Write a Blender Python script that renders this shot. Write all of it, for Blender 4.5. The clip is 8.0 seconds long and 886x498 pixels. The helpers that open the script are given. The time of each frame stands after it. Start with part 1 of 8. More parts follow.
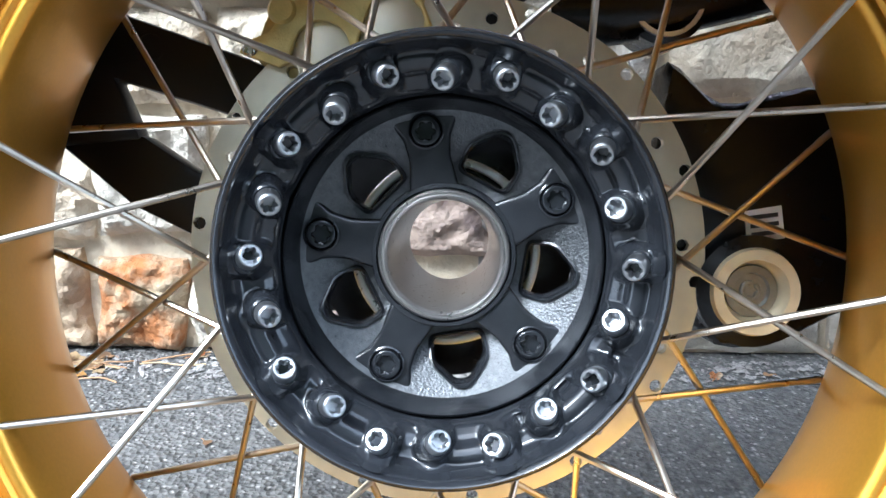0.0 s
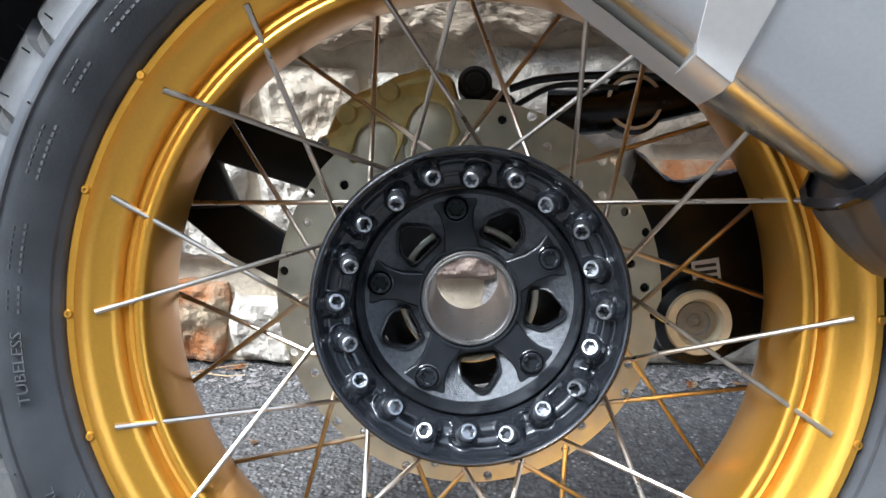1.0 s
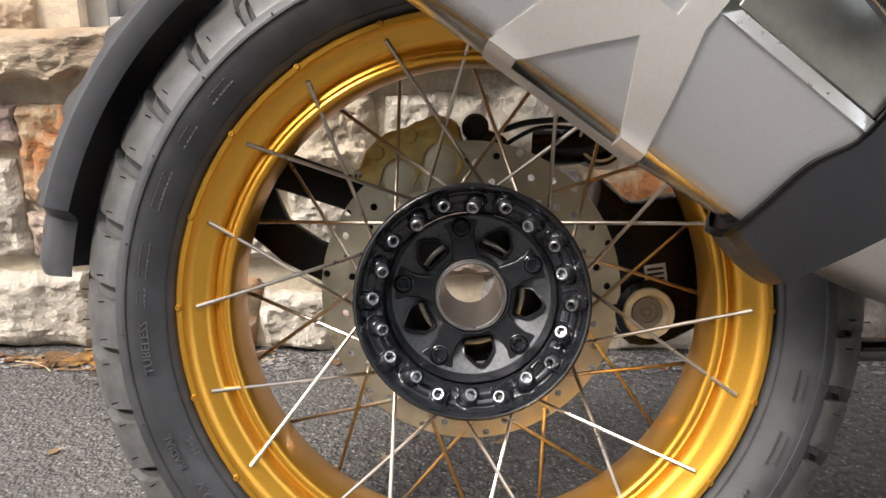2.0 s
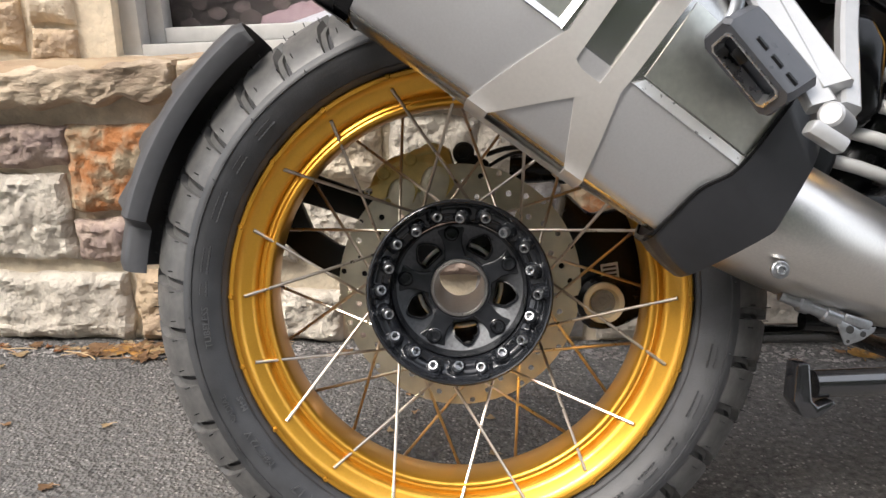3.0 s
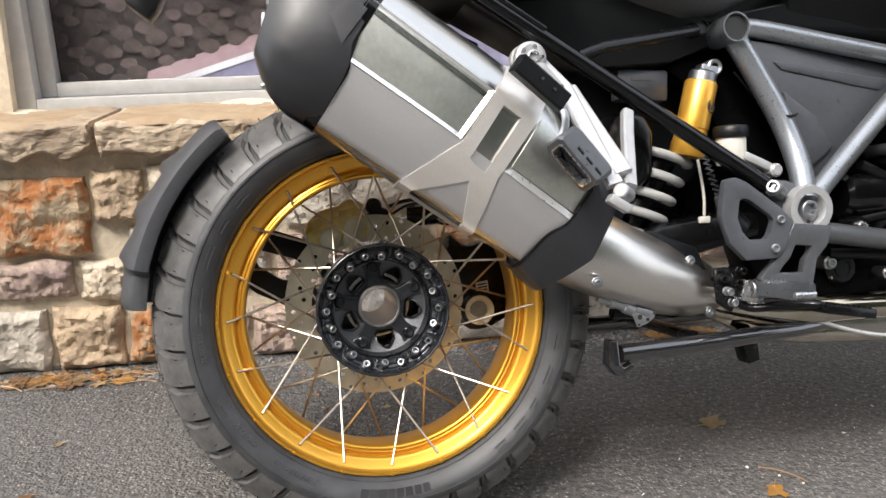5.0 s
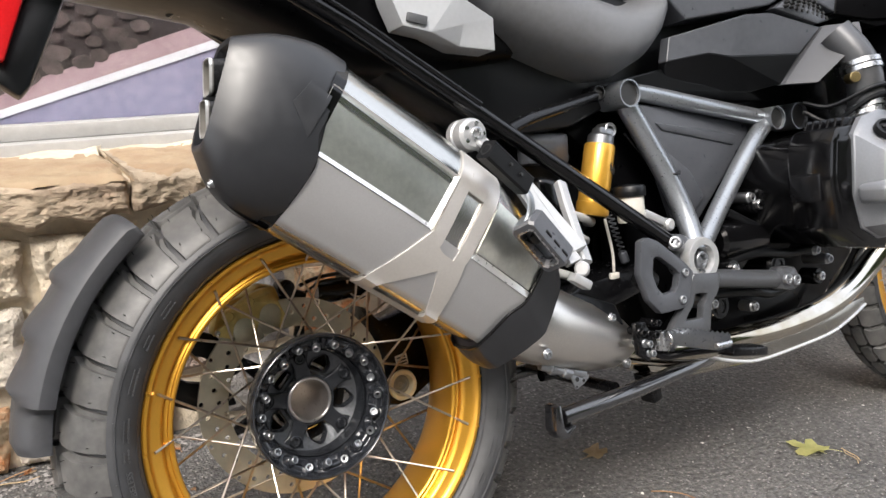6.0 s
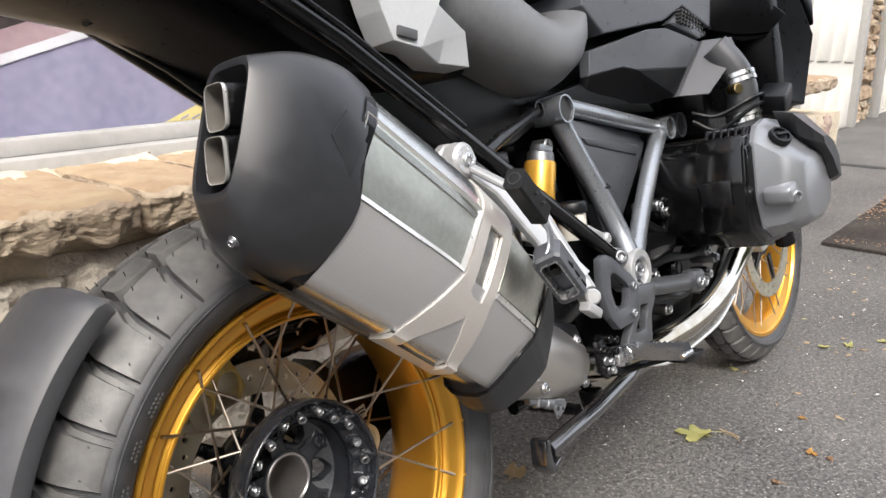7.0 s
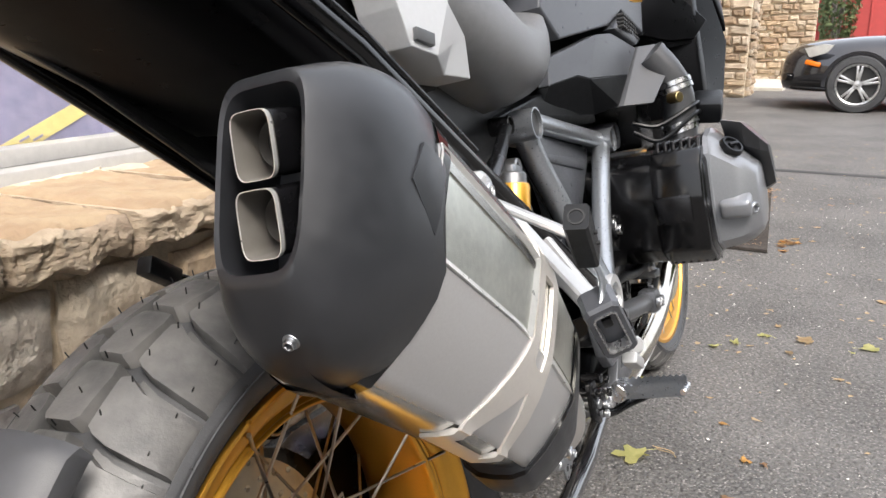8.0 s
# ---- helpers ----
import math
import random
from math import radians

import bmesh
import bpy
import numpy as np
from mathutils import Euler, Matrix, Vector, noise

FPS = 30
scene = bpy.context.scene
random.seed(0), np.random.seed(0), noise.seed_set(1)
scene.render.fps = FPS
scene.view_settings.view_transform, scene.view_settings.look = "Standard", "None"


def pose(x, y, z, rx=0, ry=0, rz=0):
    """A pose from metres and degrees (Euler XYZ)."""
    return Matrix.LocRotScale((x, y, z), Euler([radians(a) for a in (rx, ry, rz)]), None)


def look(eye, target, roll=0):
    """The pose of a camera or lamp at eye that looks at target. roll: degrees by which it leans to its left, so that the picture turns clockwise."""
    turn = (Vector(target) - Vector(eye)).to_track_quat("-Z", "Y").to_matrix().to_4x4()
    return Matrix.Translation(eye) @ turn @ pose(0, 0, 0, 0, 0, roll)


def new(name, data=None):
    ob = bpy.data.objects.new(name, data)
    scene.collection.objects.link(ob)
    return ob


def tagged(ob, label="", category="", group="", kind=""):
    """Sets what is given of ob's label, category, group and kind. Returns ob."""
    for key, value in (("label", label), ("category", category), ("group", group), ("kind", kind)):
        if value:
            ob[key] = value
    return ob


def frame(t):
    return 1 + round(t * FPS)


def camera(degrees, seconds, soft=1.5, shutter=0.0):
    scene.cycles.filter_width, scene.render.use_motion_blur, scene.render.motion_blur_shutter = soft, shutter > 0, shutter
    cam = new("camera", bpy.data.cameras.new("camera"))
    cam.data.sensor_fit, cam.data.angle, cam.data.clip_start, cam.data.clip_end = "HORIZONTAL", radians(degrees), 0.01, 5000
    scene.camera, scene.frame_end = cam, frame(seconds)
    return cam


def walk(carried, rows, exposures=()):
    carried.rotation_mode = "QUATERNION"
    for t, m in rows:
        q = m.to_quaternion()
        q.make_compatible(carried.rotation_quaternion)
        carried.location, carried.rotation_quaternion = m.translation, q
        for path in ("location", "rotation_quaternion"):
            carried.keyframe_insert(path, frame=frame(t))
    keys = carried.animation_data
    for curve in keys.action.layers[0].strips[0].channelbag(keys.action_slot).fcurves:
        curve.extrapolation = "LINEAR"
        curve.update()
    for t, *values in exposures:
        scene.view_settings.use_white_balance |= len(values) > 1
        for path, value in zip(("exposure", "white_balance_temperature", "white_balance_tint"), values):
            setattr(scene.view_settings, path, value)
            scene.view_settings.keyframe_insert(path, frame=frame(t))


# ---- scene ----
cam = camera(59.9, 8.0)
PATH = [
    (0, (0.0086, -0.2782, 0.4171), (-0.0408, 1.644, -0.1329), 0.0),
    (0.5, (0.0029, -0.3268, 0.4515), (-0.0419, 1.5944, -0.1025), 0.0),
    (1, (-0.0063, -0.4064, 0.4786), (-0.0499, 1.5217, -0.051), 0.0),
    (1.5, (-0.0096, -0.4826, 0.5009), (-0.0582, 1.4438, -0.0344), -0.27),
    (1.7, (-0.0098, -0.509, 0.5165), (-0.0535, 1.4105, -0.04), -0.1),
    (2.8, (0.0, -0.687, 0.571), (-0.055, 1.237, 0.026), -0.4),
    (3, (0.004, -0.717, 0.581), (-0.049, 1.206, 0.036), -0.3),
    (3.5, (0.01, -0.81, 0.606), (-0.021, 1.114, 0.059), -0.4),
    (4, (0.001, -0.89, 0.628), (0.022, 1.034, 0.082), -0.3),
    (4.2, (-0.017, -0.926, 0.642), (0.025, 0.998, 0.094), -0.3),
    (5.3, (-0.187, -1.009, 0.719), (0.394, 0.837, 0.213), 0.5),
    (5.5, (-0.233, -0.972, 0.74), (0.472, 0.828, 0.227), 0.6),
    (6, (-0.348, -0.839, 0.78), (0.66, 0.812, 0.273), 0.9),
    (6.5, (-0.434, -0.704, 0.791), (0.852, 0.746, 0.296), 1.0),
    (7, (-0.503, -0.566, 0.789), (0.996, 0.666, 0.304), 1.0),
    (7.5, (-0.513, -0.415, 0.784), (1.141, 0.606, 0.312), 0.9),
    (8, (-0.467, -0.301, 0.79), (1.286, 0.544, 0.325), 0.8),
]
# the film camera brightens its picture close to the dark hub
EXPOSURES = [(0, 2.02, 5250, 3), (0.5, 1.82, 5000, 2), (1.0, 1.56, 5450, 6), (1.5, 1.32, 6600, 11), (3.0, 1.03, 6500, 10), (7.5, 1.09, 6500, 10), (8.0, 1.17, 6500, 10)]
walk(cam, [(t, look(eye, target, roll)) for t, eye, target, roll in PATH], EXPOSURES)

# ---- world, sun and exposure ----
sky_world = bpy.data.worlds.new("sky")
scene.world = sky_world
sky_world.use_nodes = True
wn = sky_world.node_tree
sky_tex = wn.nodes.new("ShaderNodeTexSky")
sky_tex.sky_type = "NISHITA"
sky_tex.sun_disc = False
sky_tex.sun_elevation, sky_tex.sun_rotation = radians(51), radians(225)
sky_tex.air_density, sky_tex.dust_density, sky_tex.ozone_density = 1.0, 6.0, 1.0
soft_white = wn.nodes.new("ShaderNodeMixRGB")
soft_white.inputs[0].default_value = 0.6
soft_white.inputs[2].default_value = (7.0, 7.2, 7.6, 1)
wn.links.new(sky_tex.outputs[0], soft_white.inputs[1])
wn.links.new(soft_white.outputs[0], wn.nodes["Background"].inputs[0])
wn.nodes["Background"].inputs[1].default_value = 0.165
sun = new("sun", bpy.data.lights.new("sun", "SUN"))
sun.data.energy, sun.data.angle, sun.data.color = 1.5, radians(16), (1.0, 0.96, 0.90)
sun.matrix_world = look((-3.4, -3.4, 6.0), (0.1, 0.3, 0.3))


# ---- materials ----
def mat(name, col, rough=0.5, metal=0.0, var=0.15, vscale=60.0, col2=None, bump=0.0, bscale=300.0, rvar=0.12, coat=0.0,
        stretch=(1, 1, 1), random_tint=0.0, spec=0.5, big=6.0, contrast=0.3, bdist=0.002):
    """A surface with colour variation at two scales, uneven gloss and fine relief."""
    m = bpy.data.materials.new(name)
    m.use_nodes = True
    nt = m.node_tree
    n, link = nt.nodes, nt.links.new
    p = n["Principled BSDF"]
    co = n.new("ShaderNodeTexCoord")
    mp = n.new("ShaderNodeMapping")
    mp.inputs["Scale"].default_value = stretch
    link(co.outputs["Object"], mp.inputs[0])
    fine, wide = n.new("ShaderNodeTexNoise"), n.new("ShaderNodeTexNoise")
    fine.inputs["Scale"].default_value, fine.inputs["Detail"].default_value = vscale, 5
    fine.inputs["Roughness"].default_value = 0.58 if bdist > 0.01 else 0.5
    wide.inputs["Scale"].default_value, wide.inputs["Detail"].default_value = big, 4
    link(mp.outputs[0], fine.inputs["Vector"])
    link(co.outputs["Object"], wide.inputs["Vector"])
    add = n.new("ShaderNodeMath")
    add.operation = "ADD"
    link(fine.outputs["Fac"], add.inputs[0])
    link(wide.outputs["Fac"], add.inputs[1])
    half = n.new("ShaderNodeMapRange")
    half.inputs["From Min"].default_value, half.inputs["From Max"].default_value = 1 - contrast, 1 + contrast
    link(add.outputs[0], half.inputs["Value"])
    ramp = n.new("ShaderNodeMixRGB")
    c2 = col2 or [min(1, c * (1 + var)) for c in col]
    c1 = col if col2 else [c * (1 - var) for c in col]
    ramp.inputs[1].default_value, ramp.inputs[2].default_value = (*c1, 1), (*c2, 1)
    link(half.outputs[0], ramp.inputs[0])
    out = ramp.outputs[0]
    if random_tint:
        info, hsv = n.new("ShaderNodeObjectInfo"), n.new("ShaderNodeHueSaturation")
        mr = n.new("ShaderNodeMapRange")
        mr.inputs["To Min"].default_value, mr.inputs["To Max"].default_value = 1 - random_tint, 1 + random_tint
        link(info.outputs["Random"], mr.inputs["Value"])
        link(mr.outputs[0], hsv.inputs["Value"])
        link(out, hsv.inputs["Color"])
        out = hsv.outputs[0]
    link(out, p.inputs["Base Color"])
    rr = n.new("ShaderNodeMapRange")
    rr.inputs["To Min"].default_value, rr.inputs["To Max"].default_value = max(0.02, rough - rvar), min(1, rough + rvar)
    link(fine.outputs["Fac"], rr.inputs["Value"])
    link(rr.outputs[0], p.inputs["Roughness"])
    p.inputs["Metallic"].default_value = metal
    p.inputs["Specular IOR Level"].default_value = spec
    p.inputs["Coat Weight"].default_value = coat
    p.inputs["Coat Roughness"].default_value = 0.08
    if bump:
        bn, bp = n.new("ShaderNodeTexNoise"), n.new("ShaderNodeBump")
        bn.inputs["Scale"].default_value, bn.inputs["Detail"].default_value = bscale, 10
        bn.inputs["Roughness"].default_value = 0.54 if bdist > 0.01 else 0.5
        link(mp.outputs[0], bn.inputs["Vector"])
        link(bn.outputs["Fac"], bp.inputs["Height"])
        bp.inputs["Strength"].default_value, bp.inputs["Distance"].default_value = min(1, bump), bdist
        link(bp.outputs[0], p.inputs["Normal"])
    return m


GOLD = mat("gold_anodised", (0.72, 0.37, 0.045), 0.34, 0.80, 0.05, 500, rvar=0.04, coat=0.24)
GOLD2 = mat("gold_shock", (0.74, 0.40, 0.055), 0.32, 0.60, 0.06, 90, rvar=0.05, coat=0.4)
# kept darker than the tread, so the grooves between its blocks look shaded
RUBBER = mat("tyre_rubber", (0.044, 0.045, 0.048), 0.47, 0, 0.35, 40, bump=0.12, bscale=500, big=14, spec=0.55)
HUBBLACK = mat("hub_black", (0.024, 0.026, 0.031), 0.21, 0.15, 0.25, 80, bump=0.10, bscale=1400, rvar=0.1, spec=0.55)
HUBGLOSS = mat("hub_gloss_black", (0.022, 0.024, 0.029), 0.13, 0.2, 0.25, 80, bump=0.04, bscale=1400, rvar=0.06, spec=0.7)
LIPSTEEL = mat("machined_tube_steel", (0.50, 0.48, 0.47), 0.30, 0.9, 0.08, 300, rvar=0.08)
STANDPAINT = mat("stand_gloss_paint", (0.012, 0.012, 0.014), 0.14, 0.0, 0.2, 60, rvar=0.05, spec=1.0, coat=1.0)
HUBWORN = mat("hub_grey_coat", (0.11, 0.114, 0.122), 0.33, 0.75, 0.3, 300, bump=0.35, bscale=900, rvar=0.12)
STEEL = mat("steel", (0.62, 0.62, 0.63), 0.28, 1.0, 0.12, 150, rvar=0.1)
BOLT = mat("bolt_zinc", (0.42, 0.43, 0.45), 0.41, 1.0, 0.15, 400, rvar=0.12)
SPOKE = mat("spoke_stainless", (0.52, 0.46, 0.39), 0.30, 1.0, 0.15, 120, rvar=0.08)
DISC = mat("brake_disc", (0.68, 0.64, 0.52), 0.40, 1.0, 0.15, 60, rvar=0.1, big=20)
CALIPER = mat("caliper_gold_grey", (0.66, 0.55, 0.22), 0.40, 0.4, 0.2, 90, bump=0.2, bscale=700)
BLACKP = mat("black_plastic", (0.0045, 0.005, 0.006), 0.37, 0, 0.2, 90, bump=0.10, bscale=1600, spec=0.36)
BLACKG = mat("black_gloss", (0.0035, 0.0035, 0.004), 0.16, 0, 0.3, 60, rvar=0.06, spec=0.42)
TAILBLACK = mat("tail_black_plastic", (0.0025, 0.0025, 0.003), 0.30, 0, 0.3, 60, rvar=0.08, spec=0.10)
CAPBLACK = mat("cap_black_paint", (0.019, 0.020, 0.023), 0.36, 0, 0.15, 90, bump=0.05, bscale=1600, spec=0.62)
BLACKM = mat("black_metal", (0.006, 0.006, 0.007), 0.24, 0.3, 0.3, 90, bump=0.08, bscale=900)
GREYP = mat("grey_plastic", (0.066, 0.070, 0.080), 0.32, 0, 0.12, 90, bump=0.12, bscale=1500)
SEATM = mat("seat_vinyl", (0.140, 0.143, 0.150), 0.40, 0, 0.15, 120, bump=0.25, bscale=1200)
FRAMEG = mat("frame_silver_grey", (0.33, 0.35, 0.375), 0.30, 0.75, 0.10, 300, rvar=0.08, coat=0.2)
CASTALU = mat("white_cast_aluminium", (0.43, 0.435, 0.44), 0.38, 0.4, 0.06, 140, rvar=0.1)
SILVERP = mat("silver_paint", (0.235, 0.243, 0.260), 0.34, 0.45, 0.06, 300, rvar=0.06, coat=0.2)
TAILGREY = mat("light_grey_plastic", (0.44, 0.45, 0.46), 0.45, 0.1, 0.05, 200, bump=0.1, bscale=1500)
MUFSATIN = mat("muffler_satin_grey", (0.53, 0.53, 0.535), 0.42, 0.62, 0.05, 500, rvar=0.06, bump=0.04, bscale=1500)
MUFPOL = mat("muffler_polished", (0.52, 0.52, 0.50), 0.26, 1.0, 0.05, 30, rvar=0.03)
BRIGHTMETAL = mat("bright_edge", (0.82, 0.82, 0.81), 0.30, 0.7, 0.05, 140, rvar=0.08)
FIELD = mat("dark_polished_field", (0.72, 0.73, 0.67), 0.36, 1.0, 0.10, 160, rvar=0.05, big=12, bump=0.10, bscale=900)
MUFBRK = mat("muffler_bracket_satin", (0.72, 0.69, 0.65), 0.38, 0.6, 0.04, 300, rvar=0.06)
BRUSHED = mat("brushed_titanium", (0.72, 0.69, 0.65), 0.32, 1.0, 0.10, 60, rvar=0.08, stretch=(6, 60, 6), big=8)
CHROME = mat("exhaust_chrome", (0.64, 0.62, 0.58), 0.12, 1.0, 0.2, 20, rvar=0.06, col2=(0.46, 0.40, 0.30), big=5)
WHITESP = mat("spring_white", (0.50, 0.50, 0.485), 0.35, 0, 0.05, 60)
RES = mat("reservoir_plastic", (0.62, 0.60, 0.54), 0.35, 0, 0.08, 60)
REDLENS = mat("red_lens", (0.62, 0.012, 0.016), 0.15, 0, 0.1, 400, coat=0.5)
# also fills bores and holes, where its black stands for shade
INK = mat("print_and_hole_black", (0.02, 0.02, 0.02), 0.5, 0, 0.1, 90)
INKW = mat("print_white", (0.75, 0.74, 0.70), 0.5, 0, 0.08, 90)
INKG = mat("print_grey", (0.064, 0.066, 0.070), 0.5, 0, 0.1, 90)
CONCR = mat("mortar", (0.58, 0.50, 0.38), 0.95, 0, 0.22, 40, bump=0.9, bscale=120, big=9, bdist=0.004)
STONES = [
    mat("stone_cream", (0.66, 0.58, 0.46), 0.9, 0, col2=(0.42, 0.34, 0.25), vscale=22, bump=1.0, bscale=30, random_tint=0.12, big=9, contrast=0.26, bdist=0.020),
    mat("stone_white", (0.62, 0.565, 0.48), 0.9, 0, col2=(0.40, 0.355, 0.30), vscale=26, bump=1.0, bscale=34, random_tint=0.10, big=11, contrast=0.26, bdist=0.020),
    mat("stone_rust", (0.38, 0.15, 0.050), 0.9, 0, col2=(0.46, 0.36, 0.24), vscale=30, bump=1.0, bscale=40, random_tint=0.12, big=20, contrast=0.15, bdist=0.018),
    mat("stone_pink", (0.48, 0.37, 0.30), 0.9, 0, col2=(0.27, 0.20, 0.18), vscale=30, bump=1.0, bscale=36, random_tint=0.12, big=14, contrast=0.22, bdist=0.018),
    mat("stone_tan", (0.56, 0.43, 0.29), 0.9, 0, col2=(0.31, 0.23, 0.16), vscale=24, bump=1.0, bscale=30, random_tint=0.14, big=8, contrast=0.24, bdist=0.020),
    mat("stone_grey", (0.40, 0.38, 0.36), 0.9, 0, col2=(0.20, 0.18, 0.175), vscale=30, bump=1.0, bscale=36, random_tint=0.12, big=12, contrast=0.22, bdist=0.018),
]
MUDGUARD = mat("mudguard_plastic", (0.055, 0.056, 0.061), 0.46, 0, 0.15, 90, bump=0.10, bscale=1400)
SLABEDGE = mat("split_slab_edge", (0.53, 0.43, 0.315), 0.9, 0, col2=(0.28, 0.21, 0.15), vscale=16, bump=1.0, bscale=20, random_tint=0.12, big=7, contrast=0.26, bdist=0.020, stretch=(1, 1, 2.2))
SLABTOP = mat("weathered_slab_top", (0.40, 0.31, 0.20), 0.9, 0, col2=(0.30, 0.20, 0.125), vscale=14, bump=0.9, bscale=40, random_tint=0.10, big=7, contrast=0.35, bdist=0.006)
TREAD = mat("dusty_tread_rubber", (0.135, 0.131, 0.126), 0.42, 0, col2=(0.055, 0.055, 0.055), vscale=60, bump=0.12, bscale=500, big=16, spec=0.5)
WHITEPAINT = mat("white_window_paint", (0.39, 0.385, 0.372), 0.45, 0, 0.10, 50, bump=0.15, bscale=160, big=10)
DOORPAINT = mat("white_door_paint", (0.74, 0.72, 0.66), 0.5, 0, 0.06, 20, big=3)
REDWALL = mat("red_siding", (0.42, 0.055, 0.05), 0.7, 0, 0.12, 8, big=1.5)
CARPAINT = mat("car_black_paint", (0.012, 0.012, 0.016), 0.12, 0.2, 0.2, 30, coat=1.0, rvar=0.04)
ALLOY = mat("alloy_wheel", (0.62, 0.62, 0.62), 0.3, 0.9, 0.08, 40)
AMBER = mat("amber_lens", (0.80, 0.20, 0.01), 0.2, 0, 0.1, 80)
LAMPG = mat("lamp_glass_grey", (0.60, 0.60, 0.58), 0.12, 0.4, 0.15, 25)
FARSTONES = [mat("garage_stone", c, 0.9, 0, col2=d, vscale=3, big=1.2, random_tint=0.22, contrast=0.3, bump=0.6, bscale=6, bdist=0.02) for c, d in (((0.46, 0.36, 0.25), (0.30, 0.23, 0.16)), ((0.52, 0.44, 0.34), (0.36, 0.29, 0.22)), ((0.38, 0.28, 0.19), (0.25, 0.185, 0.13)))]
LEAFY = mat("leaf_yellow_green", (0.60, 0.56, 0.24), 0.6, 0, col2=(0.46, 0.47, 0.18), vscale=120, random_tint=0.15)
LEAFO = mat("leaf_orange", (0.62, 0.36, 0.09), 0.65, 0, col2=(0.48, 0.26, 0.08), vscale=120, random_tint=0.15)
LEAFB = mat("leaf_brown", (0.40, 0.24, 0.12), 0.7, 0, col2=(0.26, 0.15, 0.08), vscale=120, random_tint=0.25)
LEAFT = mat("leaf_tan", (0.52, 0.40, 0.24), 0.7, 0, col2=(0.38, 0.26, 0.13), vscale=120, random_tint=0.2)
FOLIAGE = mat("foliage", (0.055, 0.085, 0.030), 0.7, 0, col2=(0.10, 0.13, 0.045), vscale=6, big=0.5)
MATTRUBBER = mat("doormat_fibre", (0.050, 0.044, 0.040), 0.95, 0, 0.4, 60, bump=0.8, bscale=200, spec=0.1)
INTAKEG = mat("intake_grey", (0.11, 0.112, 0.118), 0.38, 0.6, 0.08, 200, bump=0.08, bscale=1500)
WINGGREY = mat("wing_grey_plastic", (0.062, 0.064, 0.070), 0.40, 0, 0.08, 200, bump=0.10, bscale=1500)
HANGER = mat("forged_dark_grey", (0.115, 0.120, 0.130), 0.34, 0.5, 0.10, 200, bump=0.06, bscale=1200)
TIPSTEEL = mat("outlet_steel", (0.25, 0.235, 0.215), 0.38, 0.55, 0.25, 40, rvar=0.1, big=30)
# colours of the flat picture behind the window pane
P_ROAD = mat("pane_road_violet", (0.19, 0.18, 0.27), 0.35, 0, col2=(0.26, 0.245, 0.35), vscale=40, big=5)
P_VERGE = mat("pane_verge_pink", (0.28, 0.19, 0.22), 0.35, 0, col2=(0.36, 0.26, 0.28), vscale=60, big=8)
P_DARK = mat("pane_dark", (0.042, 0.033, 0.034), 0.35, 0, 0.3, 60, big=9)
P_STONE = mat("pane_stones", (0.050, 0.041, 0.040), 0.35, 0, col2=(0.095, 0.074, 0.072), vscale=40, random_tint=0.35, big=30)
P_WHITE = mat("pane_line_white", (0.55, 0.55, 0.60), 0.35, 0, 0.06, 60)
P_YEL = mat("pane_line_yellow", (0.58, 0.48, 0.20), 0.35, 0, 0.12, 60)


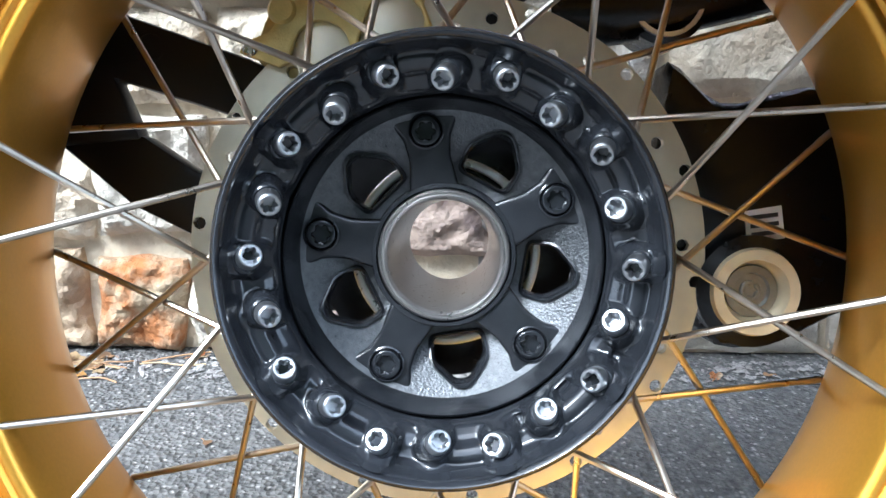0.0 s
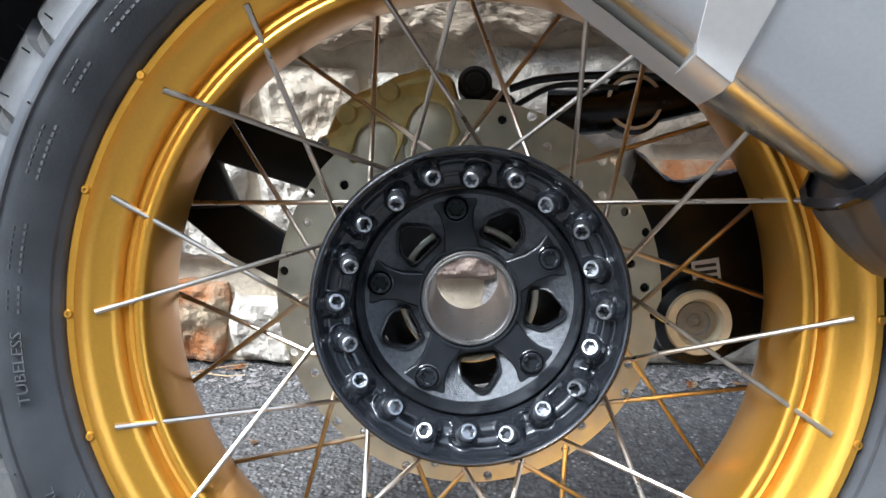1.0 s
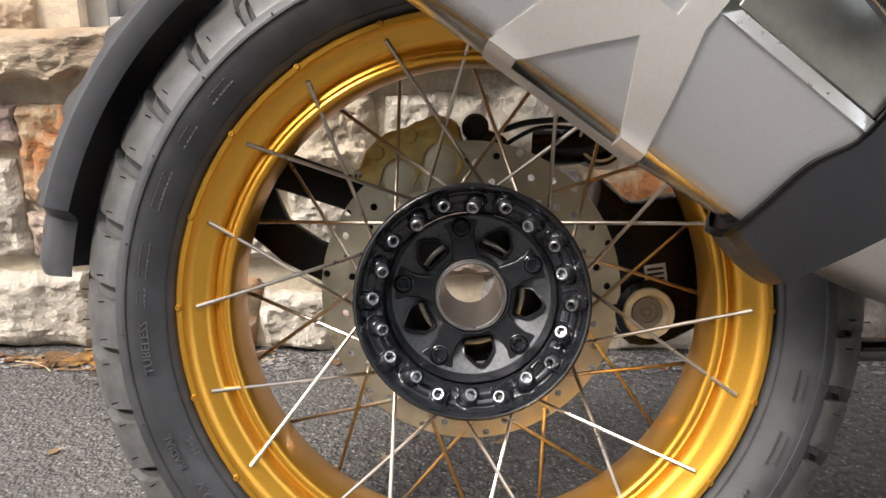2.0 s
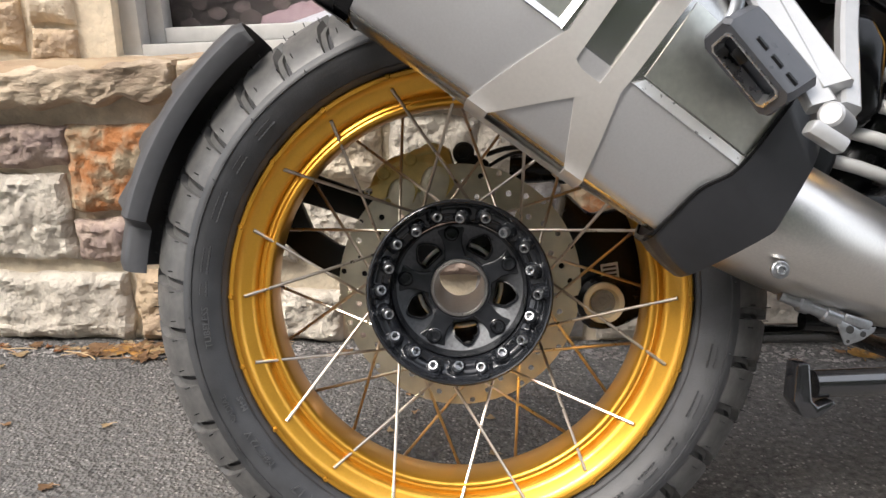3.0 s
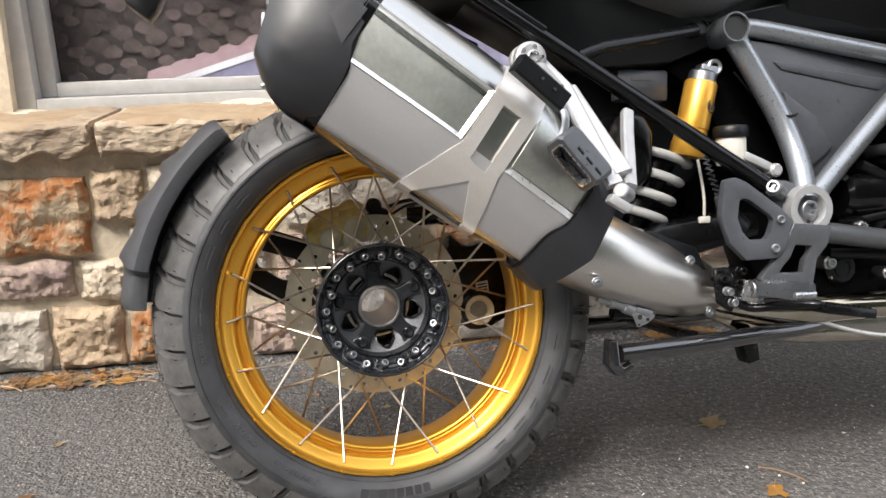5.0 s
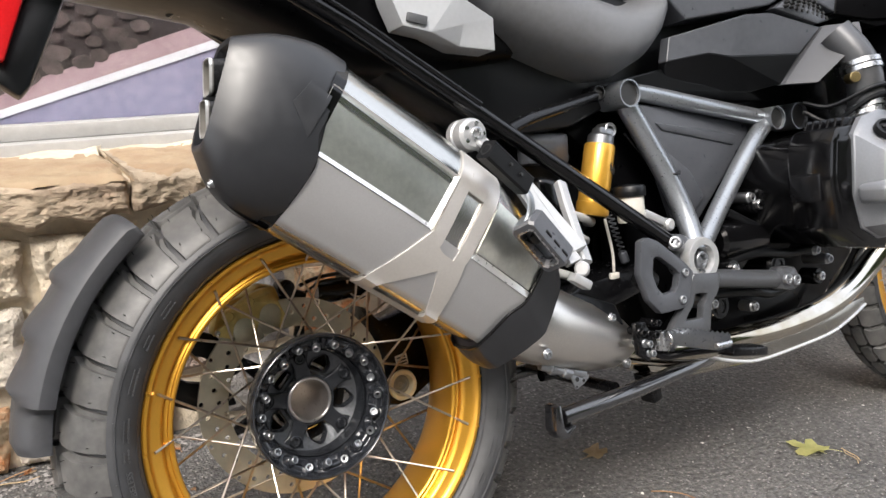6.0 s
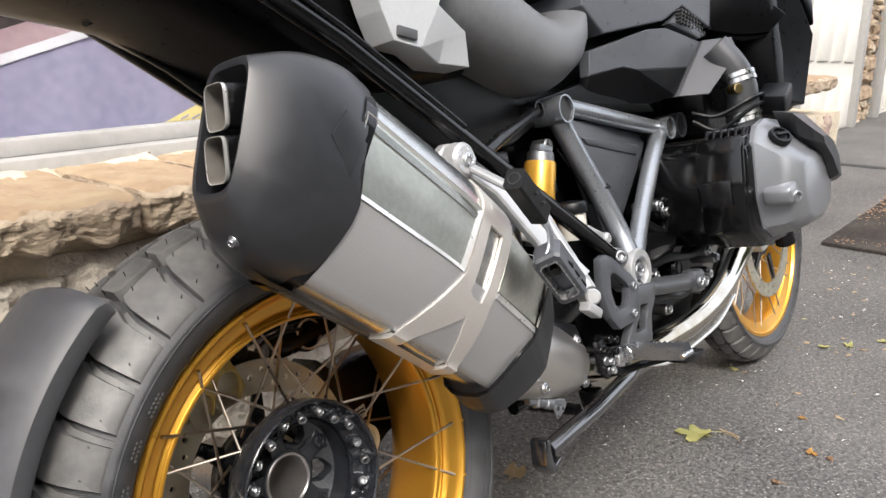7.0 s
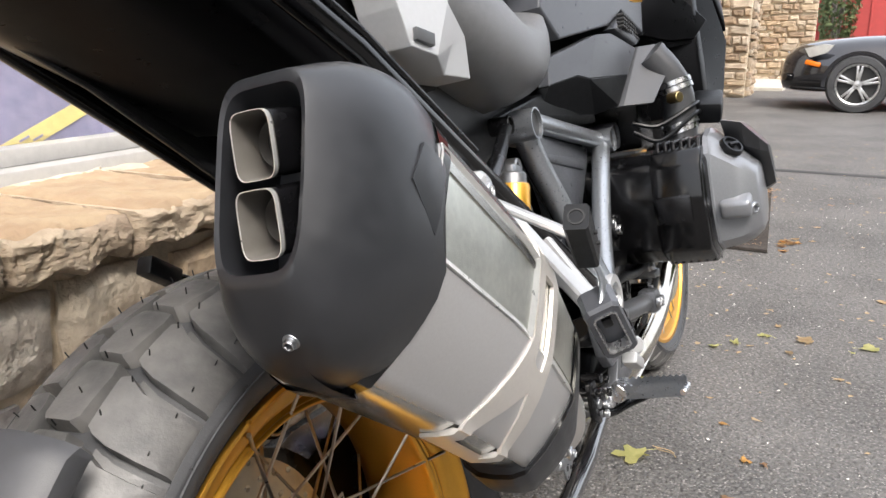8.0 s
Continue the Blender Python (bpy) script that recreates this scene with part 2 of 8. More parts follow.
def asphalt():
    m = bpy.data.materials.new("asphalt")
    m.use_nodes = True
    nt = m.node_tree
    n, link = nt.nodes, nt.links.new
    p = n["Principled BSDF"]
    co = n.new("ShaderNodeTexCoord")
    v, w, s, f = (n.new("ShaderNodeTexVoronoi"), n.new("ShaderNodeTexNoise"), n.new("ShaderNodeTexNoise"), n.new("ShaderNodeTexVoronoi"))
    v.inputs["Scale"].default_value = 180
    f.inputs["Scale"].default_value = 75
    w.inputs["Scale"].default_value, w.inputs["Detail"].default_value = 2.2, 8
    s.inputs["Scale"].default_value, s.inputs["Detail"].default_value = 95, 5
    for q in (v, w, s, f):
        link(co.outputs["Object"], q.inputs["Vector"])
    base = n.new("ShaderNodeValToRGB")
    base.color_ramp.elements[0].position, base.color_ramp.elements[0].color = 0.33, (0.034, 0.033, 0.032, 1)
    base.color_ramp.elements[1].position, base.color_ramp.elements[1].color = 0.67, (0.184, 0.176, 0.168, 1)
    mixn = n.new("ShaderNodeMath")
    mixn.operation = "MULTIPLY_ADD"
    mixn.inputs[1].default_value = 0.68
    half = n.new("ShaderNodeMath")
    half.operation = "MULTIPLY"
    half.inputs[1].default_value = 0.32
    link(w.outputs["Fac"], half.inputs[0])
    link(s.outputs["Fac"], mixn.inputs[0])
    link(half.outputs[0], mixn.inputs[2])
    link(mixn.outputs[0], base.inputs[0])
    # pale chips of aggregate in the binder
    bright = n.new("ShaderNodeSeparateColor")
    link(v.outputs["Color"], bright.inputs[0])
    chip = n.new("ShaderNodeMapRange")
    chip.inputs["From Min"].default_value, chip.inputs["From Max"].default_value = 0.74, 0.96
    link(bright.outputs[0], chip.inputs["Value"])
    near = n.new("ShaderNodeMapRange")
    near.inputs["From Min"].default_value, near.inputs["From Max"].default_value = 0.55, 0.25
    link(v.outputs["Distance"], near.inputs["Value"])
    mul = n.new("ShaderNodeMath")
    mul.operation = "MULTIPLY"
    link(chip.outputs[0], mul.inputs[0])
    link(near.outputs[0], mul.inputs[1])
    col = n.new("ShaderNodeMixRGB")
    col.inputs[2].default_value = (0.345, 0.33, 0.31, 1)
    link(mul.outputs[0], col.inputs[0])
    link(base.outputs[0], col.inputs[1])
    link(col.outputs[0], p.inputs["Base Color"])
    rr = n.new("ShaderNodeMapRange")
    rr.inputs["To Min"].default_value, rr.inputs["To Max"].default_value = 0.55, 0.85
    link(s.outputs["Fac"], rr.inputs["Value"])
    link(rr.outputs[0], p.inputs["Roughness"])
    hsum = n.new("ShaderNodeMath")
    hsum.operation = "MULTIPLY_ADD"
    hsum.inputs[1].default_value = -1.0
    link(f.outputs["Distance"], hsum.inputs[0])
    link(v.outputs["Distance"], hsum.inputs[2])
    bp = n.new("ShaderNodeBump")
    bp.inputs["Strength"].default_value, bp.inputs["Distance"].default_value = 0.9, 0.0045
    link(hsum.outputs[0], bp.inputs["Height"])
    link(bp.outputs[0], p.inputs["Normal"])
    return m


def glass():
    m = bpy.data.materials.new("window_glass")
    m.use_nodes = True
    p = m.node_tree.nodes["Principled BSDF"]
    p.inputs["Base Color"].default_value = (0.95, 0.97, 0.97, 1)
    p.inputs["Roughness"].default_value = 0.02
    p.inputs["Transmission Weight"].default_value = 1.0
    p.inputs["IOR"].default_value = 1.12
    return m


ASPHALT, GLASS = asphalt(), glass()


# ---- building helpers ----
def part(name, bm, material, parent=None, label="", sharp=38):
    """Links a bmesh as one mesh object under a thing or a part."""
    bmesh.ops.recalc_face_normals(bm, faces=bm.faces[:])
    me = bpy.data.meshes.new(name)
    bm.to_mesh(me)
    bm.free()
    me.materials.append(material)
    me.shade_smooth()
    me.set_sharp_from_angle(angle=radians(sharp))
    ob = new(name, me)
    if parent:
        ob.parent = parent
    if label:
        tagged(ob, label)
    return ob


def mesh_part(name, verts, faces, material, parent=None, label="", sharp=38):
    bm = bmesh.new()
    vs = [bm.verts.new(v) for v in verts]
    for f in faces:
        bm.faces.new([vs[i] for i in f])
    return part(name, bm, material, parent, label, sharp)


def thing(name, m, label, category, group="", kind=""):
    ob = new(name)
    ob.empty_display_size = 0.05
    ob.matrix_world = m
    return tagged(ob, label, category, group, kind)


def tf(bm, verts, m):
    bmesh.ops.transform(bm, matrix=m, verts=verts)


def b_box(bm, size, m=None, bevel=0.0, seg=2):
    r = bmesh.ops.create_cube(bm, size=1.0)
    vs = r["verts"]
    bmesh.ops.scale(bm, vec=size, verts=vs)
    if bevel:
        es = list({e for v in vs for e in v.link_edges})
        r = bmesh.ops.bevel(bm, geom=es, offset=bevel, segments=seg, affect="EDGES", profile=0.5)
        vs = list({v for f in r["faces"] for v in f.verts} | {v for v in vs if v.is_valid})
    if m:
        tf(bm, vs, m)
    return vs


def b_prism(bm, pts, y0, y1, bevel=0.0, m=None, seg=2):
    """A plate: an outline in x and z, from y0 to y1, with bevelled edges."""
    vs = [bm.verts.new((x, y0, z)) for x, z in pts]
    f = bm.faces.new(vs)
    r = bmesh.ops.extrude_face_region(bm, geom=[f])
    top = [g for g in r["geom"] if isinstance(g, bmesh.types.BMVert)]
    bmesh.ops.translate(bm, vec=(0, y1 - y0, 0), verts=top)
    allv = vs + top
    if bevel:
        es = list({e for v in allv for e in v.link_edges})
        r = bmesh.ops.bevel(bm, geom=es, offset=bevel, segments=seg, affect="EDGES", profile=0.5, clamp_overlap=True)
        allv = list({v for f in r["faces"] for v in f.verts} | {v for v in allv if v.is_valid})
    if m:
        tf(bm, allv, m)
    return allv


def b_loft(bm, rings, cap=True, closed=True):
    rows = [[bm.verts.new(p) for p in ring] for ring in rings]
    k = len(rows[0])
    for a, b in zip(rows, rows[1:]):
        for i in range(k if closed else k - 1):
            j = (i + 1) % k
            bm.faces.new((a[i], a[j], b[j], b[i]))
    if cap:
        bm.faces.new(rows[0])
        bm.faces.new(rows[-1][::-1])
    return [v for r in rows for v in r]


def spline(pts, n=8):
    """A smooth line through points (Catmull-Rom)."""
    P = [Vector(p) for p in pts]
    P = [2 * P[0] - P[1]] + P + [2 * P[-1] - P[-2]]
    out = []
    for i in range(1, len(P) - 2):
        a, b, c, d = P[i - 1:i + 3]
        for s in range(n):
            t = s / n
            out.append(0.5 * (2 * b + (c - a) * t + (2 * a - 5 * b + 4 * c - d) * t * t + (3 * b - 3 * c + d - a) * t ** 3))
    out.append(P[-2])
    return out


def b_tube(bm, pts, r, seg=12, cap=True, flat=1.0):
    """A tube along a line; r may change along it; flat squeezes it."""
    P = [Vector(p) for p in pts]
    rs = r if isinstance(r, (list, tuple)) else [r] * len(P)
    rings, up = [], None
    for i, p in enumerate(P):
        d = (P[min(i + 1, len(P) - 1)] - P[max(i - 1, 0)]).normalized()
        if up is None:
            up = d.orthogonal().normalized() if abs(d.y) > 0.9 else d.cross(Vector((0, 1, 0))).normalized()
        up = (up - d * up.dot(d)).normalized()
        side = d.cross(up)
        rings.append([p + rs[i] * (math.cos(t) * up + flat * math.sin(t) * side) for t in (2 * math.pi * k / seg for k in range(seg))])
    return b_loft(bm, rings, cap)


def b_pipe(bm, a, b, r0, r1, seg=24):
    """An open-ended pipe with a wall between r1 (inside) and r0."""
    a, b = Vector(a), Vector(b)
    q = (b - a).to_track_quat("Z", "Y").to_matrix()
    prof = [(r1, 0), (r0, 0), (r0, 1), (r1, 1)]
    L = (b - a).length
    rings = [[a + q @ Vector((rr * math.cos(t), rr * math.sin(t), h * L)) for rr, h in prof] for t in (2 * math.pi * k / seg for k in range(seg))]
    rings.append(rings[0])
    rows = [[bm.verts.new(p) for p in ring] for ring in rings[:-1]]
    for i in range(seg):
        u, w = rows[i], rows[(i + 1) % seg]
        for k in range(4):
            bm.faces.new((u[k], u[(k + 1) % 4], w[(k + 1) % 4], w[k]))
    return [v for r in rows for v in r]


def b_rev(bm, prof, seg=64, m=None, closed=False, a0=0.0, a1=360.0):
    """Turns a profile of (radius, y) about the y axis."""
    full = abs(a1 - a0) >= 360
    cnt = seg if full else seg + 1
    rows = []
    for k in range(cnt):
        t = radians(a0 + (a1 - a0) * k / seg)
        rows.append([bm.verts.new((r * math.cos(t), y, r * math.sin(t))) for r, y in prof])
    n = len(prof)
    for k in range(seg):
        u, w = rows[k], rows[(k + 1) % cnt]
        for i in range(n if closed else n - 1):
            j = (i + 1) % n
            bm.faces.new((u[i], u[j], w[j], w[i]))
    vs = [v for r in rows for v in r]
    if m:
        tf(bm, vs, m)
    return vs


def b_cyl(bm, a, b, r, seg=16, bevel=0.0):
    """A round bar or bolt from a to b with chamfered ends."""
    a, b = Vector(a), Vector(b)
    d = (b - a).normalized()
    if bevel:
        return b_tube(bm, [a, a + d * bevel, b - d * bevel, b], [r - bevel, r, r, r - bevel], seg)
    return b_tube(bm, [a, b], r, seg)


def b_torx(bm, c, axis, r, h, seg=12):
    """A cap screw head with a six-lobed socket."""
    c, axis = Vector(c), Vector(axis).normalized()
    q = axis.to_track_quat("Z", "Y").to_matrix()
    def ring(rad, z, star=0.0):
        return [c + q @ Vector((rad * (1 + star * math.cos(6 * t)) * math.cos(t), rad * (1 + star * math.cos(6 * t)) * math.sin(t), z)) for t in (2 * math.pi * k / 24 for k in range(24))]
    b_loft(bm, [ring(r, 0), ring(r, h * 0.66), ring(r * 0.98, h * 0.84), ring(r * 0.93, h * 0.95), ring(r * 0.85, h), ring(r * 0.70, h), ring(r * 0.64, h * 0.97, 0.15), ring(r * 0.58, h * 0.86, 0.18), ring(r * 0.54, h * 0.12, 0.18), ring(r * 0.1, h * 0.10)])


def rot_y(deg):
    """A turn about the axle, from x towards z."""
    return Matrix.Rotation(radians(-deg), 4, "Y")


def letters(body, size, depth=0.0004):
    """Writing in the built-in font as a bmesh, centred, in the x-y plane."""
    cu = bpy.data.curves.new("writing", "FONT")
    cu.body, cu.size, cu.extrude, cu.align_x, cu.align_y, cu.resolution_u = body, size, depth, "CENTER", "CENTER", 2
    ob = bpy.data.objects.new("writing", cu)
    scene.collection.objects.link(ob)
    me = bpy.data.meshes.new_from_object(ob.evaluated_get(bpy.context.evaluated_depsgraph_get()))
    bm = bmesh.new()
    bm.from_mesh(me)
    bpy.data.objects.remove(ob)
    bpy.data.curves.remove(cu)
    bpy.data.meshes.remove(me)
    return bm


# ---- the driveway ----
def ground_z(x, y=0.0):
    """Level beside the motorcycle, then rising gently towards the garages."""
    s = max(0.0, x - 2.0)
    return 0.041 * s * min(1.0, s / 2.0) if s < 2 else 0.041 * s


xs = sorted({round(v, 3) for v in [-60, -40, -25, -15, -8, -5, -3, -2, -1.2, -0.6, 0, 0.6, 1.2, 1.6, 2, 2.3, 2.6, 3, 3.5, 4, 5, 6, 8, 10, 13, 17, 25, 40, 80, 200, 600]})
ys = [-300, -120, -60, -30, -15, -8, -4, -2, -1, -0.5, 0, 0.3, 0.62, 1.5, 4, 12, 40, 120, 300]
gv = [(x, y, ground_z(x)) for x in xs for y in ys]
gf = [(i * len(ys) + j, (i + 1) * len(ys) + j, (i + 1) * len(ys) + j + 1, i * len(ys) + j + 1) for i in range(len(xs) - 1) for j in range(len(ys) - 1)]
tagged(mesh_part("ground", gv, gf, ASPHALT, None, sharp=180), "worn dark grey asphalt driveway with pale chips", "driveway", kind="structure")

# ---- the house wall with its ledge and window ----
SLOPE = 0.033


def rough_block(w, d, h, seed, lumps=0.010, nx=7, nz=6, round_=0.018, soft=None):
    """A hand-dressed stone: uneven face towards -y, worn edges, centred in x and z, back at y = 0."""
    rnd = random.Random(seed)
    off = Vector((rnd.uniform(0, 50), rnd.uniform(0, 50), rnd.uniform(0, 50)))
    rr = min(round_, w * 0.3, h * 0.3)
    skew = [rnd.uniform(-0.10, 0.10) for _ in range(4)]
    verts, faces = [], []
    for i in range(nx + 1):
        for k in range(nz + 1):
            u, v = i / nx, k / nz
            x = (u - 0.5) * w + skew[0] * h * (v - 0.5) * abs(u - 0.5) * 1.2
            z = (v - 0.5) * h + skew[1] * w * 0.5 * (u - 0.5) * abs(v - 0.5) * 1.6
            e = min(u * w, (1 - u) * w, v * h, (1 - v) * h)
            edge = max(0.0, 1 - e / rr)
            p = Vector((x, 0, z)) * 16 + off
            n1 = noise.noise(p) + 0.6 * noise.noise(p * 2.7) + 0.45 * abs(noise.noise(p * 4.3)) + 0.40 * noise.noise(p * 6.1) + 0.22 * noise.noise(p * 13.0)
            x += 0.006 * noise.noise(p * 1.3 + Vector((9, 0, 0))) * (1 if 0 < i < nx else 1.4)
            z += 0.006 * noise.noise(p * 1.3 + Vector((0, 0, 9))) * (1 if 0 < k < nz else 1.4)
            verts.append((x, -d + lumps * n1 + edge * edge * (d * 0.55 if soft is None else soft), z))
    for i in range(nx):
        for k in range(nz):
            a = i * (nz + 1) + k
            faces.append((a, a + nz + 1, a + nz + 2, a + 1))
    rim = [i * (nz + 1) for i in range(nx + 1)] + [nx * (nz + 1) + k for k in range(1, nz + 1)] + [i * (nz + 1) + nz for i in range(nx - 1, -1, -1)] + [k for k in range(nz - 1, 0, -1)]
    back = {}
    for r in rim:
        back[r] = len(verts)
        verts.append((verts[r][0], 0.0, verts[r][2]))
    for a, b in zip(rim, rim[1:] + rim[:1]):
        faces.append((a, back[a], back[b], b))
    return verts, faces


def stone(parent, x0, x1, z0, z1, y, kind_, seed, depth=0.035, lumps=0.010, nx=7, nz=6, name="stone"):
    v, f = rough_block(x1 - x0, depth, z1 - z0, seed, lumps, nx, nz)
    ob = mesh_part(name, v, f, STONES[kind_], parent, sharp=32)
    ob.matrix_local = pose((x0 + x1) / 2, y, (z0 + z1) / 2, 0, (random.Random(seed).random() - 0.5) * 3, 0)
    return ob


bm = bmesh.new()
b_box(bm, (6.8, 0.37, 0.51), pose(1.7, 0.870, 0.235))
wall = part("wall_north", bm, CONCR)
tagged(wall, "low house wall of rough mixed fieldstones in sandy mortar", "stone wall", kind="structure")
bm = bmesh.new()
b_box(bm, (1.47, 0.20, 1.9), pose(-1.471, 1.055, 1.42))
upper = part("wall_upper", bm, CONCR)
tagged(upper, "fieldstone house wall beside the window", "stone wall", kind="structure")
bm = bmesh.new()
b_box(bm, (1.0, 0.45, 2.6), pose(-2.65, 0.91, 1.2))
tagged(part("wall_west", bm, CONCR), "sandy mortar end of the house wall", "stone wall", kind="structure")

# plain wall that closes the house above and beyond the window
bm = bmesh.new()
b_box(bm, (6.7, 0.30, 1.3), pose(1.30, 1.12, 2.75))
b_box(bm, (2.05, 0.30, 1.55), pose(3.62, 1.12, 1.32))
tagged(part("wall_house", bm, CONCR), "sandy rendered house wall above the window", "house wall", kind="structure")

# stones of the lower wall that stand beside the wheel: x0, x1, z0, z1, kind
near_stones = [
    (-0.873, -0.715, 0.341, 0.422, 3), (-0.913, -0.734, 0.165, 0.330, 1), (-0.910, -0.640, 0.005, 0.138, 1), (-0.727, -0.533, 0.257, 0.420, 2),
    (-0.727, -0.576, 0.163, 0.245, 3), (-0.627, -0.489, 0.004, 0.144, 4), (-1.024, -0.928, 0.228, 0.444, 4), (-1.060, -0.928, 0.013, 0.188, 5),
    (-0.520, -0.421, 0.324, 0.434, 4), (-0.561, -0.468, 0.158, 0.244, 0), (-0.458, -0.312, 0.163, 0.314, 1), (-0.473, -0.359, 0.004, 0.128, 2),
    (-0.408, -0.302, 0.330, 0.439, 0), (-0.348, -0.224, 0.004, 0.108, 1), (-0.291, -0.172, 0.174, 0.298, 1), (-0.213, -0.063, 0.004, 0.117, 3),
    (-0.281, -0.146, 0.319, 0.439, 0), (-0.156, 0.040, 0.137, 0.278, 3), (-0.130, 0.031, 0.298, 0.434, 1),
]
for i, (x0, x1, z0, z1, kd) in enumerate(near_stones):
    stone(wall, x0, x1, z0, z1, 0.687, kd, 11 + i, 0.030, 0.011, 26, 22)
rnd = random.Random(5)
for side in (1, -1):
    zrows = (0.005, 0.165, 0.325, 0.490)
    for r in range(3):
        x = (0.04 if side > 0 else -1.03) + rnd.uniform(-0.03, 0.0) * side
        while abs(x) < (4.7 if side > 0 else 2.7):
            w = rnd.uniform(0.11, 0.24)
            a, b = (x, x + w) if side > 0 else (x - w, x)
            stone(wall, a, b, zrows[r] + rnd.uniform(0, 0.012), zrows[r + 1] - rnd.uniform(0.012, 0.025), 0.687, rnd.choice((0, 0, 1, 1, 2, 3, 4, 4, 5)), 100 + rnd.randrange(9999), 0.028, 0.009)
            x += side * (w + rnd.uniform(0.015, 0.03))
# stones of the upper wall left of the window
up_stones = [(-1.043, -0.927, 0.670, 0.787, 2), (-1.063, -0.927, 0.546, 0.648, 4), (-0.909, -0.815, 0.601, 0.787, 0), (-0.909, -0.815, 0.522, 0.590, 4),
             (-1.250, -1.080, 0.552, 0.717, 0), (-1.250, -1.068, 0.734, 0.905, 4), (-1.050, -0.815, 0.805, 0.952, 1)]
for i, (x0, x1, z0, z1, kd) in enumerate(up_stones):
    stone(upper, x0, x1, z0, z1, 0.956, kd, 61 + i, 0.026, 0.009, 22, 18)
for r in range(9):
    x, z = -1.26 + 0.02 * (r % 3), 0.55 + 0.17 * r if r < 2 else 0.96 + 0.17 * (r - 2)
    x = x if r < 2 else -0.76
    while x > -2.1:
        w = rnd.uniform(0.12, 0.26)
        stone(upper, x - w, x, z, z + 0.15, 0.956, rnd.choice((0, 0, 1, 2, 3, 4, 4, 5)), 700 + rnd.randrange(9999), 0.026, 0.009)
        x -= w + 0.02
# the projecting ledge of flat stones under the window
ledge = thing("window_ledge", pose(0, 0, 0), "projecting ledge of split tan sandstone slabs under the window", "stone ledge", kind="structure")
cuts = [-2.3, -1.9, -1.45, -0.95, -0.50, -0.115, 0.16, 0.375, 0.62, 0.95, 1.3, 1.75, 2.2, 2.7, 3.2, 3.7, 4.2, 4.7]
LEAN = -math.degrees(SLOPE)


def slab_top(w, deep, seed, nx=34, ny=20):
    """The weathered top of a slab: shallow terraces and pits, worn down along its edges."""
    verts, faces = [], []
    for a_ in range(nx + 1):
        for b_ in range(ny + 1):
            x, y = (a_ / nx - 0.5) * w, b_ / ny * deep
            p = Vector((x * 9 + seed, y * 9, 1.7))
            h = noise.noise(p) + 0.5 * noise.noise(p * 2.3)
            step_ = math.floor(h * 2.6 + 0.35 * noise.noise(p * 5)) / 2.6
            e = min(1.0, (0.5 * w - abs(x)) / 0.022, y / 0.020)
            verts.append((x + 0.006 * noise.noise(p * 3), y + 0.010 * noise.noise(p * 2 + Vector((5, 0, 0))), 0.006 * step_ + 0.003 * noise.noise(p * 7) - 0.014 * (1 - e) ** 2))
    for a_ in range(nx):
        for b_ in range(ny):
            k = a_ * (ny + 1) + b_
            faces.append((k, k + ny + 1, k + ny + 2, k + 1))
    return verts, faces


for i, (a, b) in enumerate(zip(cuts, cuts[1:])):
    near = -1 < a < 1.3
    zt = 0.553 + 0.035 * (a + b) / 2
    th = 0.062 + 0.010 * rnd.random()
    w = b - a - 0.006
    front = 0.622 + 0.014 * rnd.random()
    v, f = rough_block(w, 0.36, th, 300 + i, 0.0085, 70 if near else 18, 16 if near else 6, 0.012, 0.016)
    # the underside of a slab is as uneven as its broken edge
    v = [(x, y, z + (0.0 if z > 0 else 0.014 * noise.noise(Vector((x * 20 + i, y * 9, 7))))) for x, y, z in v]
    s = mesh_part("slab", v, f, SLABEDGE, ledge, sharp=32)
    s.matrix_local = pose((a + b) / 2, front + 0.36, zt - th / 2 - 0.004, 0, LEAN, 0)
    v, f = slab_top(w, 0.34, i * 7.3, 48 if near else 12, 30 if near else 8)
    cap_s = mesh_part("slab_top", v, f, SLABTOP, ledge, "", 32)
    cap_s.matrix_local = pose((a + b) / 2, front + 0.008, zt + 0.004, 0, LEAN, 0)
    if i:
        bm = bmesh.new()
        b_box(bm, (0.026, 0.310, th * 0.70), pose(0, 0, 0), 0.008)
        for q in bm.verts:
            q.co += Vector((0.006 * noise.noise(q.co * 40), 0.010 * noise.noise(q.co * 30 + Vector((i, 0, 0))), 0.004 * noise.noise(q.co * 50)))
        joint = part("slab_joint", bm, CONCR, ledge, "", 60)
        joint.matrix_local = pose(a, 0.830, zt - th / 2 - 0.008, 0, LEAN, 0)
    # mortar fillet under the window frame
    v2, f2 = rough_block(w + 0.01, 0.10, 0.05, 340 + i, 0.010, 30, 6, 0.01)
    s2 = mesh_part("slab", v2, f2, CONCR, ledge, sharp=60)
    s2.matrix_local = pose((a + b) / 2, 1.030, zt - 0.020, 0, LEAN, 0)

# the white window: frame, sash, pane and the flat picture behind it
WIN = pose(-0.736, 0.990, 0.529, 0, -math.degrees(SLOPE), 0)
window = thing("window_1", WIN, "white painted house window with weathered frame and dark pane", "window", kind="structure")
WW, WH = 3.2, 1.5


def frame_ring(x0, x1, z0, z1, wl, wb, y0, y1, bevel):
    bm = bmesh.new()
    for a, b, c, d in ((x0, x0 + wl, z0, z1), (x1 - wl, x1, z0, z1), (x0 + wl, x1 - wl, z0, z0 + wb), (x0 + wl, x1 - wl, z1 - wb, z1)):
        b_box(bm, (b - a, y1 - y0, d - c), pose((a + b) / 2, (y0 + y1) / 2, (c + d) / 2), bevel)
    return bm


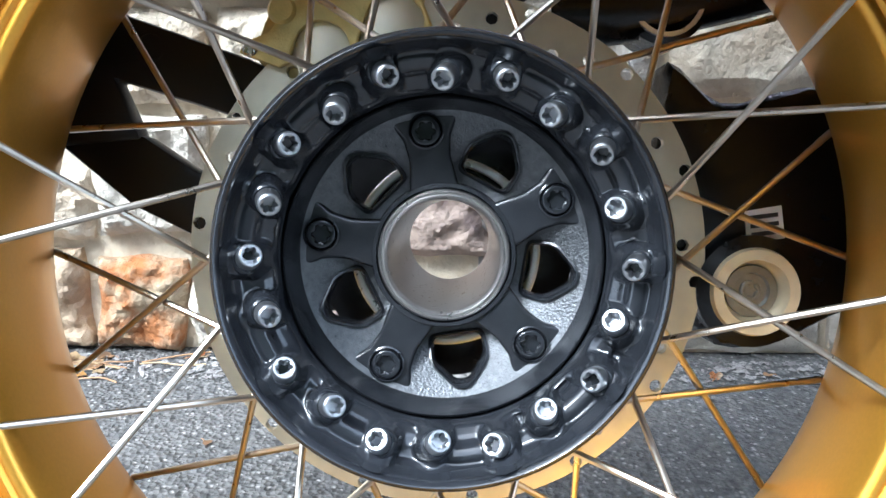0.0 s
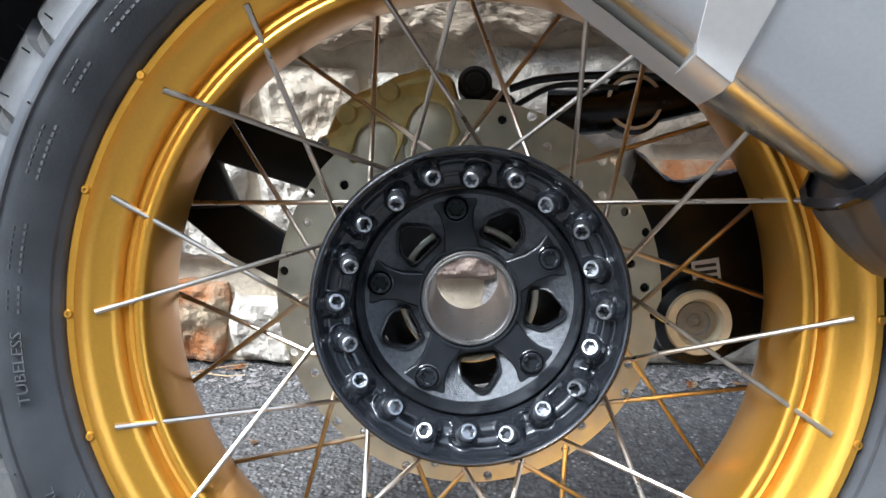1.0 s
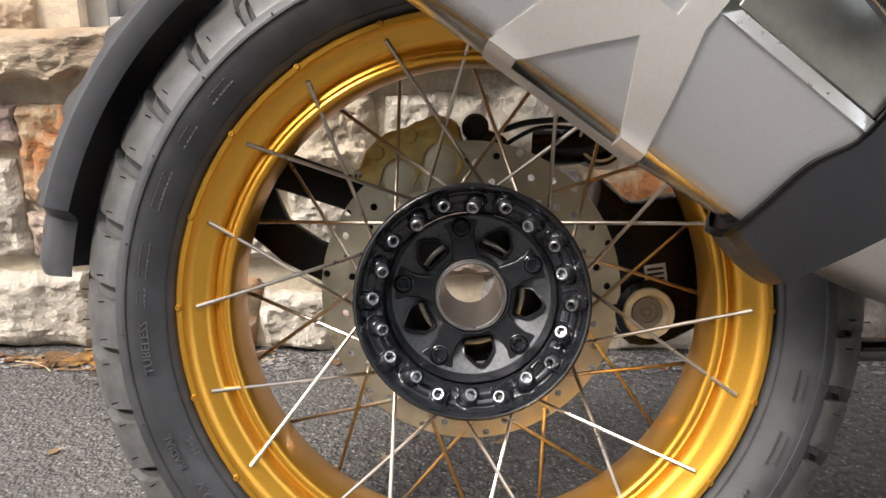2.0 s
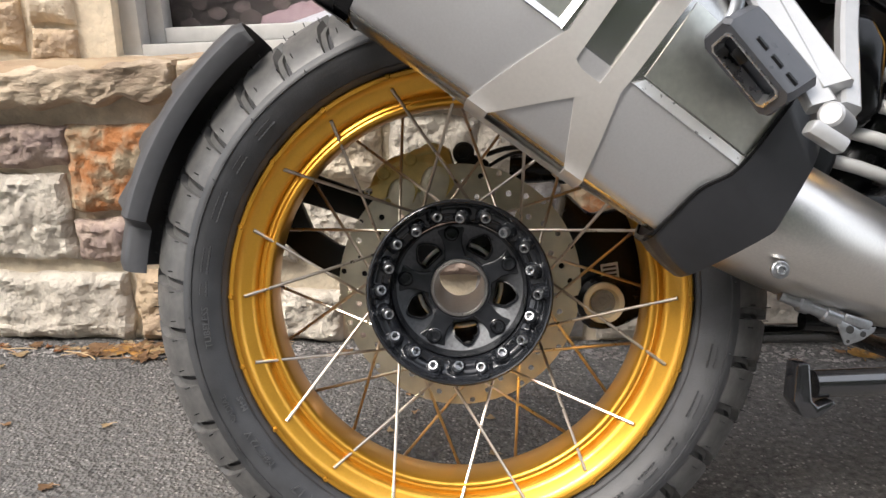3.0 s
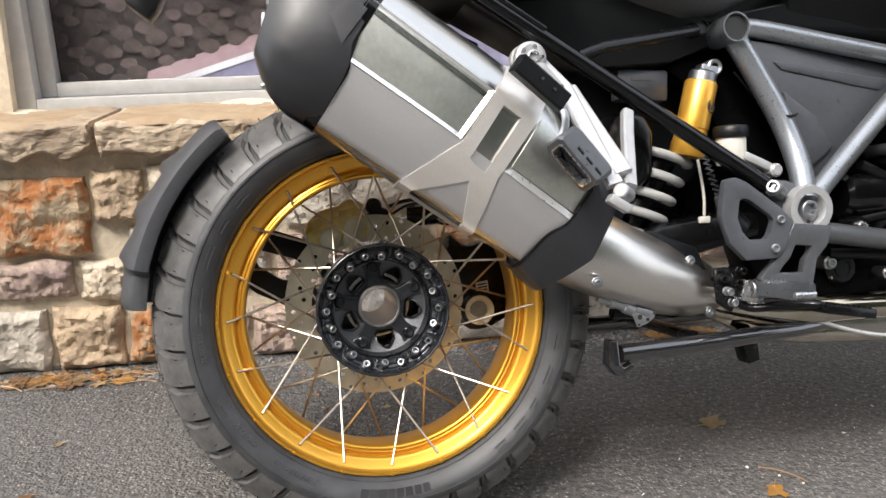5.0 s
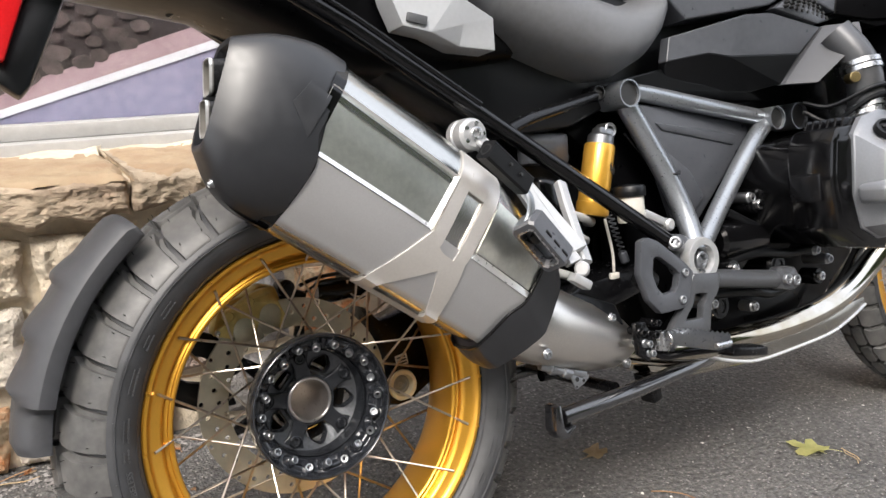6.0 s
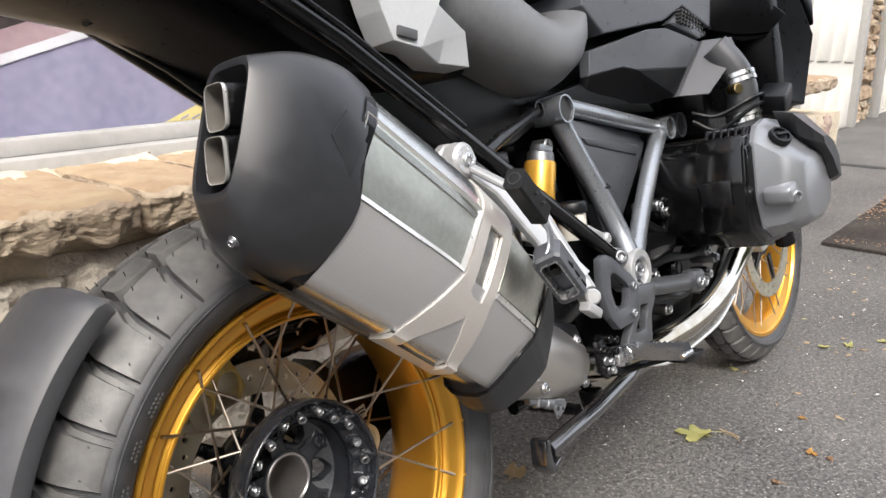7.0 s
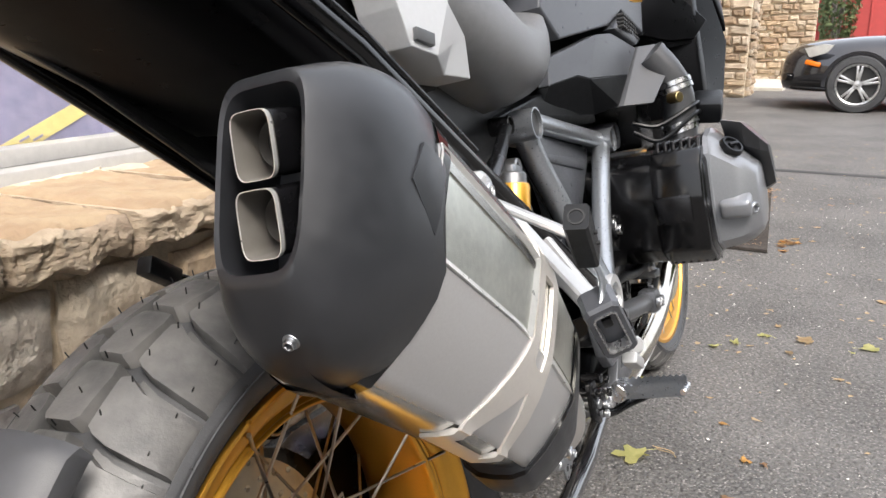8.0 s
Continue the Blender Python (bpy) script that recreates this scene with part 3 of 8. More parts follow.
part("window_frame", frame_ring(0.0, WW, -0.034, WH, 0.042, 0.060, 0.0, 0.16, 0.003), WHITEPAINT, window)
part("sash", frame_ring(0.042, WW - 0.042, 0.026, WH - 0.026, 0.036, 0.034, 0.050, 0.105, 0.004), WHITEPAINT, window)
bm = bmesh.new()
b_box(bm, (WW - 0.17, 0.004, WH - 0.11), pose(WW / 2, 0.085, WH / 2 + 0.004))
pane = part("pane", bm, GLASS, window)
pane.visible_shadow = False
# the room side is closed so that no sky shows through the pane
bm = bmesh.new()
b_box(bm, (WW + 0.4, 0.02, 2.0), pose(WW / 2, 0.42, 0.75))
b_box(bm, (WW + 0.4, 0.30, 0.02), pose(WW / 2, 0.27, 1.62))
b_box(bm, (0.02, 0.30, 2.0), pose(-0.2, 0.27, 0.75))
b_box(bm, (0.02, 0.30, 2.0), pose(WW + 0.2, 0.27, 0.75))
tagged(part("wall_window_recess", bm, P_DARK), "dark recess behind the window", "recess", kind="structure")
bpy.data.objects["wall_window_recess"].matrix_world = WIN

# a large flat picture added behind the pane draws the roadside seen in it
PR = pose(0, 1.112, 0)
poster = thing("poster", PR, "large flat picture of a violet road beside a dark stone bank", "poster")


def flat(name, pts, y, material):
    bm = bmesh.new()
    b_prism(bm, pts, y, y + 0.0015)
    return part(name, bm, material, poster)


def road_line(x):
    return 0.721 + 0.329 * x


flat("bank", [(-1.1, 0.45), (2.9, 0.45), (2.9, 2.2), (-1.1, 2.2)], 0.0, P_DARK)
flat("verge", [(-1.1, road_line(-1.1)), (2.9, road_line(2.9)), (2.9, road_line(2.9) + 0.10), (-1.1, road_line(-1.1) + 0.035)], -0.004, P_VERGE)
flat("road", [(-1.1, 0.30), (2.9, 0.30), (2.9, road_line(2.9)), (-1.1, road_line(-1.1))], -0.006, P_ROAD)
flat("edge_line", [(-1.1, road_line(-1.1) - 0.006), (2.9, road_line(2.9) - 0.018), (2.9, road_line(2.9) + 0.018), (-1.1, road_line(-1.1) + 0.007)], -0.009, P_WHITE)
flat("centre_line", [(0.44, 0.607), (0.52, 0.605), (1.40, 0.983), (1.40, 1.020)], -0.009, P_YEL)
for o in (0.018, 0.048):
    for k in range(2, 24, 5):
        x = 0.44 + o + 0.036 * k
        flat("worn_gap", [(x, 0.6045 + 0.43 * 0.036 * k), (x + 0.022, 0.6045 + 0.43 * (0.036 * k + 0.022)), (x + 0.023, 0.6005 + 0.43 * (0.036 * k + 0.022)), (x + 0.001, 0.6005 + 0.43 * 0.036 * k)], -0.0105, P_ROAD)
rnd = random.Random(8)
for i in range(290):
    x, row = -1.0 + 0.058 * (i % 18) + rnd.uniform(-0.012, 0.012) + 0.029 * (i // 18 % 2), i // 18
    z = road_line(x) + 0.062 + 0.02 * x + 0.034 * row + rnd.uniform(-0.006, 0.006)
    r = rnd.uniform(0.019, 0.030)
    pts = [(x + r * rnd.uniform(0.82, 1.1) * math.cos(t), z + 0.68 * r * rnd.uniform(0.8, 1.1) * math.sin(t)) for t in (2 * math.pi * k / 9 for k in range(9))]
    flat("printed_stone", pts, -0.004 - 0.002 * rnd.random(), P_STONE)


# ---- the motorcycle: x forward, y to its far side, z up, origin on the near rim flange ----
BIKE = pose(0, 0, 0.328, -12.5, 0, 0)
bike = thing("motorcycle", BIKE, "large black and grey touring motorcycle with gold spoked wheels", "motorcycle")
YM = 0.063


def group(name, parent):
    ob = new(name)
    ob.empty_display_size = 0.03
    ob.parent = parent
    return ob


# -- rear wheel --
rear = group("rear_wheel", bike)


def tyre_shape(R, half, rim_r):
    """Half of a tyre's cross-section as (radius, offset), from the bead over the shoulder to the crown."""
    side = [(rim_r + 0.0015, half * 0.60), (rim_r + 0.0030, half * 0.735), (rim_r + 0.0060, half * 0.785), (rim_r + 0.015, half * 0.90), (rim_r + 0.026, half * 0.97), (rim_r + (R - rim_r) * 0.38, half * 1.0)]
    return side + [(crown_r(R, rim_r, 1.0) - 0.001, half * 0.990), (crown_r(R, rim_r, 0.972), half * 0.960), (crown_r(R, rim_r, 0.955) - 0.003, half * 0.945)] + [(crown_r(R, rim_r, s) - 0.0125, s * half * 0.985) for s in (0.935, 0.85, 0.75, 0.62, 0.48, 0.32, 0.16, 0.0)]


def crown_r(R, rim_r, s):
    """The tread's radius across its width, s from -1 to 1."""
    return R - (R - rim_r) * 0.585 * abs(s) ** 2.4


def tread_block(outline, R, rim_r, half, lift, sg):
    """A tread block from an outline of (angle, s): s runs from -1 (near shoulder) to 1 across the crown."""
    def crown(s, up):
        return crown_r(R, rim_r, s) - 0.0125 + up, s * half * 0.985
    bm = bmesh.new()
    low, mid, top = [], [], []
    pts = [(t, sg * s) for t, s in outline]
    dense = []
    for p, q in zip(pts, pts[1:] + pts[:1]):
        dense += [tuple(np.add(p, (np.subtract(q, p)) * f)) for f in (0, 0.25, 0.5, 0.75)]
    ct, cs = sum(p[0] for p in pts) / len(pts), sum(p[1] for p in pts) / len(pts)
    core = []
    for t, s in dense:
        for ring, k, up in ((low, 1.025, -0.003), (mid, 0.997, lift * 0.84), (top, 0.972, lift), (core, 0.50, lift)):
            r, y = crown(cs + (s - cs) * k, up)
            ang = radians(ct + (t - ct) * k)
            ring.append((r * math.cos(ang), y, r * math.sin(ang)))
    b_loft(bm, [low, mid, top, core])
    bmesh.ops.recalc_face_normals(bm, faces=bm.faces[:])
    me = bpy.data.meshes.new("tread_block")
    bm.to_mesh(me)
    bm.free()
    me.materials.append(TREAD)
    me.shade_smooth()
    me.set_sharp_from_angle(angle=radians(40))
    return me


def build_tyre(parent, R, half, ym, rim_r, pitches):
    h = tyre_shape(R, half, rim_r)
    prof = [(r, ym - o) for r, o in h] + [(r, ym + o) for r, o in h[-2::-1]]
    bm = bmesh.new()
    b_rev(bm, prof, 120, None, True)
    # moulded rings on the near sidewall
    for rr, o in ((rim_r + 0.0085, 0.815), (rim_r + (R - rim_r) * 0.36, 0.998)):
        b_rev(bm, [(rr - 0.0010, ym - half * o + 0.001), (rr, ym - half * o - 0.0010), (rr + 0.0010, ym - half * o + 0.001)], 120)
    part("tyre", bm, RUBBER, parent, sharp=42)
    step = 360 / pitches
    w = step / 2
    # shoulder blocks swept like arrowheads either side of a staggered row of broad middle blocks
    out = [(-w + 2.65, 0.958), (w + 0.35, 0.958), (w + 0.15, 0.80), (w - 0.35, 0.62), (w - 1.15, 0.51), (w - 1.95, 0.455), (-w + 0.95, 0.440), (-w + 0.30, 0.49), (-w + 1.90, 0.63), (-w + 2.42, 0.80)]
    # a half-high ledge lies in the groove beside each shoulder block
    ledge_ = [(-w + 1.40, 0.940), (-w + 2.60, 0.940), (-w + 2.40, 0.80), (-w + 1.95, 0.63), (-w + 0.70, 0.51), (-w - 0.30, 0.51), (-w + 0.80, 0.63), (-w + 1.25, 0.80)]
    mid = [(-w - 0.75, 0.365), (-w + 1.2, 0.390), (w - 2.8, 0.370), (w - 1.95, 0.315), (w - 1.95, 0.08), (w - 2.7, 0.040), (-w + 1.0, 0.025), (-w - 0.40, 0.055), (-w - 0.75, 0.10)]
    rows = [(out, -1, 1.0, 0.0125), (ledge_, -1, 1.0, 0.0050), (mid, -1, 1.0, 0.0125), (out, 1, 1.0 + step / 2, 0.0125), (mid, 1, 1.0 + step / 2, 0.0125)]
    for outline, sg, turn, lift in rows:
        me = tread_block(outline, R, rim_r, half, lift, sg)
        for k in range(pitches):
            ob = new("tread_block", me)
            ob.parent = parent
            ob.matrix_local = Matrix.Translation((0, ym, 0)) @ rot_y(k * step + turn)
    return rows, step


def tyre_pins(parent, R, half, ym, rim_r, pitches, spots):
    """Moulding pins that stand on the tread like short bristles."""
    bm = bmesh.new()
    b_cyl(bm, (0, 0, -0.001), (0.0004, 0.0006, 0.0048), 0.00055, 5)
    part_mesh = bpy.data.meshes.new("rubber_pin")
    bm.to_mesh(part_mesh)
    bm.free()
    part_mesh.materials.append(BLACKP)
    step = 360 / pitches
    rnd = random.Random(5)
    for k in range(pitches):
        for da, s in spots:
            a, s = radians(k * step + da + rnd.uniform(-0.5, 0.5)), s + rnd.uniform(-0.02, 0.02)
            r = crown_r(R, rim_r, s)
            slope = (crown_r(R, rim_r, s - 0.02) - crown_r(R, rim_r, s + 0.02)) / (0.04 * half)
            nrm = Vector((math.cos(a), slope, math.sin(a))).normalized()
            ob = new("rubber_pin", part_mesh)
            ob.parent = parent
            ob.matrix_local = Matrix.Translation((r * math.cos(a), ym + s * half * 0.985, r * math.sin(a))) @ nrm.to_track_quat("Z", "Y").to_matrix().to_4x4()


build_tyre(rear, 0.318, 0.086, YM, 0.226, 36)
tyre_pins(rear, 0.318, 0.086, YM, 0.226, 36, ((-1.2, -0.86), (4.6, -0.84), (-2.4, -0.52), (2.4, -0.50), (0.5, -0.26), (4.5, -0.2), (3.0, 0.10), (4.0, 0.30)))

# rim with an outer lip, a trough for the spokes, a ridge and a wide drop centre
rim_prof = [(0.2290, 0.006), (0.2288, -0.0015), (0.2270, -0.0040), (0.2235, -0.0035), (0.2215, 0.000), (0.2170, 0.0045), (0.2090, 0.0060), (0.2050, 0.0090), (0.2030, 0.0140),
            (0.2000, 0.0125), (0.1985, 0.0118), (0.1970, 0.0135), (0.1950, 0.0120), (0.1925, 0.0125), (0.1905, 0.0160), (0.1900, 0.0240), (0.1900, 0.0400), (0.1935, 0.0650), (0.1975, 0.0860), (0.2020, 0.1000), (0.2085, 0.1110),
            (0.2150, 0.1180), (0.2230, 0.1250), (0.2290, 0.1305), (0.2330, 0.1240), (0.2250, 0.1190), (0.2160, 0.1080), (0.2060, 0.0860), (0.2000, 0.0400), (0.2110, 0.0180), (0.2250, 0.0080)]
bm = bmesh.new()
b_rev(bm, rim_prof, 128, None, True)
rim = part("rim", bm, GOLD, rear, "gold anodised aluminium rim", sharp=50)
for k in range(20):
    bm = bmesh.new()
    a = radians(18 * k)
    c = Vector((0.2262 * math.cos(a), -0.0035, 0.2262 * math.sin(a)))
    b_rev(bm, [(0.0008, -0.0016), (0.0020, -0.0016), (0.0028, -0.0004), (0.0030, 0.002)], 12, Matrix.Translation(c))
    part("spoke_nipple", bm, GOLD, rear)


def spoke(k, near):
    sgn = (1 if k % 2 else -1) * (1 if near else -1)
    a0 = radians(18 * k)
    a1 = a0 + radians(33.5 * sgn)
    r0, r1 = (0.2145, 0.082) if near else (0.2060, 0.082)
    # the spokes cross over: those of the near flange reach deeper into the hub
    y0, y1 = (0.0030, 0.078) if near else (0.1080, 0.050)
    p0, p1 = Vector((r0 * math.cos(a0), y0, r0 * math.sin(a0))), Vector((r1 * math.cos(a1), y1 + 0.003 * sgn, r1 * math.sin(a1)))
    bm = bmesh.new()
    d = (p1 - p0).normalized()
    b_tube(bm, [p0, p0 + d * 0.012, p0 + d * 0.014, p1], [0.0019, 0.0019, 0.00165, 0.00165], 8)
    part("spoke", bm, SPOKE, rear)


for k in range(20):
    spoke(k, True)
    spoke(k, False)

# hub: a dished flange, a five-armed star and the open axle tube
HK = 1.025
before_hub = set(rear.children)
bm = bmesh.new()
b_rev(bm, [(r * HK, y) for r, y in ((0.0900, 0.052), (0.0930, 0.046), (0.0932, 0.0225), (0.0922, 0.0205), (0.0908, 0.0198), (0.0895, 0.0208), (0.0885, 0.0235), (0.0878, 0.0330), (0.0850, 0.0400), (0.0760, 0.0440), (0.0722, 0.0460),
           (0.0712, 0.0500), (0.0704, 0.0640), (0.0700, 0.0700), (0.0700, 0.0800), (0.0760, 0.0600), (0.0860, 0.0550))], 128, None, True)
hub = part("hub", bm, HUBGLOSS, rear, "black cast hub flange")
BOLTS = [(18 * k, 0.0838) if k % 2 == 0 else (18 * k - 2.0, 0.0795) for k in range(20)]


def flange_y(r, deg):
    """The flange's lumpy casting: a swelling round every bolt, a saddle in each pair and small pockets beside them."""
    y = np.interp(r / HK, [0.0703, 0.0722, 0.0760, 0.0850, 0.0878, 0.0886], [0.0490, 0.0436, 0.0404, 0.0364, 0.0310, 0.0230])
    x, z = r * math.cos(radians(deg)), r * math.sin(radians(deg))
    up = 0.0
    for a, rr in BOLTS:
        if abs((deg - a + 180) % 360 - 180) < 14:
            d = math.hypot(x - rr * math.cos(radians(a)), z - rr * math.sin(radians(a)))
            up = max(up, 0.0062 / (1 + math.exp((d - 0.0082) / 0.0009)))
    for k in range(10):
        mid = (36 * k - 10 - deg + 180) % 360 - 180
        saddle = 0.0034 / (1 + math.exp(min(50, (abs(mid) - 7.0) / 0.7))) / (1 + math.exp((abs(r - 0.0838) - 0.0034) / 0.0005))
        up = max(up, saddle)
        for da, r0, wa, wr in ((0.0, 0.0770, 3.0, 0.0017), (-15.5, 0.0782, 3.4, 0.0025), (17.0, 0.0862, 2.0, 0.0028)):
            u, v = abs(mid + da) / wa, abs(r - r0) / wr
            up -= 0.0032 / (1 + math.exp(min(50, (max(u, v) - 1.0) / 0.10)))
    return y - up - 0.0004


bm = bmesh.new()
NR, NT = 20, 720
rows = []
for i in range(NT):
    deg = 360 * i / NT
    rows.append([bm.verts.new((r * math.cos(radians(deg)), flange_y(r, deg), r * math.sin(radians(deg)))) for r in (HK * (0.0704 + 0.0180 * j / NR) for j in range(NR + 1))])
for i in range(NT):
    u, w = rows[i], rows[(i + 1) % NT]
    for j in range(NR):
        bm.faces.new((u[j], w[j], w[j + 1], u[j + 1]))
part("flange_casting", bm, HUBGLOSS, rear, "", 70)
for k, (deg, rr) in enumerate(BOLTS):
    a = radians(deg)
    out = Vector((math.cos(a), 0, math.sin(a)))
    tang = Vector((-math.sin(a), 0, math.cos(a)))
    c = out * rr + Vector((0, 0.0352, 0))
    # a collar of casting carries each bolt
    bm = bmesh.new()
    ax = (Vector((0, -1, 0)) + 0.52 * out * -1 + 0.30 * tang * (1 if k % 2 else -1)).normalized()
    q = ax.to_track_quat("Z", "Y").to_matrix()
    rings = []
    for h, r in ((-0.008, 0.0090), (-0.001, 0.0080), (0.0030, 0.0070), (0.0038, 0.0062), (0.0032, 0.0054)):
        rings.append([c + q @ Vector((r * math.cos(t), r * math.sin(t), h)) for t in (2 * math.pi * j / 18 for j in range(18))])
    b_loft(bm, rings)
    part("boss", bm, HUBGLOSS, rear)
    bm = bmesh.new()
    b_torx(bm, c + ax * 0.0028, ax, 0.0053, 0.0072)
    part("spoke_bolt", bm, BOLT, rear)
# carrier: a flat plate with five rounded windows, a sloping bowl round it and five raised arms
A0 = 98.6
WIDE = Matrix.Diagonal((1.035, 1, 1.035, 1))
bm = bmesh.new()
b_rev(bm, [(0.0676, 0.0800), (0.0682, 0.0730), (0.0690, 0.0700), (0.0697, 0.0560), (0.0704, 0.0490), (0.0715, 0.0500), (0.0712, 0.0700), (0.0700, 0.0880)], 120, None, True)
part("hub_bowl", bm, HUBBLACK, rear, "black hub bowl wall").matrix_local = WIDE


def window_outline(k, n=7):
    """A rounded triangle that points outward."""
    mid = radians(A0 + 36 + 72 * k)
    corners = [(0.0405, -0.0118), (0.0405, 0.0118), (0.0520, 0.0125), (0.0625, 0.0030), (0.0625, -0.0030), (0.0520, -0.0125)]
    pts = []
    for i, c in enumerate(corners):
        p, q = Vector(corners[i - 1]).to_3d(), Vector(corners[(i + 1) % 6]).to_3d()
        c = Vector(c).to_3d()
        d = 0.0036
        a_, b_ = c + (p - c).normalized() * min(d, (p - c).length * 0.45), c + (q - c).normalized() * min(d, (q - c).length * 0.45)
        for j in range(n):
            t = j / (n - 1)
            pts.append((1 - t) ** 2 * a_ + 2 * t * (1 - t) * c + t * t * b_)
    return [(p.x * math.cos(mid) - p.y * math.sin(mid), p.x * math.sin(mid) + p.y * math.cos(mid)) for p in pts]


bm = bmesh.new()


def loop_edges(pts, y):
    vs = [bm.verts.new((x, y, z)) for x, z in pts]
    return [bm.edges.new((u, w)) for u, w in zip(vs, vs[1:] + vs[:1])]


edges = loop_edges([(0.0690 * math.cos(2 * math.pi * k / 120), 0.0690 * math.sin(2 * math.pi * k / 120)) for k in range(120)], 0.0815)
edges += loop_edges([(0.0300 * math.cos(2 * math.pi * k / 60), 0.0300 * math.sin(2 * math.pi * k / 60)) for k in range(60)], 0.0815)
for k in range(5):
    edges += loop_edges(window_outline(k), 0.0815)
bmesh.ops.triangle_fill(bm, edges=edges, use_beauty=True)
for v in bm.verts:
    # the plate is dished: it comes forward towards its rim
    v.co.y = 0.0865 - 0.50 * max(0.0, math.hypot(v.co.x, v.co.z) - 0.040)
r = bmesh.ops.extrude_face_region(bm, geom=bm.faces[:])
bmesh.ops.translate(bm, vec=(0, 0.009, 0), verts=[g for g in r["geom"] if isinstance(g, bmesh.types.BMVert)])
part("hub_star", bm, HUBWORN, rear, "dark grey rough-coated hub carrier", sharp=25).matrix_local = WIDE
for k in range(5):
    # a raised lip runs round each window
    bm = bmesh.new()
    o = window_outline(k)
    c = Vector((sum(p[0] for p in o), 0, sum(p[1] for p in o))) / len(o)
    def ring(q, up):
        pts = [c + (Vector((x, 0, z)) - c) * q for x, z in o]
        return [Vector((p.x, 0.0865 - 0.50 * max(0.0, math.hypot(p.x, p.z) - 0.040) + up, p.z)) for p in pts]
    b_loft(bm, [ring(1.20, 0.001), ring(1.17, -0.0022), ring(1.08, -0.0026), ring(1.00, -0.0010), ring(0.97, 0.0080)], cap=False)
    part("window_lip", bm, HUBBLACK, rear).matrix_local = WIDE
    bm = bmesh.new()
    b_prism(bm, [(0.0305, -0.0120), (0.0460, -0.0098), (0.0560, -0.0112), (0.0640, -0.0160), (0.0672, -0.0190), (0.0690, 0.0), (0.0672, 0.0190), (0.0640, 0.0160), (0.0560, 0.0112), (0.0460, 0.0098), (0.0305, 0.0120)], 0.0735, 0.0850, 0.0030, rot_y(A0 + 72 * k), 3)
    part("arm", bm, HUBBLACK, rear).matrix_local = WIDE
for k in range(5):
    a = radians(A0 + 72 * k)
    c = Vector((0.0590 * math.cos(a), 0.0728, 0.0590 * math.sin(a)))
    bm = bmesh.new()
    b_rev(bm, [(0.0001, 0.004), (0.0082, 0.004), (0.0088, 0.001), (0.0088, -0.0012), (0.0080, -0.0016), (0.0074, -0.0002), (0.0070, -0.0016)], 28, Matrix.Translation(c))
    b_torx(bm, c + Vector((0, 0.001, 0)), (0, -1, 0), 0.0070, 0.0032)
    part("carrier_screw", bm, HUBGLOSS, rear, "black countersunk star screw")
bm = bmesh.new()
b_rev(bm, [(0.0264, 0.225), (0.0266, 0.0740), (0.0274, 0.0716), (0.0284, 0.0708), (0.0288, 0.0720), (0.0296, 0.0720), (0.0301, 0.0710), (0.0310, 0.0716), (0.0316, 0.0744), (0.0316, 0.225)], 64, None, True)
part("axle_tube", bm, LIPSTEEL, rear, "bright hollow axle tube")
bm = bmesh.new()
b_rev(bm, [(0.0350, 0.0760), (0.0340, 0.0722), (0.0322, 0.0720), (0.0319, 0.090), (0.0350, 0.090)], 64, None, True)
part("axle_collar", bm, HUBBLACK, rear)
bm = bmesh.new()
b_rev(bm, [(0.0318, 0.108), (0.066, 0.110), (0.067, 0.116), (0.050, 0.150), (0.0318, 0.152)], 48, None, True)
part("hub_core", bm, BLACKM, rear)
bm = bmesh.new()
b_rev(bm, [(0.0440, 0.108), (0.0440, 0.1035), (0.0450, 0.1030), (0.0475, 0.1030), (0.0485, 0.1035), (0.0485, 0.108)], 64)
part("bearing_ring", bm, BRIGHTMETAL, rear, "bright ring behind the hub windows")

for ob in set(rear.children) - before_hub:
    ob.matrix_local = Matrix.Translation((0, 0, 0.0018)) @ ob.matrix_local

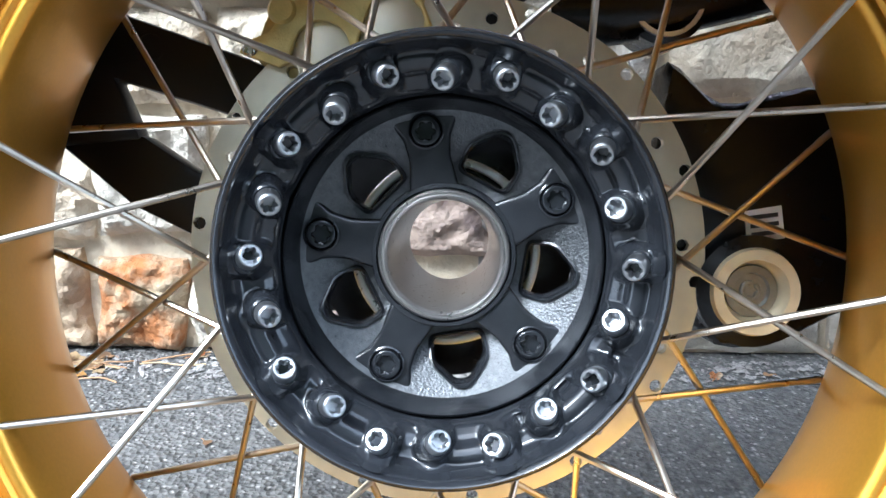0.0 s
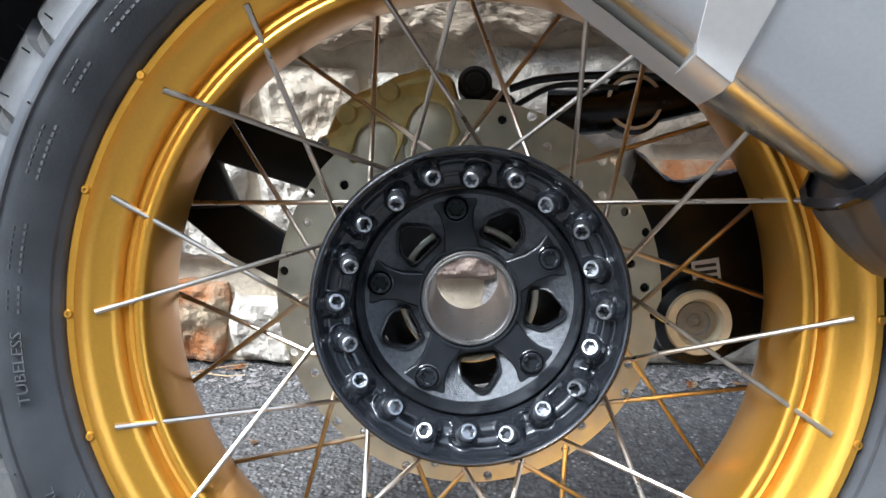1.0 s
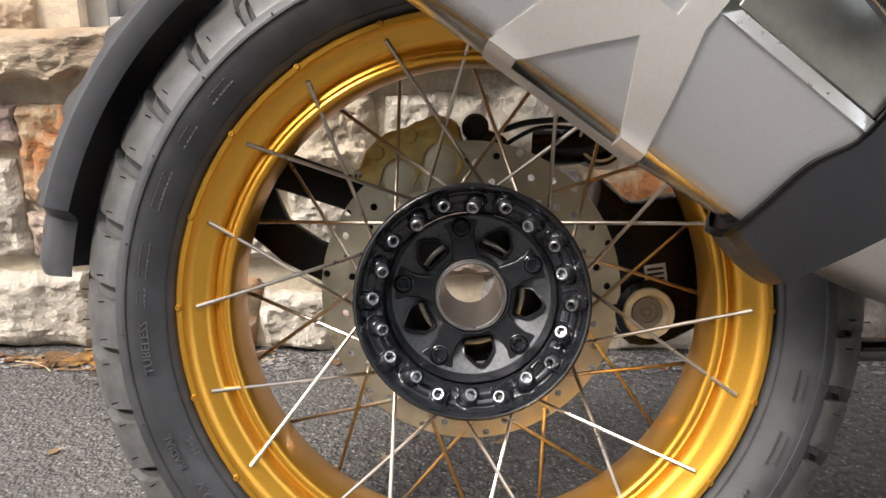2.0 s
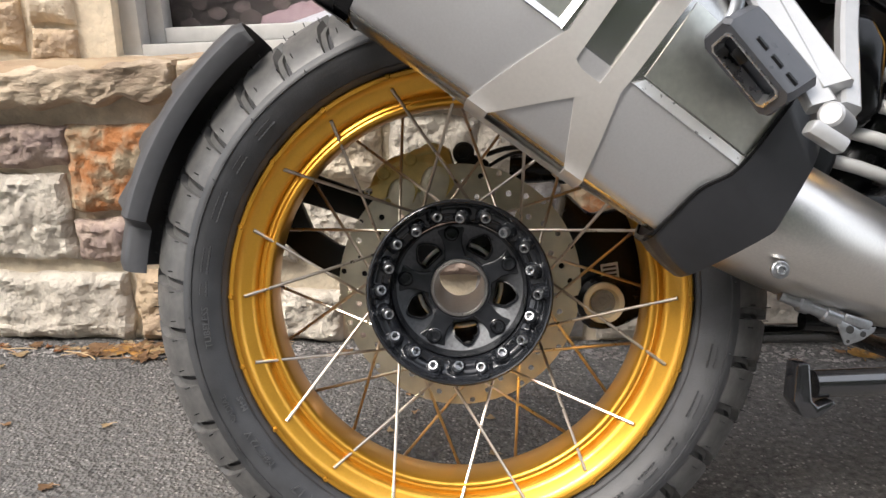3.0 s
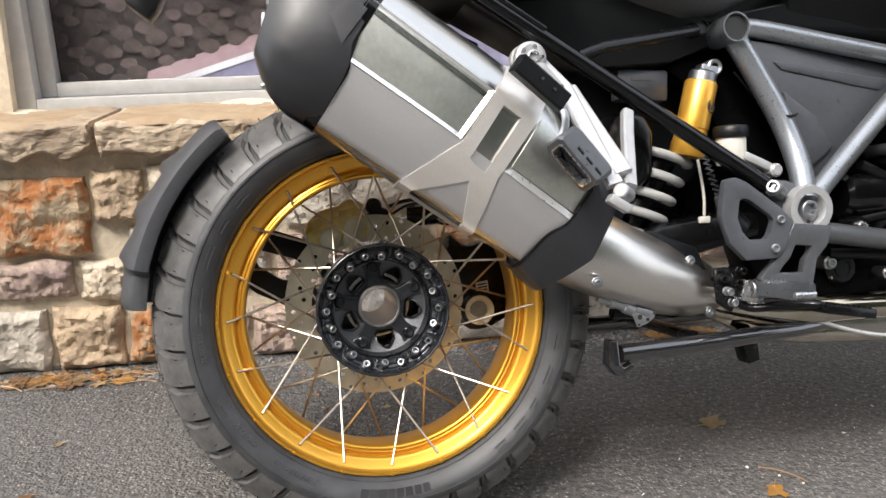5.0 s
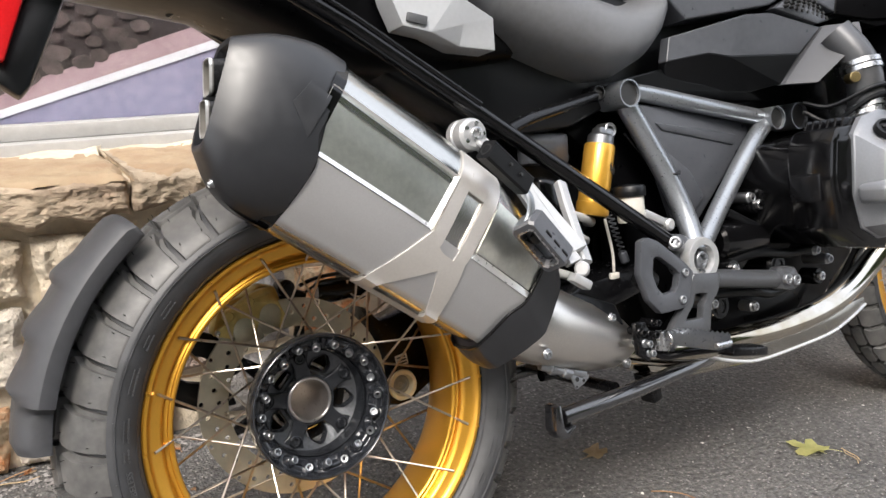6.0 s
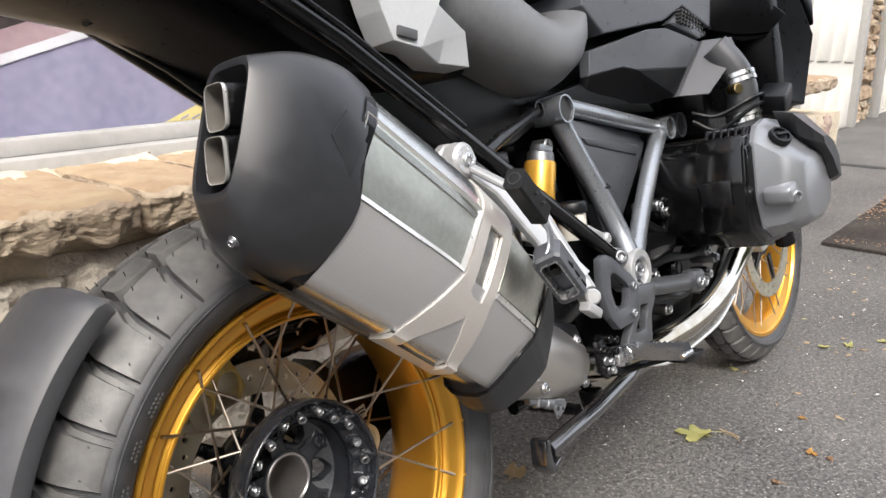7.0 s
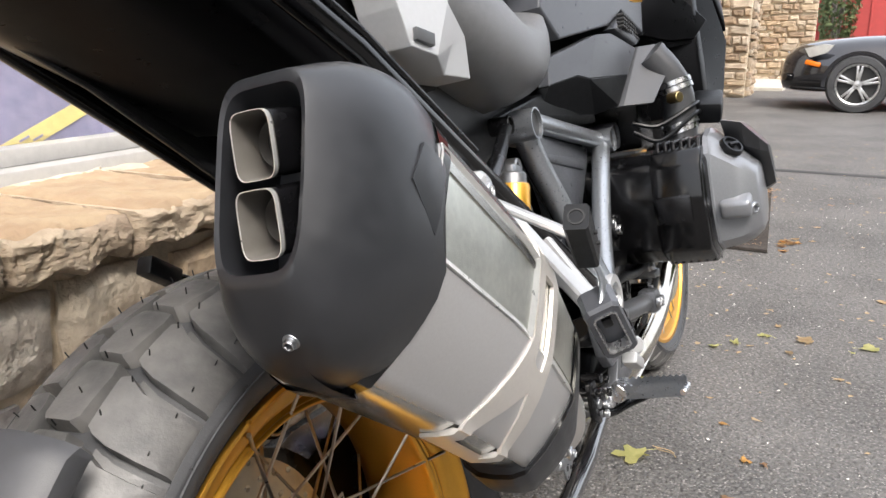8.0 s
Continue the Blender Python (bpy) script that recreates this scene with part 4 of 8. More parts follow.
# brake disc with rows of drilled holes
def drilled_disc(r_in, r_out, y, thick, cells, rows, hole, stagger, twist):
    """A flat ring; in every third cell of each row a round hole."""
    bm = bmesh.new()
    dr, da = (r_out - r_in) / rows, 2 * math.pi / cells
    cache = {}
    def V(r, a):
        key = (round(r, 6), round(a % (2 * math.pi), 6))
        if key not in cache:
            cache[key] = bm.verts.new((r * math.cos(a), y, r * math.sin(a)))
        return cache[key]
    for i in range(rows):
        for k in range(cells):
            r0, r1, a0, a1 = r_in + dr * i, r_in + dr * (i + 1), da * k, da * (k + 1)
            rm, am = (r0 + r1) / 2, (a0 + a1) / 2
            border = [(r0, a0), (rm, a0), (r1, a0), (r1, am), (r1, a1), (rm, a1), (r0, a1), (r0, am)]
            bv = [V(*p) for p in border]
            if (k + twist * i) % stagger:
                bm.faces.new(bv)
            else:
                c = Vector((rm * math.cos(am), y, rm * math.sin(am)))
                u, w = Vector((math.cos(am), 0, math.sin(am))), Vector((-math.sin(am), 0, math.cos(am)))
                # the hole's corners follow the cell's border, inner edge first
                hv = [bm.verts.new(c + hole * (math.cos(t) * u + math.sin(t) * w)) for t in (radians(d) for d in (-135, -90, -45, 0, 45, 90, 135, 180))]
                for q in range(8):
                    bm.faces.new((bv[q], bv[(q + 1) % 8], hv[(q + 1) % 8], hv[q]))
    bmesh.ops.delete(bm, geom=[v for v in bm.verts if not v.link_faces], context="VERTS")
    r = bmesh.ops.extrude_face_region(bm, geom=bm.faces[:])
    bmesh.ops.translate(bm, vec=(0, thick, 0), verts=[g for g in r["geom"] if isinstance(g, bmesh.types.BMVert)])
    return bm


part("brake_disc", drilled_disc(0.098, 0.138, 0.121, 0.005, 84, 5, 0.0035, 6, 2), DISC, rear, "drilled steel brake disc")
for k in range(6):
    bm = bmesh.new()
    b_prism(bm, [(0.055, -0.012), (0.100, -0.006), (0.100, 0.006), (0.055, 0.012)], 0.127, 0.134, 0.002, rot_y(60 * k + 20))
    part("disc_arm", bm, BLACKM, rear)
bm = bmesh.new()
b_rev(bm, [(0.050, 0.126), (0.062, 0.126), (0.062, 0.136), (0.050, 0.136)], 40, None, True)
part("disc_carrier", bm, BLACKM, rear)

# raised size marking and bars of moulded writing on the sidewall
def ring_letters(text, size, r, a_mid, y, material, name):
    bm = letters(text, size, 0.0004)
    for v in bm.verts:
        a = radians(a_mid) - v.co.x / r
        rr = r + v.co.y
        v.co = Vector((rr * math.cos(a), y - v.co.z, rr * math.sin(a)))
    return part(name, bm, material, rear)


for words, size, r, deg, ink in (("170/60 R 17", 0.0150, 0.2440, 237.2, INKG), ("M/C 72 V", 0.0105, 0.2440, 217.0, INKG), ("M+S", 0.0085, 0.2360, 206.0, INKG), ("RADIAL", 0.0085, 0.2490, 205.5, INKG), ("TUBELESS", 0.0095, 0.2465, 186.5, INKG)):
    ring_letters(words, size, r, deg, -0.0205 if r > 0.24 else -0.0165, ink, "size_marking")


def ring_bar(a0, a1, r0, r1, y):
    bm = bmesh.new()
    b_rev(bm, [(r0, y), (r0 + 0.0005, y - 0.0009), (r1 - 0.0005, y - 0.0009), (r1, y)], 10, None, False, a0, a1)
    part("moulded_bar", bm, RUBBER, rear)


for k in range(8):
    ring_bar(259 + 2.9 * k, 261.2 + 2.9 * k, 0.2400, 0.2580, -0.0200)
for a, w in ((176, 4), (168, 7), (155, 8), (146, 5), (136, 6), (306, 5), (315, 6), (324, 4), (333, 7), (345, 6), (12, 7)):
    for i in range(int(w / 0.95)):
        ring_bar(a + 0.95 * i, a + 0.95 * i + 0.62, 0.2436, 0.2460, -0.0202)
        if i < w / 0.95 - 2:
            ring_bar(a + 0.95 * i + 0.5, a + 0.95 * i + 1.1, 0.2490, 0.2508, -0.0226)
for k in range(24):
    bm = bmesh.new()
    a = radians(15 * k + 4)
    p = Vector((0.262 * math.cos(a), -0.022, 0.262 * math.sin(a)))
    b_cyl(bm, p, p + Vector((0.0006, -0.0035, 0.001)), 0.0006, 6)
    part("rubber_hair", bm, RUBBER, rear)
bm = bmesh.new()
b_cyl(bm, (0.083, 0.050, -0.1885), (0.081, 0.050, -0.178), 0.0055, 16, 0.001)
part("rim_valve", bm, LAMPG, rear)

# -- brake caliper, drive housing and arms on the far side --
bm = bmesh.new()
b_prism(bm, [(-0.107, 0.105), (-0.098, 0.130), (-0.080, 0.146), (-0.053, 0.153), (-0.035, 0.164), (-0.012, 0.157), (-0.006, 0.134), (-0.004, 0.104), (-0.040, 0.086), (-0.085, 0.090)], 0.128, 0.160, 0.006)
caliper = part("caliper", bm, CALIPER, bike, "pale gold brake caliper")
def arch(cx, foot, top, half):
    """A round-headed opening, from its right foot over the top to its left foot."""
    lean = Matrix.Rotation(radians(-14), 2)
    pts = [(half, foot - top + half)] + [(half * math.cos(t), half * math.sin(t)) for t in (math.pi * k / 8 for k in range(9))] + [(-half, foot - top + half)]
    return [tuple(Vector((cx, top - half)) + lean @ Vector(p)) for p in pts]


# the near half of the caliper stands before the disc, with two round-headed openings over the pads
right, left = arch(-0.0275, 0.103, 0.1355, 0.0158), arch(-0.0655, 0.096, 0.1215, 0.0150)
bm = bmesh.new()
b_prism(bm, [(-0.0150, 0.137), (-0.0060, 0.114)] + right + left + [(-0.088, 0.097), (-0.109, 0.1045), (-0.106, 0.110), (-0.093, 0.1155), (-0.0895, 0.120), (-0.094, 0.125), (-0.0925, 0.1315), (-0.066, 0.1445), (-0.050, 0.154), (-0.0272, 0.1585), (-0.0225, 0.148)], 0.1140, 0.1195, 0.0012)
face = part("caliper_face", bm, CALIPER, caliper)
bm = bmesh.new()
b_prism(bm, [(-0.0925, 0.132), (-0.066, 0.145), (-0.050, 0.1545), (-0.0272, 0.159), (-0.024, 0.150), (-0.045, 0.146), (-0.064, 0.137), (-0.086, 0.127)], 0.1125, 0.130, 0.003)
part("bridge", bm, CALIPER, caliper)
for x, z, w, h in ((-0.0275, 0.116, 0.034, 0.042), (-0.0640, 0.106, 0.032, 0.036)):
    bm = bmesh.new()
    b_box(bm, (w, 0.0012, h), pose(x, 0.1198, z, 0, -14, 0), 0.0004)
    part("brake_pad", bm, DISC, caliper)
for x, z in ((-0.0560, 0.1420), (-0.0860, 0.1265)):
    bm = bmesh.new()
    b_rev(bm, [(0.0001, -0.002), (0.0060, -0.002), (0.0072, -0.0006), (0.0078, 0.001)], 24, pose(x, 0.1135, z))
    part("plug", bm, CALIPER, caliper)
for x, z in ((-0.066, 0.112), (-0.028, 0.116)):
    bm = bmesh.new()
    b_rev(bm, [(0.0001, -0.003), (0.0135, -0.003), (0.0150, -0.001), (0.0165, -0.001), (0.018, 0.002)], 32, pose(x, 0.127, z))
    part("piston_cap", bm, CALIPER, caliper)
for x, z, r in ((-0.103, 0.1065, 0.0042),):
    bm = bmesh.new()
    b_cyl(bm, (x, 0.1130, z), (x, 0.1180, z), r, 16, 0.001)
    part("caliper_bolt", bm, STEEL, caliper)
bm = bmesh.new()
b_box(bm, (0.036, 0.026, 0.024), pose(0.014, 0.143, 0.137, 0, 24, 0), 0.005)
b_cyl(bm, (0.004, 0.128, 0.151), (0.004, 0.158, 0.151), 0.0125, 28, 0.003)
b_cyl(bm, (0.004, 0.125, 0.151), (0.004, 0.129, 0.151), 0.0070, 20, 0.001)
part("speed_sensor", bm, BLACKP, bike)
bm = bmesh.new()
b_prism(bm, [(0.120, 0.110), (0.150, 0.079), (0.195, 0.092), (0.300, 0.090), (0.420, 0.110), (0.420, 0.020), (0.300, -0.020), (0.225, -0.030), (0.185, -0.052), (0.150, -0.055), (0.125, -0.020), (0.105, 0.030)], 0.130, 0.200, 0.012)
part("drive_housing", bm, BLACKM, bike, "black shaft drive housing")
bm = bmesh.new()
b_rev(bm, [(0.0228, 0.014), (0.0236, 0.0), (0.0226, -0.003), (0.0172, -0.003), (0.0164, 0.000), (0.0160, 0.004), (0.0140, 0.007)], 48, pose(0.1635, 0.117, -0.0196))
part("pivot_ring", bm, mat("pale_gold_metal", (0.70, 0.62, 0.44), 0.45, 0.35, 0.12, 90), bike, "pale gold pivot bearing ring")
bm = bmesh.new()
b_rev(bm, [(0.0142, 0.006), (0.0138, 0.005), (0.0098, 0.005), (0.0092, 0.008), (0.0001, 0.008)], 32, pose(0.1635, 0.117, -0.0196))
b_torx(bm, (0.1635, 0.1265, -0.0196), (0, -1, 0), 0.0056, 0.003)
part("pivot_bolt", bm, mat("bolt_grey_steel", (0.30, 0.30, 0.29), 0.40, 0.9, 0.15, 300), bike)
bm = bmesh.new()
b_rev(bm, [(0.030, 0.03), (0.030, 0.002), (0.0235, 0.0)], 40, pose(0.1635, 0.118, -0.0196))
part("bearing_seat", bm, BLACKM, bike)
# sticker with unreadable print
bm = bmesh.new()
b_prism(bm, [(0.163, 0.0060), (0.183, 0.0085), (0.1805, 0.0262), (0.161, 0.0230)], 0.1285, 0.1297)
st = part("sticker", bm, INKW, bike)
for i in range(3):
    bm = bmesh.new()
    b_prism(bm, [(0.1650 - 0.0006 * i, 0.0090 + 0.0046 * i), (0.1800 - 0.0006 * i, 0.0110 + 0.0046 * i), (0.1797 - 0.0006 * i, 0.0133 + 0.0046 * i), (0.1647 - 0.0006 * i, 0.0113 + 0.0046 * i)], 0.1279, 0.1284)
    part("print_bar", bm, INK, st)
# two black arms that carry the mudguard, and the torque arm with its ring
bm = bmesh.new()
b_prism(bm, [(-0.060, 0.050), (-0.100, 0.101), (-0.110, 0.106), (-0.181, 0.131), (-0.235, 0.160), (-0.270, 0.200), (-0.290, 0.180), (-0.262, 0.100), (-0.218, 0.057), (-0.172, 0.061), (-0.187, 0.095), (-0.119, 0.074), (-0.080, 0.040)], 0.140, 0.158, 0.003)
b_prism(bm, [(-0.220, 0.058), (-0.179, 0.024), (-0.130, 0.000), (-0.080, 0.000), (-0.090, 0.030), (-0.142, 0.044), (-0.1721, 0.064)], 0.1415, 0.1595, 0.003)
b_cyl(bm, (-0.166, 0.1395, 0.112), (-0.166, 0.142, 0.112), 0.0085, 20, 0.001)
part("mudguard_arm", bm, BLACKP, bike)
bm = bmesh.new()
b_tube(bm, spline([(0.060, 0.165, 0.135), (0.100, 0.160, 0.135), (0.170, 0.160, 0.150), (0.300, 0.160, 0.185), (0.450, 0.150, 0.200)], 5), 0.017, 12)
b_rev(bm, [(0.024, 0.03), (0.024, -0.004), (0.019, -0.006), (0.0175, 0.0)], 32, pose(0.122, 0.155, 0.140))
part("torque_arm", bm, BLACKM, bike)
bm = bmesh.new()
b_rev(bm, [(0.0205, 0.0), (0.0205, -0.003), (0.0180, -0.003), (0.0180, 0.0)], 32, pose(0.122, 0.148, 0.140), True)
part("arm_ring", bm, BRIGHTMETAL, bike)
bm = bmesh.new()
b_tube(bm, spline([(0.030, 0.15, 0.150), (0.060, 0.15, 0.158), (0.120, 0.15, 0.160), (0.190, 0.14, 0.152)], 6), 0.0030, 8)
b_tube(bm, spline([(0.030, 0.15, 0.135), (0.065, 0.148, 0.152), (0.110, 0.145, 0.150)], 6), 0.0022, 8)
part("brake_hose", bm, BLACKP, bike)

# -- mudguard behind the tyre: a thick shell with three lugs along its spine --
bm = bmesh.new()
NA = 60
sect = [(-0.010, 0.322), (-0.011, 0.334), (-0.006, 0.341), (0.010, 0.350), (0.024, 0.354), (YM, 0.357), (0.102, 0.354), (0.116, 0.350), (0.132, 0.341), (0.137, 0.334), (0.136, 0.322)]
LUGS = ((138.5, 145.0), (148.5, 156.0), (159.5, 166.0))
rings = []
for i in range(NA + 1):
    a = 128.5 + 47.5 * i / NA
    rise = max([0.0] + [0.0075 * min(1.0, (a - l0) / 4.5, (l1 - a) / 0.9) for l0, l1 in LUGS if l0 < a < l1])
    narrow = 0.020 * min(1.0, max(0.0, (a - 166.5) / 1.2))
    end = -0.004 * max(0.0, 1 - (a - 128.5) / 1.5) - 0.004 * max(0.0, 1 - (176 - a) / 1.5)
    outer = [(YM + (y - YM) * (1 - narrow / 0.075), q + (rise if 0.020 < y < 0.106 else 0) + end) for y, q in sect]
    inner = [(YM + (y - YM) * 0.95 * (1 - narrow / 0.075), q - 0.005) for y, q in sect[::-1]]
    rings.append([(q * math.cos(radians(a)), y, q * math.sin(radians(a))) for y, q in outer + inner])
b_loft(bm, rings)
part("mudguard", bm, MUDGUARD, bike, "matt dark plastic mudguard with three lugs", sharp=40)

# -- exhaust: built along its own axis, a forward and n outward from the axle --
ca, sa = math.cos(radians(35)), math.sin(radians(35))


def MU(a, y, n):
    return Vector((a * ca + n * sa, y, -a * sa + n * ca))


muffler = group("muffler", bike)
SEC = [(-0.092, 0.147), (-0.112, 0.1475), (-0.127, 0.1530), (-0.146, 0.176), (-0.158, 0.196), (-0.166, 0.216), (-0.169, 0.228), (-0.171, 0.260), (-0.171, 0.296), (-0.166, 0.312),
       (-0.155, 0.327), (-0.138, 0.340), (-0.115, 0.347), (-0.088, 0.348), (-0.066, 0.340), (-0.052, 0.322), (-0.046, 0.290), (-0.045, 0.220), (-0.048, 0.180), (-0.060, 0.158), (-0.075, 0.149)]


def taper(a):
    return 0.030 * max(0.0, (a + 0.10) / 0.24) ** 1.2 if a > -0.10 else 0.0


def sec_at(a, grow=0.0):
    """The body's outline at a, shrinking forward."""
    cy, cn = -0.108, 0.245
    k = (1.0 - 0.10 * max(0.0, a / 0.14)) * (1 - 0.07 * max(0.0, (a - 0.02) / 0.08))
    return [MU(a, cy + (y - cy) * k + taper(a) * (1 if y < cy else 0.4) + grow * (y - cy) / 0.06, cn - 0.012 * max(0, a) / 0.14 + (n - cn) * k + grow * (n - cn) / 0.10) for y, n in SEC]


def skin(a, n):
    """The outer face's y at (a, n)."""
    ps = sorted((q, y) for y, q in SEC[2:12])
    y = np.interp(n, [p[0] for p in ps], [p[1] for p in ps])
    cy = -0.108
    k = 1.0 - 0.10 * max(0.0, a / 0.14)
    return cy + (y - cy) * k + taper(a)


def front_seam(n):
    """Where the front cap begins, along the axis, at height n."""
    v = (n - 0.138) / 0.21
    return 0.096 + 0.004 * v + 0.016 / (1 + math.exp(-30 * (v - 0.37)))


def drape(bm, c, lift, thick, nu=10, nv=6, fall=0.0):
    """A thin plate that follows the muffler's skin between four corners (a, n); fall lowers it from its first edge to the opposite one."""
    top, low = [], []
    for i in range(nu + 1):
        u = i / nu
        for j in range(nv + 1):
            v = j / nv
            a = (c[0][0] * (1 - u) + c[1][0] * u) * (1 - v) + (c[3][0] * (1 - u) + c[2][0] * u) * v
            n = (c[0][1] * (1 - u) + c[1][1] * u) * (1 - v) + (c[3][1] * (1 - u) + c[2][1] * u) * v
            a = min(a, front_seam(n) + 0.002)
            y = skin(a, n)
            top.append(bm.verts.new(MU(a, y - lift - thick + fall * v, n)))
            low.append(bm.verts.new(MU(a, y - lift + 0.002, n)))
    w = nv + 1
    for i in range(nu):
        for j in range(nv):
            k = i * w + j
            bm.faces.new((top[k], top[k + 1], top[k + w + 1], top[k + w]))
            bm.faces.new((low[k], low[k + w], low[k + w + 1], low[k + 1]))
    edge = [i * w for i in range(nu + 1)] + [nu * w + j for j in range(1, nv + 1)] + [i * w + nv for i in range(nu - 1, -1, -1)] + [j for j in range(nv - 1, 0, -1)]
    for p, q in zip(edge, edge[1:] + edge[:1]):
        bm.faces.new((top[p], low[p], low[q], top[q]))


bm = bmesh.new()
b_loft(bm, [sec_at(-0.236 + 0.0356 * i) for i in range(11)])
part("silencer_body", bm, MUFPOL, muffler, "brushed steel silencer body", sharp=50)
# satin cover plate over the lower outer side
bm = bmesh.new()
drape(bm, [(-0.2335, 0.153), (0.112, 0.153), (0.116, 0.2262), (-0.2335, 0.2275)], 0.0, 0.0022, 30, 10)
part("cover_plate", bm, MUFSATIN, muffler, "satin grey cover plate", sharp=60)
# bright raised surround of the polished field, and the field itself
Q = [(-0.240, 0.2285), (-0.0650, 0.2270), (-0.0615, 0.2975), (-0.2400, 0.3030)]


def ring_plate(bm, q, ws, lift, thick):
    """A frame round the field q whose walls, ws wide on each side, slope down into it."""
    lo, fr, hi, re = ws
    inner = [(q[0][0] + re, q[0][1] + lo), (q[1][0] - fr, q[1][1] + lo), (q[2][0] - fr, q[2][1] - hi), (q[3][0] + re, q[3][1] - hi)]
    for i in range(4):
        j = (i + 1) % 4
        drape(bm, [q[i], q[j], inner[j], inner[i]], lift, thick, 16, 3, thick - 0.0004)


bm = bmesh.new()
ring_plate(bm, Q, (0.0060, 0.0064, 0.0030, 0.0012), 0.0, 0.0042)
part("field_surround", bm, BRIGHTMETAL, muffler, "bright metal surround")
bm = bmesh.new()
drape(bm, [(-0.2372, 0.2313), (-0.0678, 0.2298), (-0.0655, 0.2940), (-0.2372, 0.3002)], 0.0, 0.0008, 16, 8)
part("polished_field", bm, FIELD, muffler, "dark polished steel field")
bm = bmesh.new()
drape(bm, [(-0.2340, 0.2895), (-0.0690, 0.2845), (-0.0675, 0.2905), (-0.2340, 0.2965)], 0.0006, 0.0016, 20, 2)
part("field_strip", bm, MUFPOL, muffler, "", 20)
# light satin bracket: two legs that part below, two arms either side of a slot above
for name, q in (("bracket_leg", [(-0.096, 0.1487), (-0.0765, 0.1487), (-0.027, 0.1940), (-0.060, 0.2300)]), ("bracket_leg", [(0.0015, 0.1487), (0.0200, 0.1487), (0.000, 0.2150), (-0.027, 0.1940)]),
                ("bracket_web", [(-0.060, 0.2300), (-0.027, 0.1940), (-0.017, 0.2125), (-0.043, 0.2125)]), ("bracket_web", [(-0.027, 0.1940), (0.000, 0.2150), (0.001, 0.2320), (-0.017, 0.2125)]),
                ("bracket_arm", [(-0.060, 0.2300), (-0.043, 0.2125), (-0.043, 0.3380), (-0.060, 0.3380)]), ("bracket_arm", [(-0.017, 0.2125), (0.001, 0.2320), (0.004, 0.3380), (-0.015, 0.3380)]),
                ("bracket_bridge", [(-0.043, 0.2900), (-0.016, 0.2900), (-0.015, 0.3380), (-0.043, 0.3380)])):
    bm = bmesh.new()
    drape(bm, q, 0.0024, 0.0018, 7, 12)
    part(name, bm, MUFBRK, muffler, "pale satin metal clamp bracket")
# the two legs fold round the lower edge and meet in a narrow foot
for a0, a1, sec in ((-0.096, -0.0765, ((-0.1300, 0.1500), (-0.1250, 0.1456), (-0.1100, 0.1438), (-0.1100, 0.1475), (-0.1240, 0.1510))),
                    (0.0015, 0.0200, ((-0.1300, 0.1500), (-0.1250, 0.1456), (-0.1100, 0.1438), (-0.1100, 0.1475), (-0.1240, 0.1510))),
                    (-0.096, 0.0200, ((-0.1150, 0.1458), (-0.1090, 0.1440), (-0.0960, 0.1436), (-0.0960, 0.1466), (-0.1100, 0.1474)))):
    bm = bmesh.new()
    b_loft(bm, [[MU(a, y + taper(a), n) for y, n in sec] for a in (a0 + (a1 - a0) * k / 10 for k in range(11))])
    part("bracket_foot", bm, MUFBRK, muffler, "pale satin metal clamp bracket")
# polished field ahead of the bracket, with its bright lower edge
bm = bmesh.new()
drape(bm, [(0.008, 0.2365), (0.110, 0.2365), (0.116, 0.2950), (0.008, 0.3050)], 0.0, 0.0012, 10, 6)
part("front_field", bm, FIELD, muffler)
bm = bmesh.new()
drape(bm, [(0.003, 0.2262), (0.110, 0.2262), (0.112, 0.2350), (0.010, 0.2350)], 0.0008, 0.0036, 12, 3, 0.0036)
part("front_field_edge", bm, BRIGHTMETAL, muffler)
# matt black tail cap with its recessed twin outlets
def tail_step(v):
    return 0.013 / (1 + math.exp((v - 0.42) * 45))


def cap_ring(u):
    """Outline of the tail cap, u from 0 at the seam to 1 at the outlet face."""
    top = spline([(-0.232, 0, 0.3500), (-0.270, 0, 0.3430), (-0.312, 0, 0.3240), (-0.346, 0, 0.2970)], 10)
    low = spline([(-0.228, 0, 0.1440), (-0.256, 0, 0.1440), (-0.288, 0, 0.1560), (-0.316, 0, 0.1780)], 10)
    i = u * (len(top) - 1)
    k = int(min(i, len(top) - 2))
    t, b = top[k].lerp(top[k + 1], i - k), low[k].lerp(low[k + 1], i - k)
    yo = -0.1745 + 0.026 * u ** 2.4
    yi = -0.0430 - 0.040 * u ** 1.4
    e = 2.6 + 2.6 * u
    out = []
    for j in range(40):
        th = 2 * math.pi * j / 40
        c, s = math.cos(th), math.sin(th)
        yy = (yo + yi) / 2 - (yi - yo) / 2 * math.copysign(abs(c) ** (2 / e), c)
        v = 0.5 + 0.5 * math.copysign(abs(s) ** (2 / e), s)
        # the bottom narrows towards the wheel
        yy += (0.020 * (1 - u) + 0.004) * max(0.0, 1 - v / 0.35) * (1 if yy < (yo + yi) / 2 else -0.4)
        # the seam steps forward on the lower half
        out.append(MU(b.x + (t.x - b.x) * v + tail_step(v) * max(0.0, 1 - u * 3), yy, b.z + (t.z - b.z) * v))
    return out


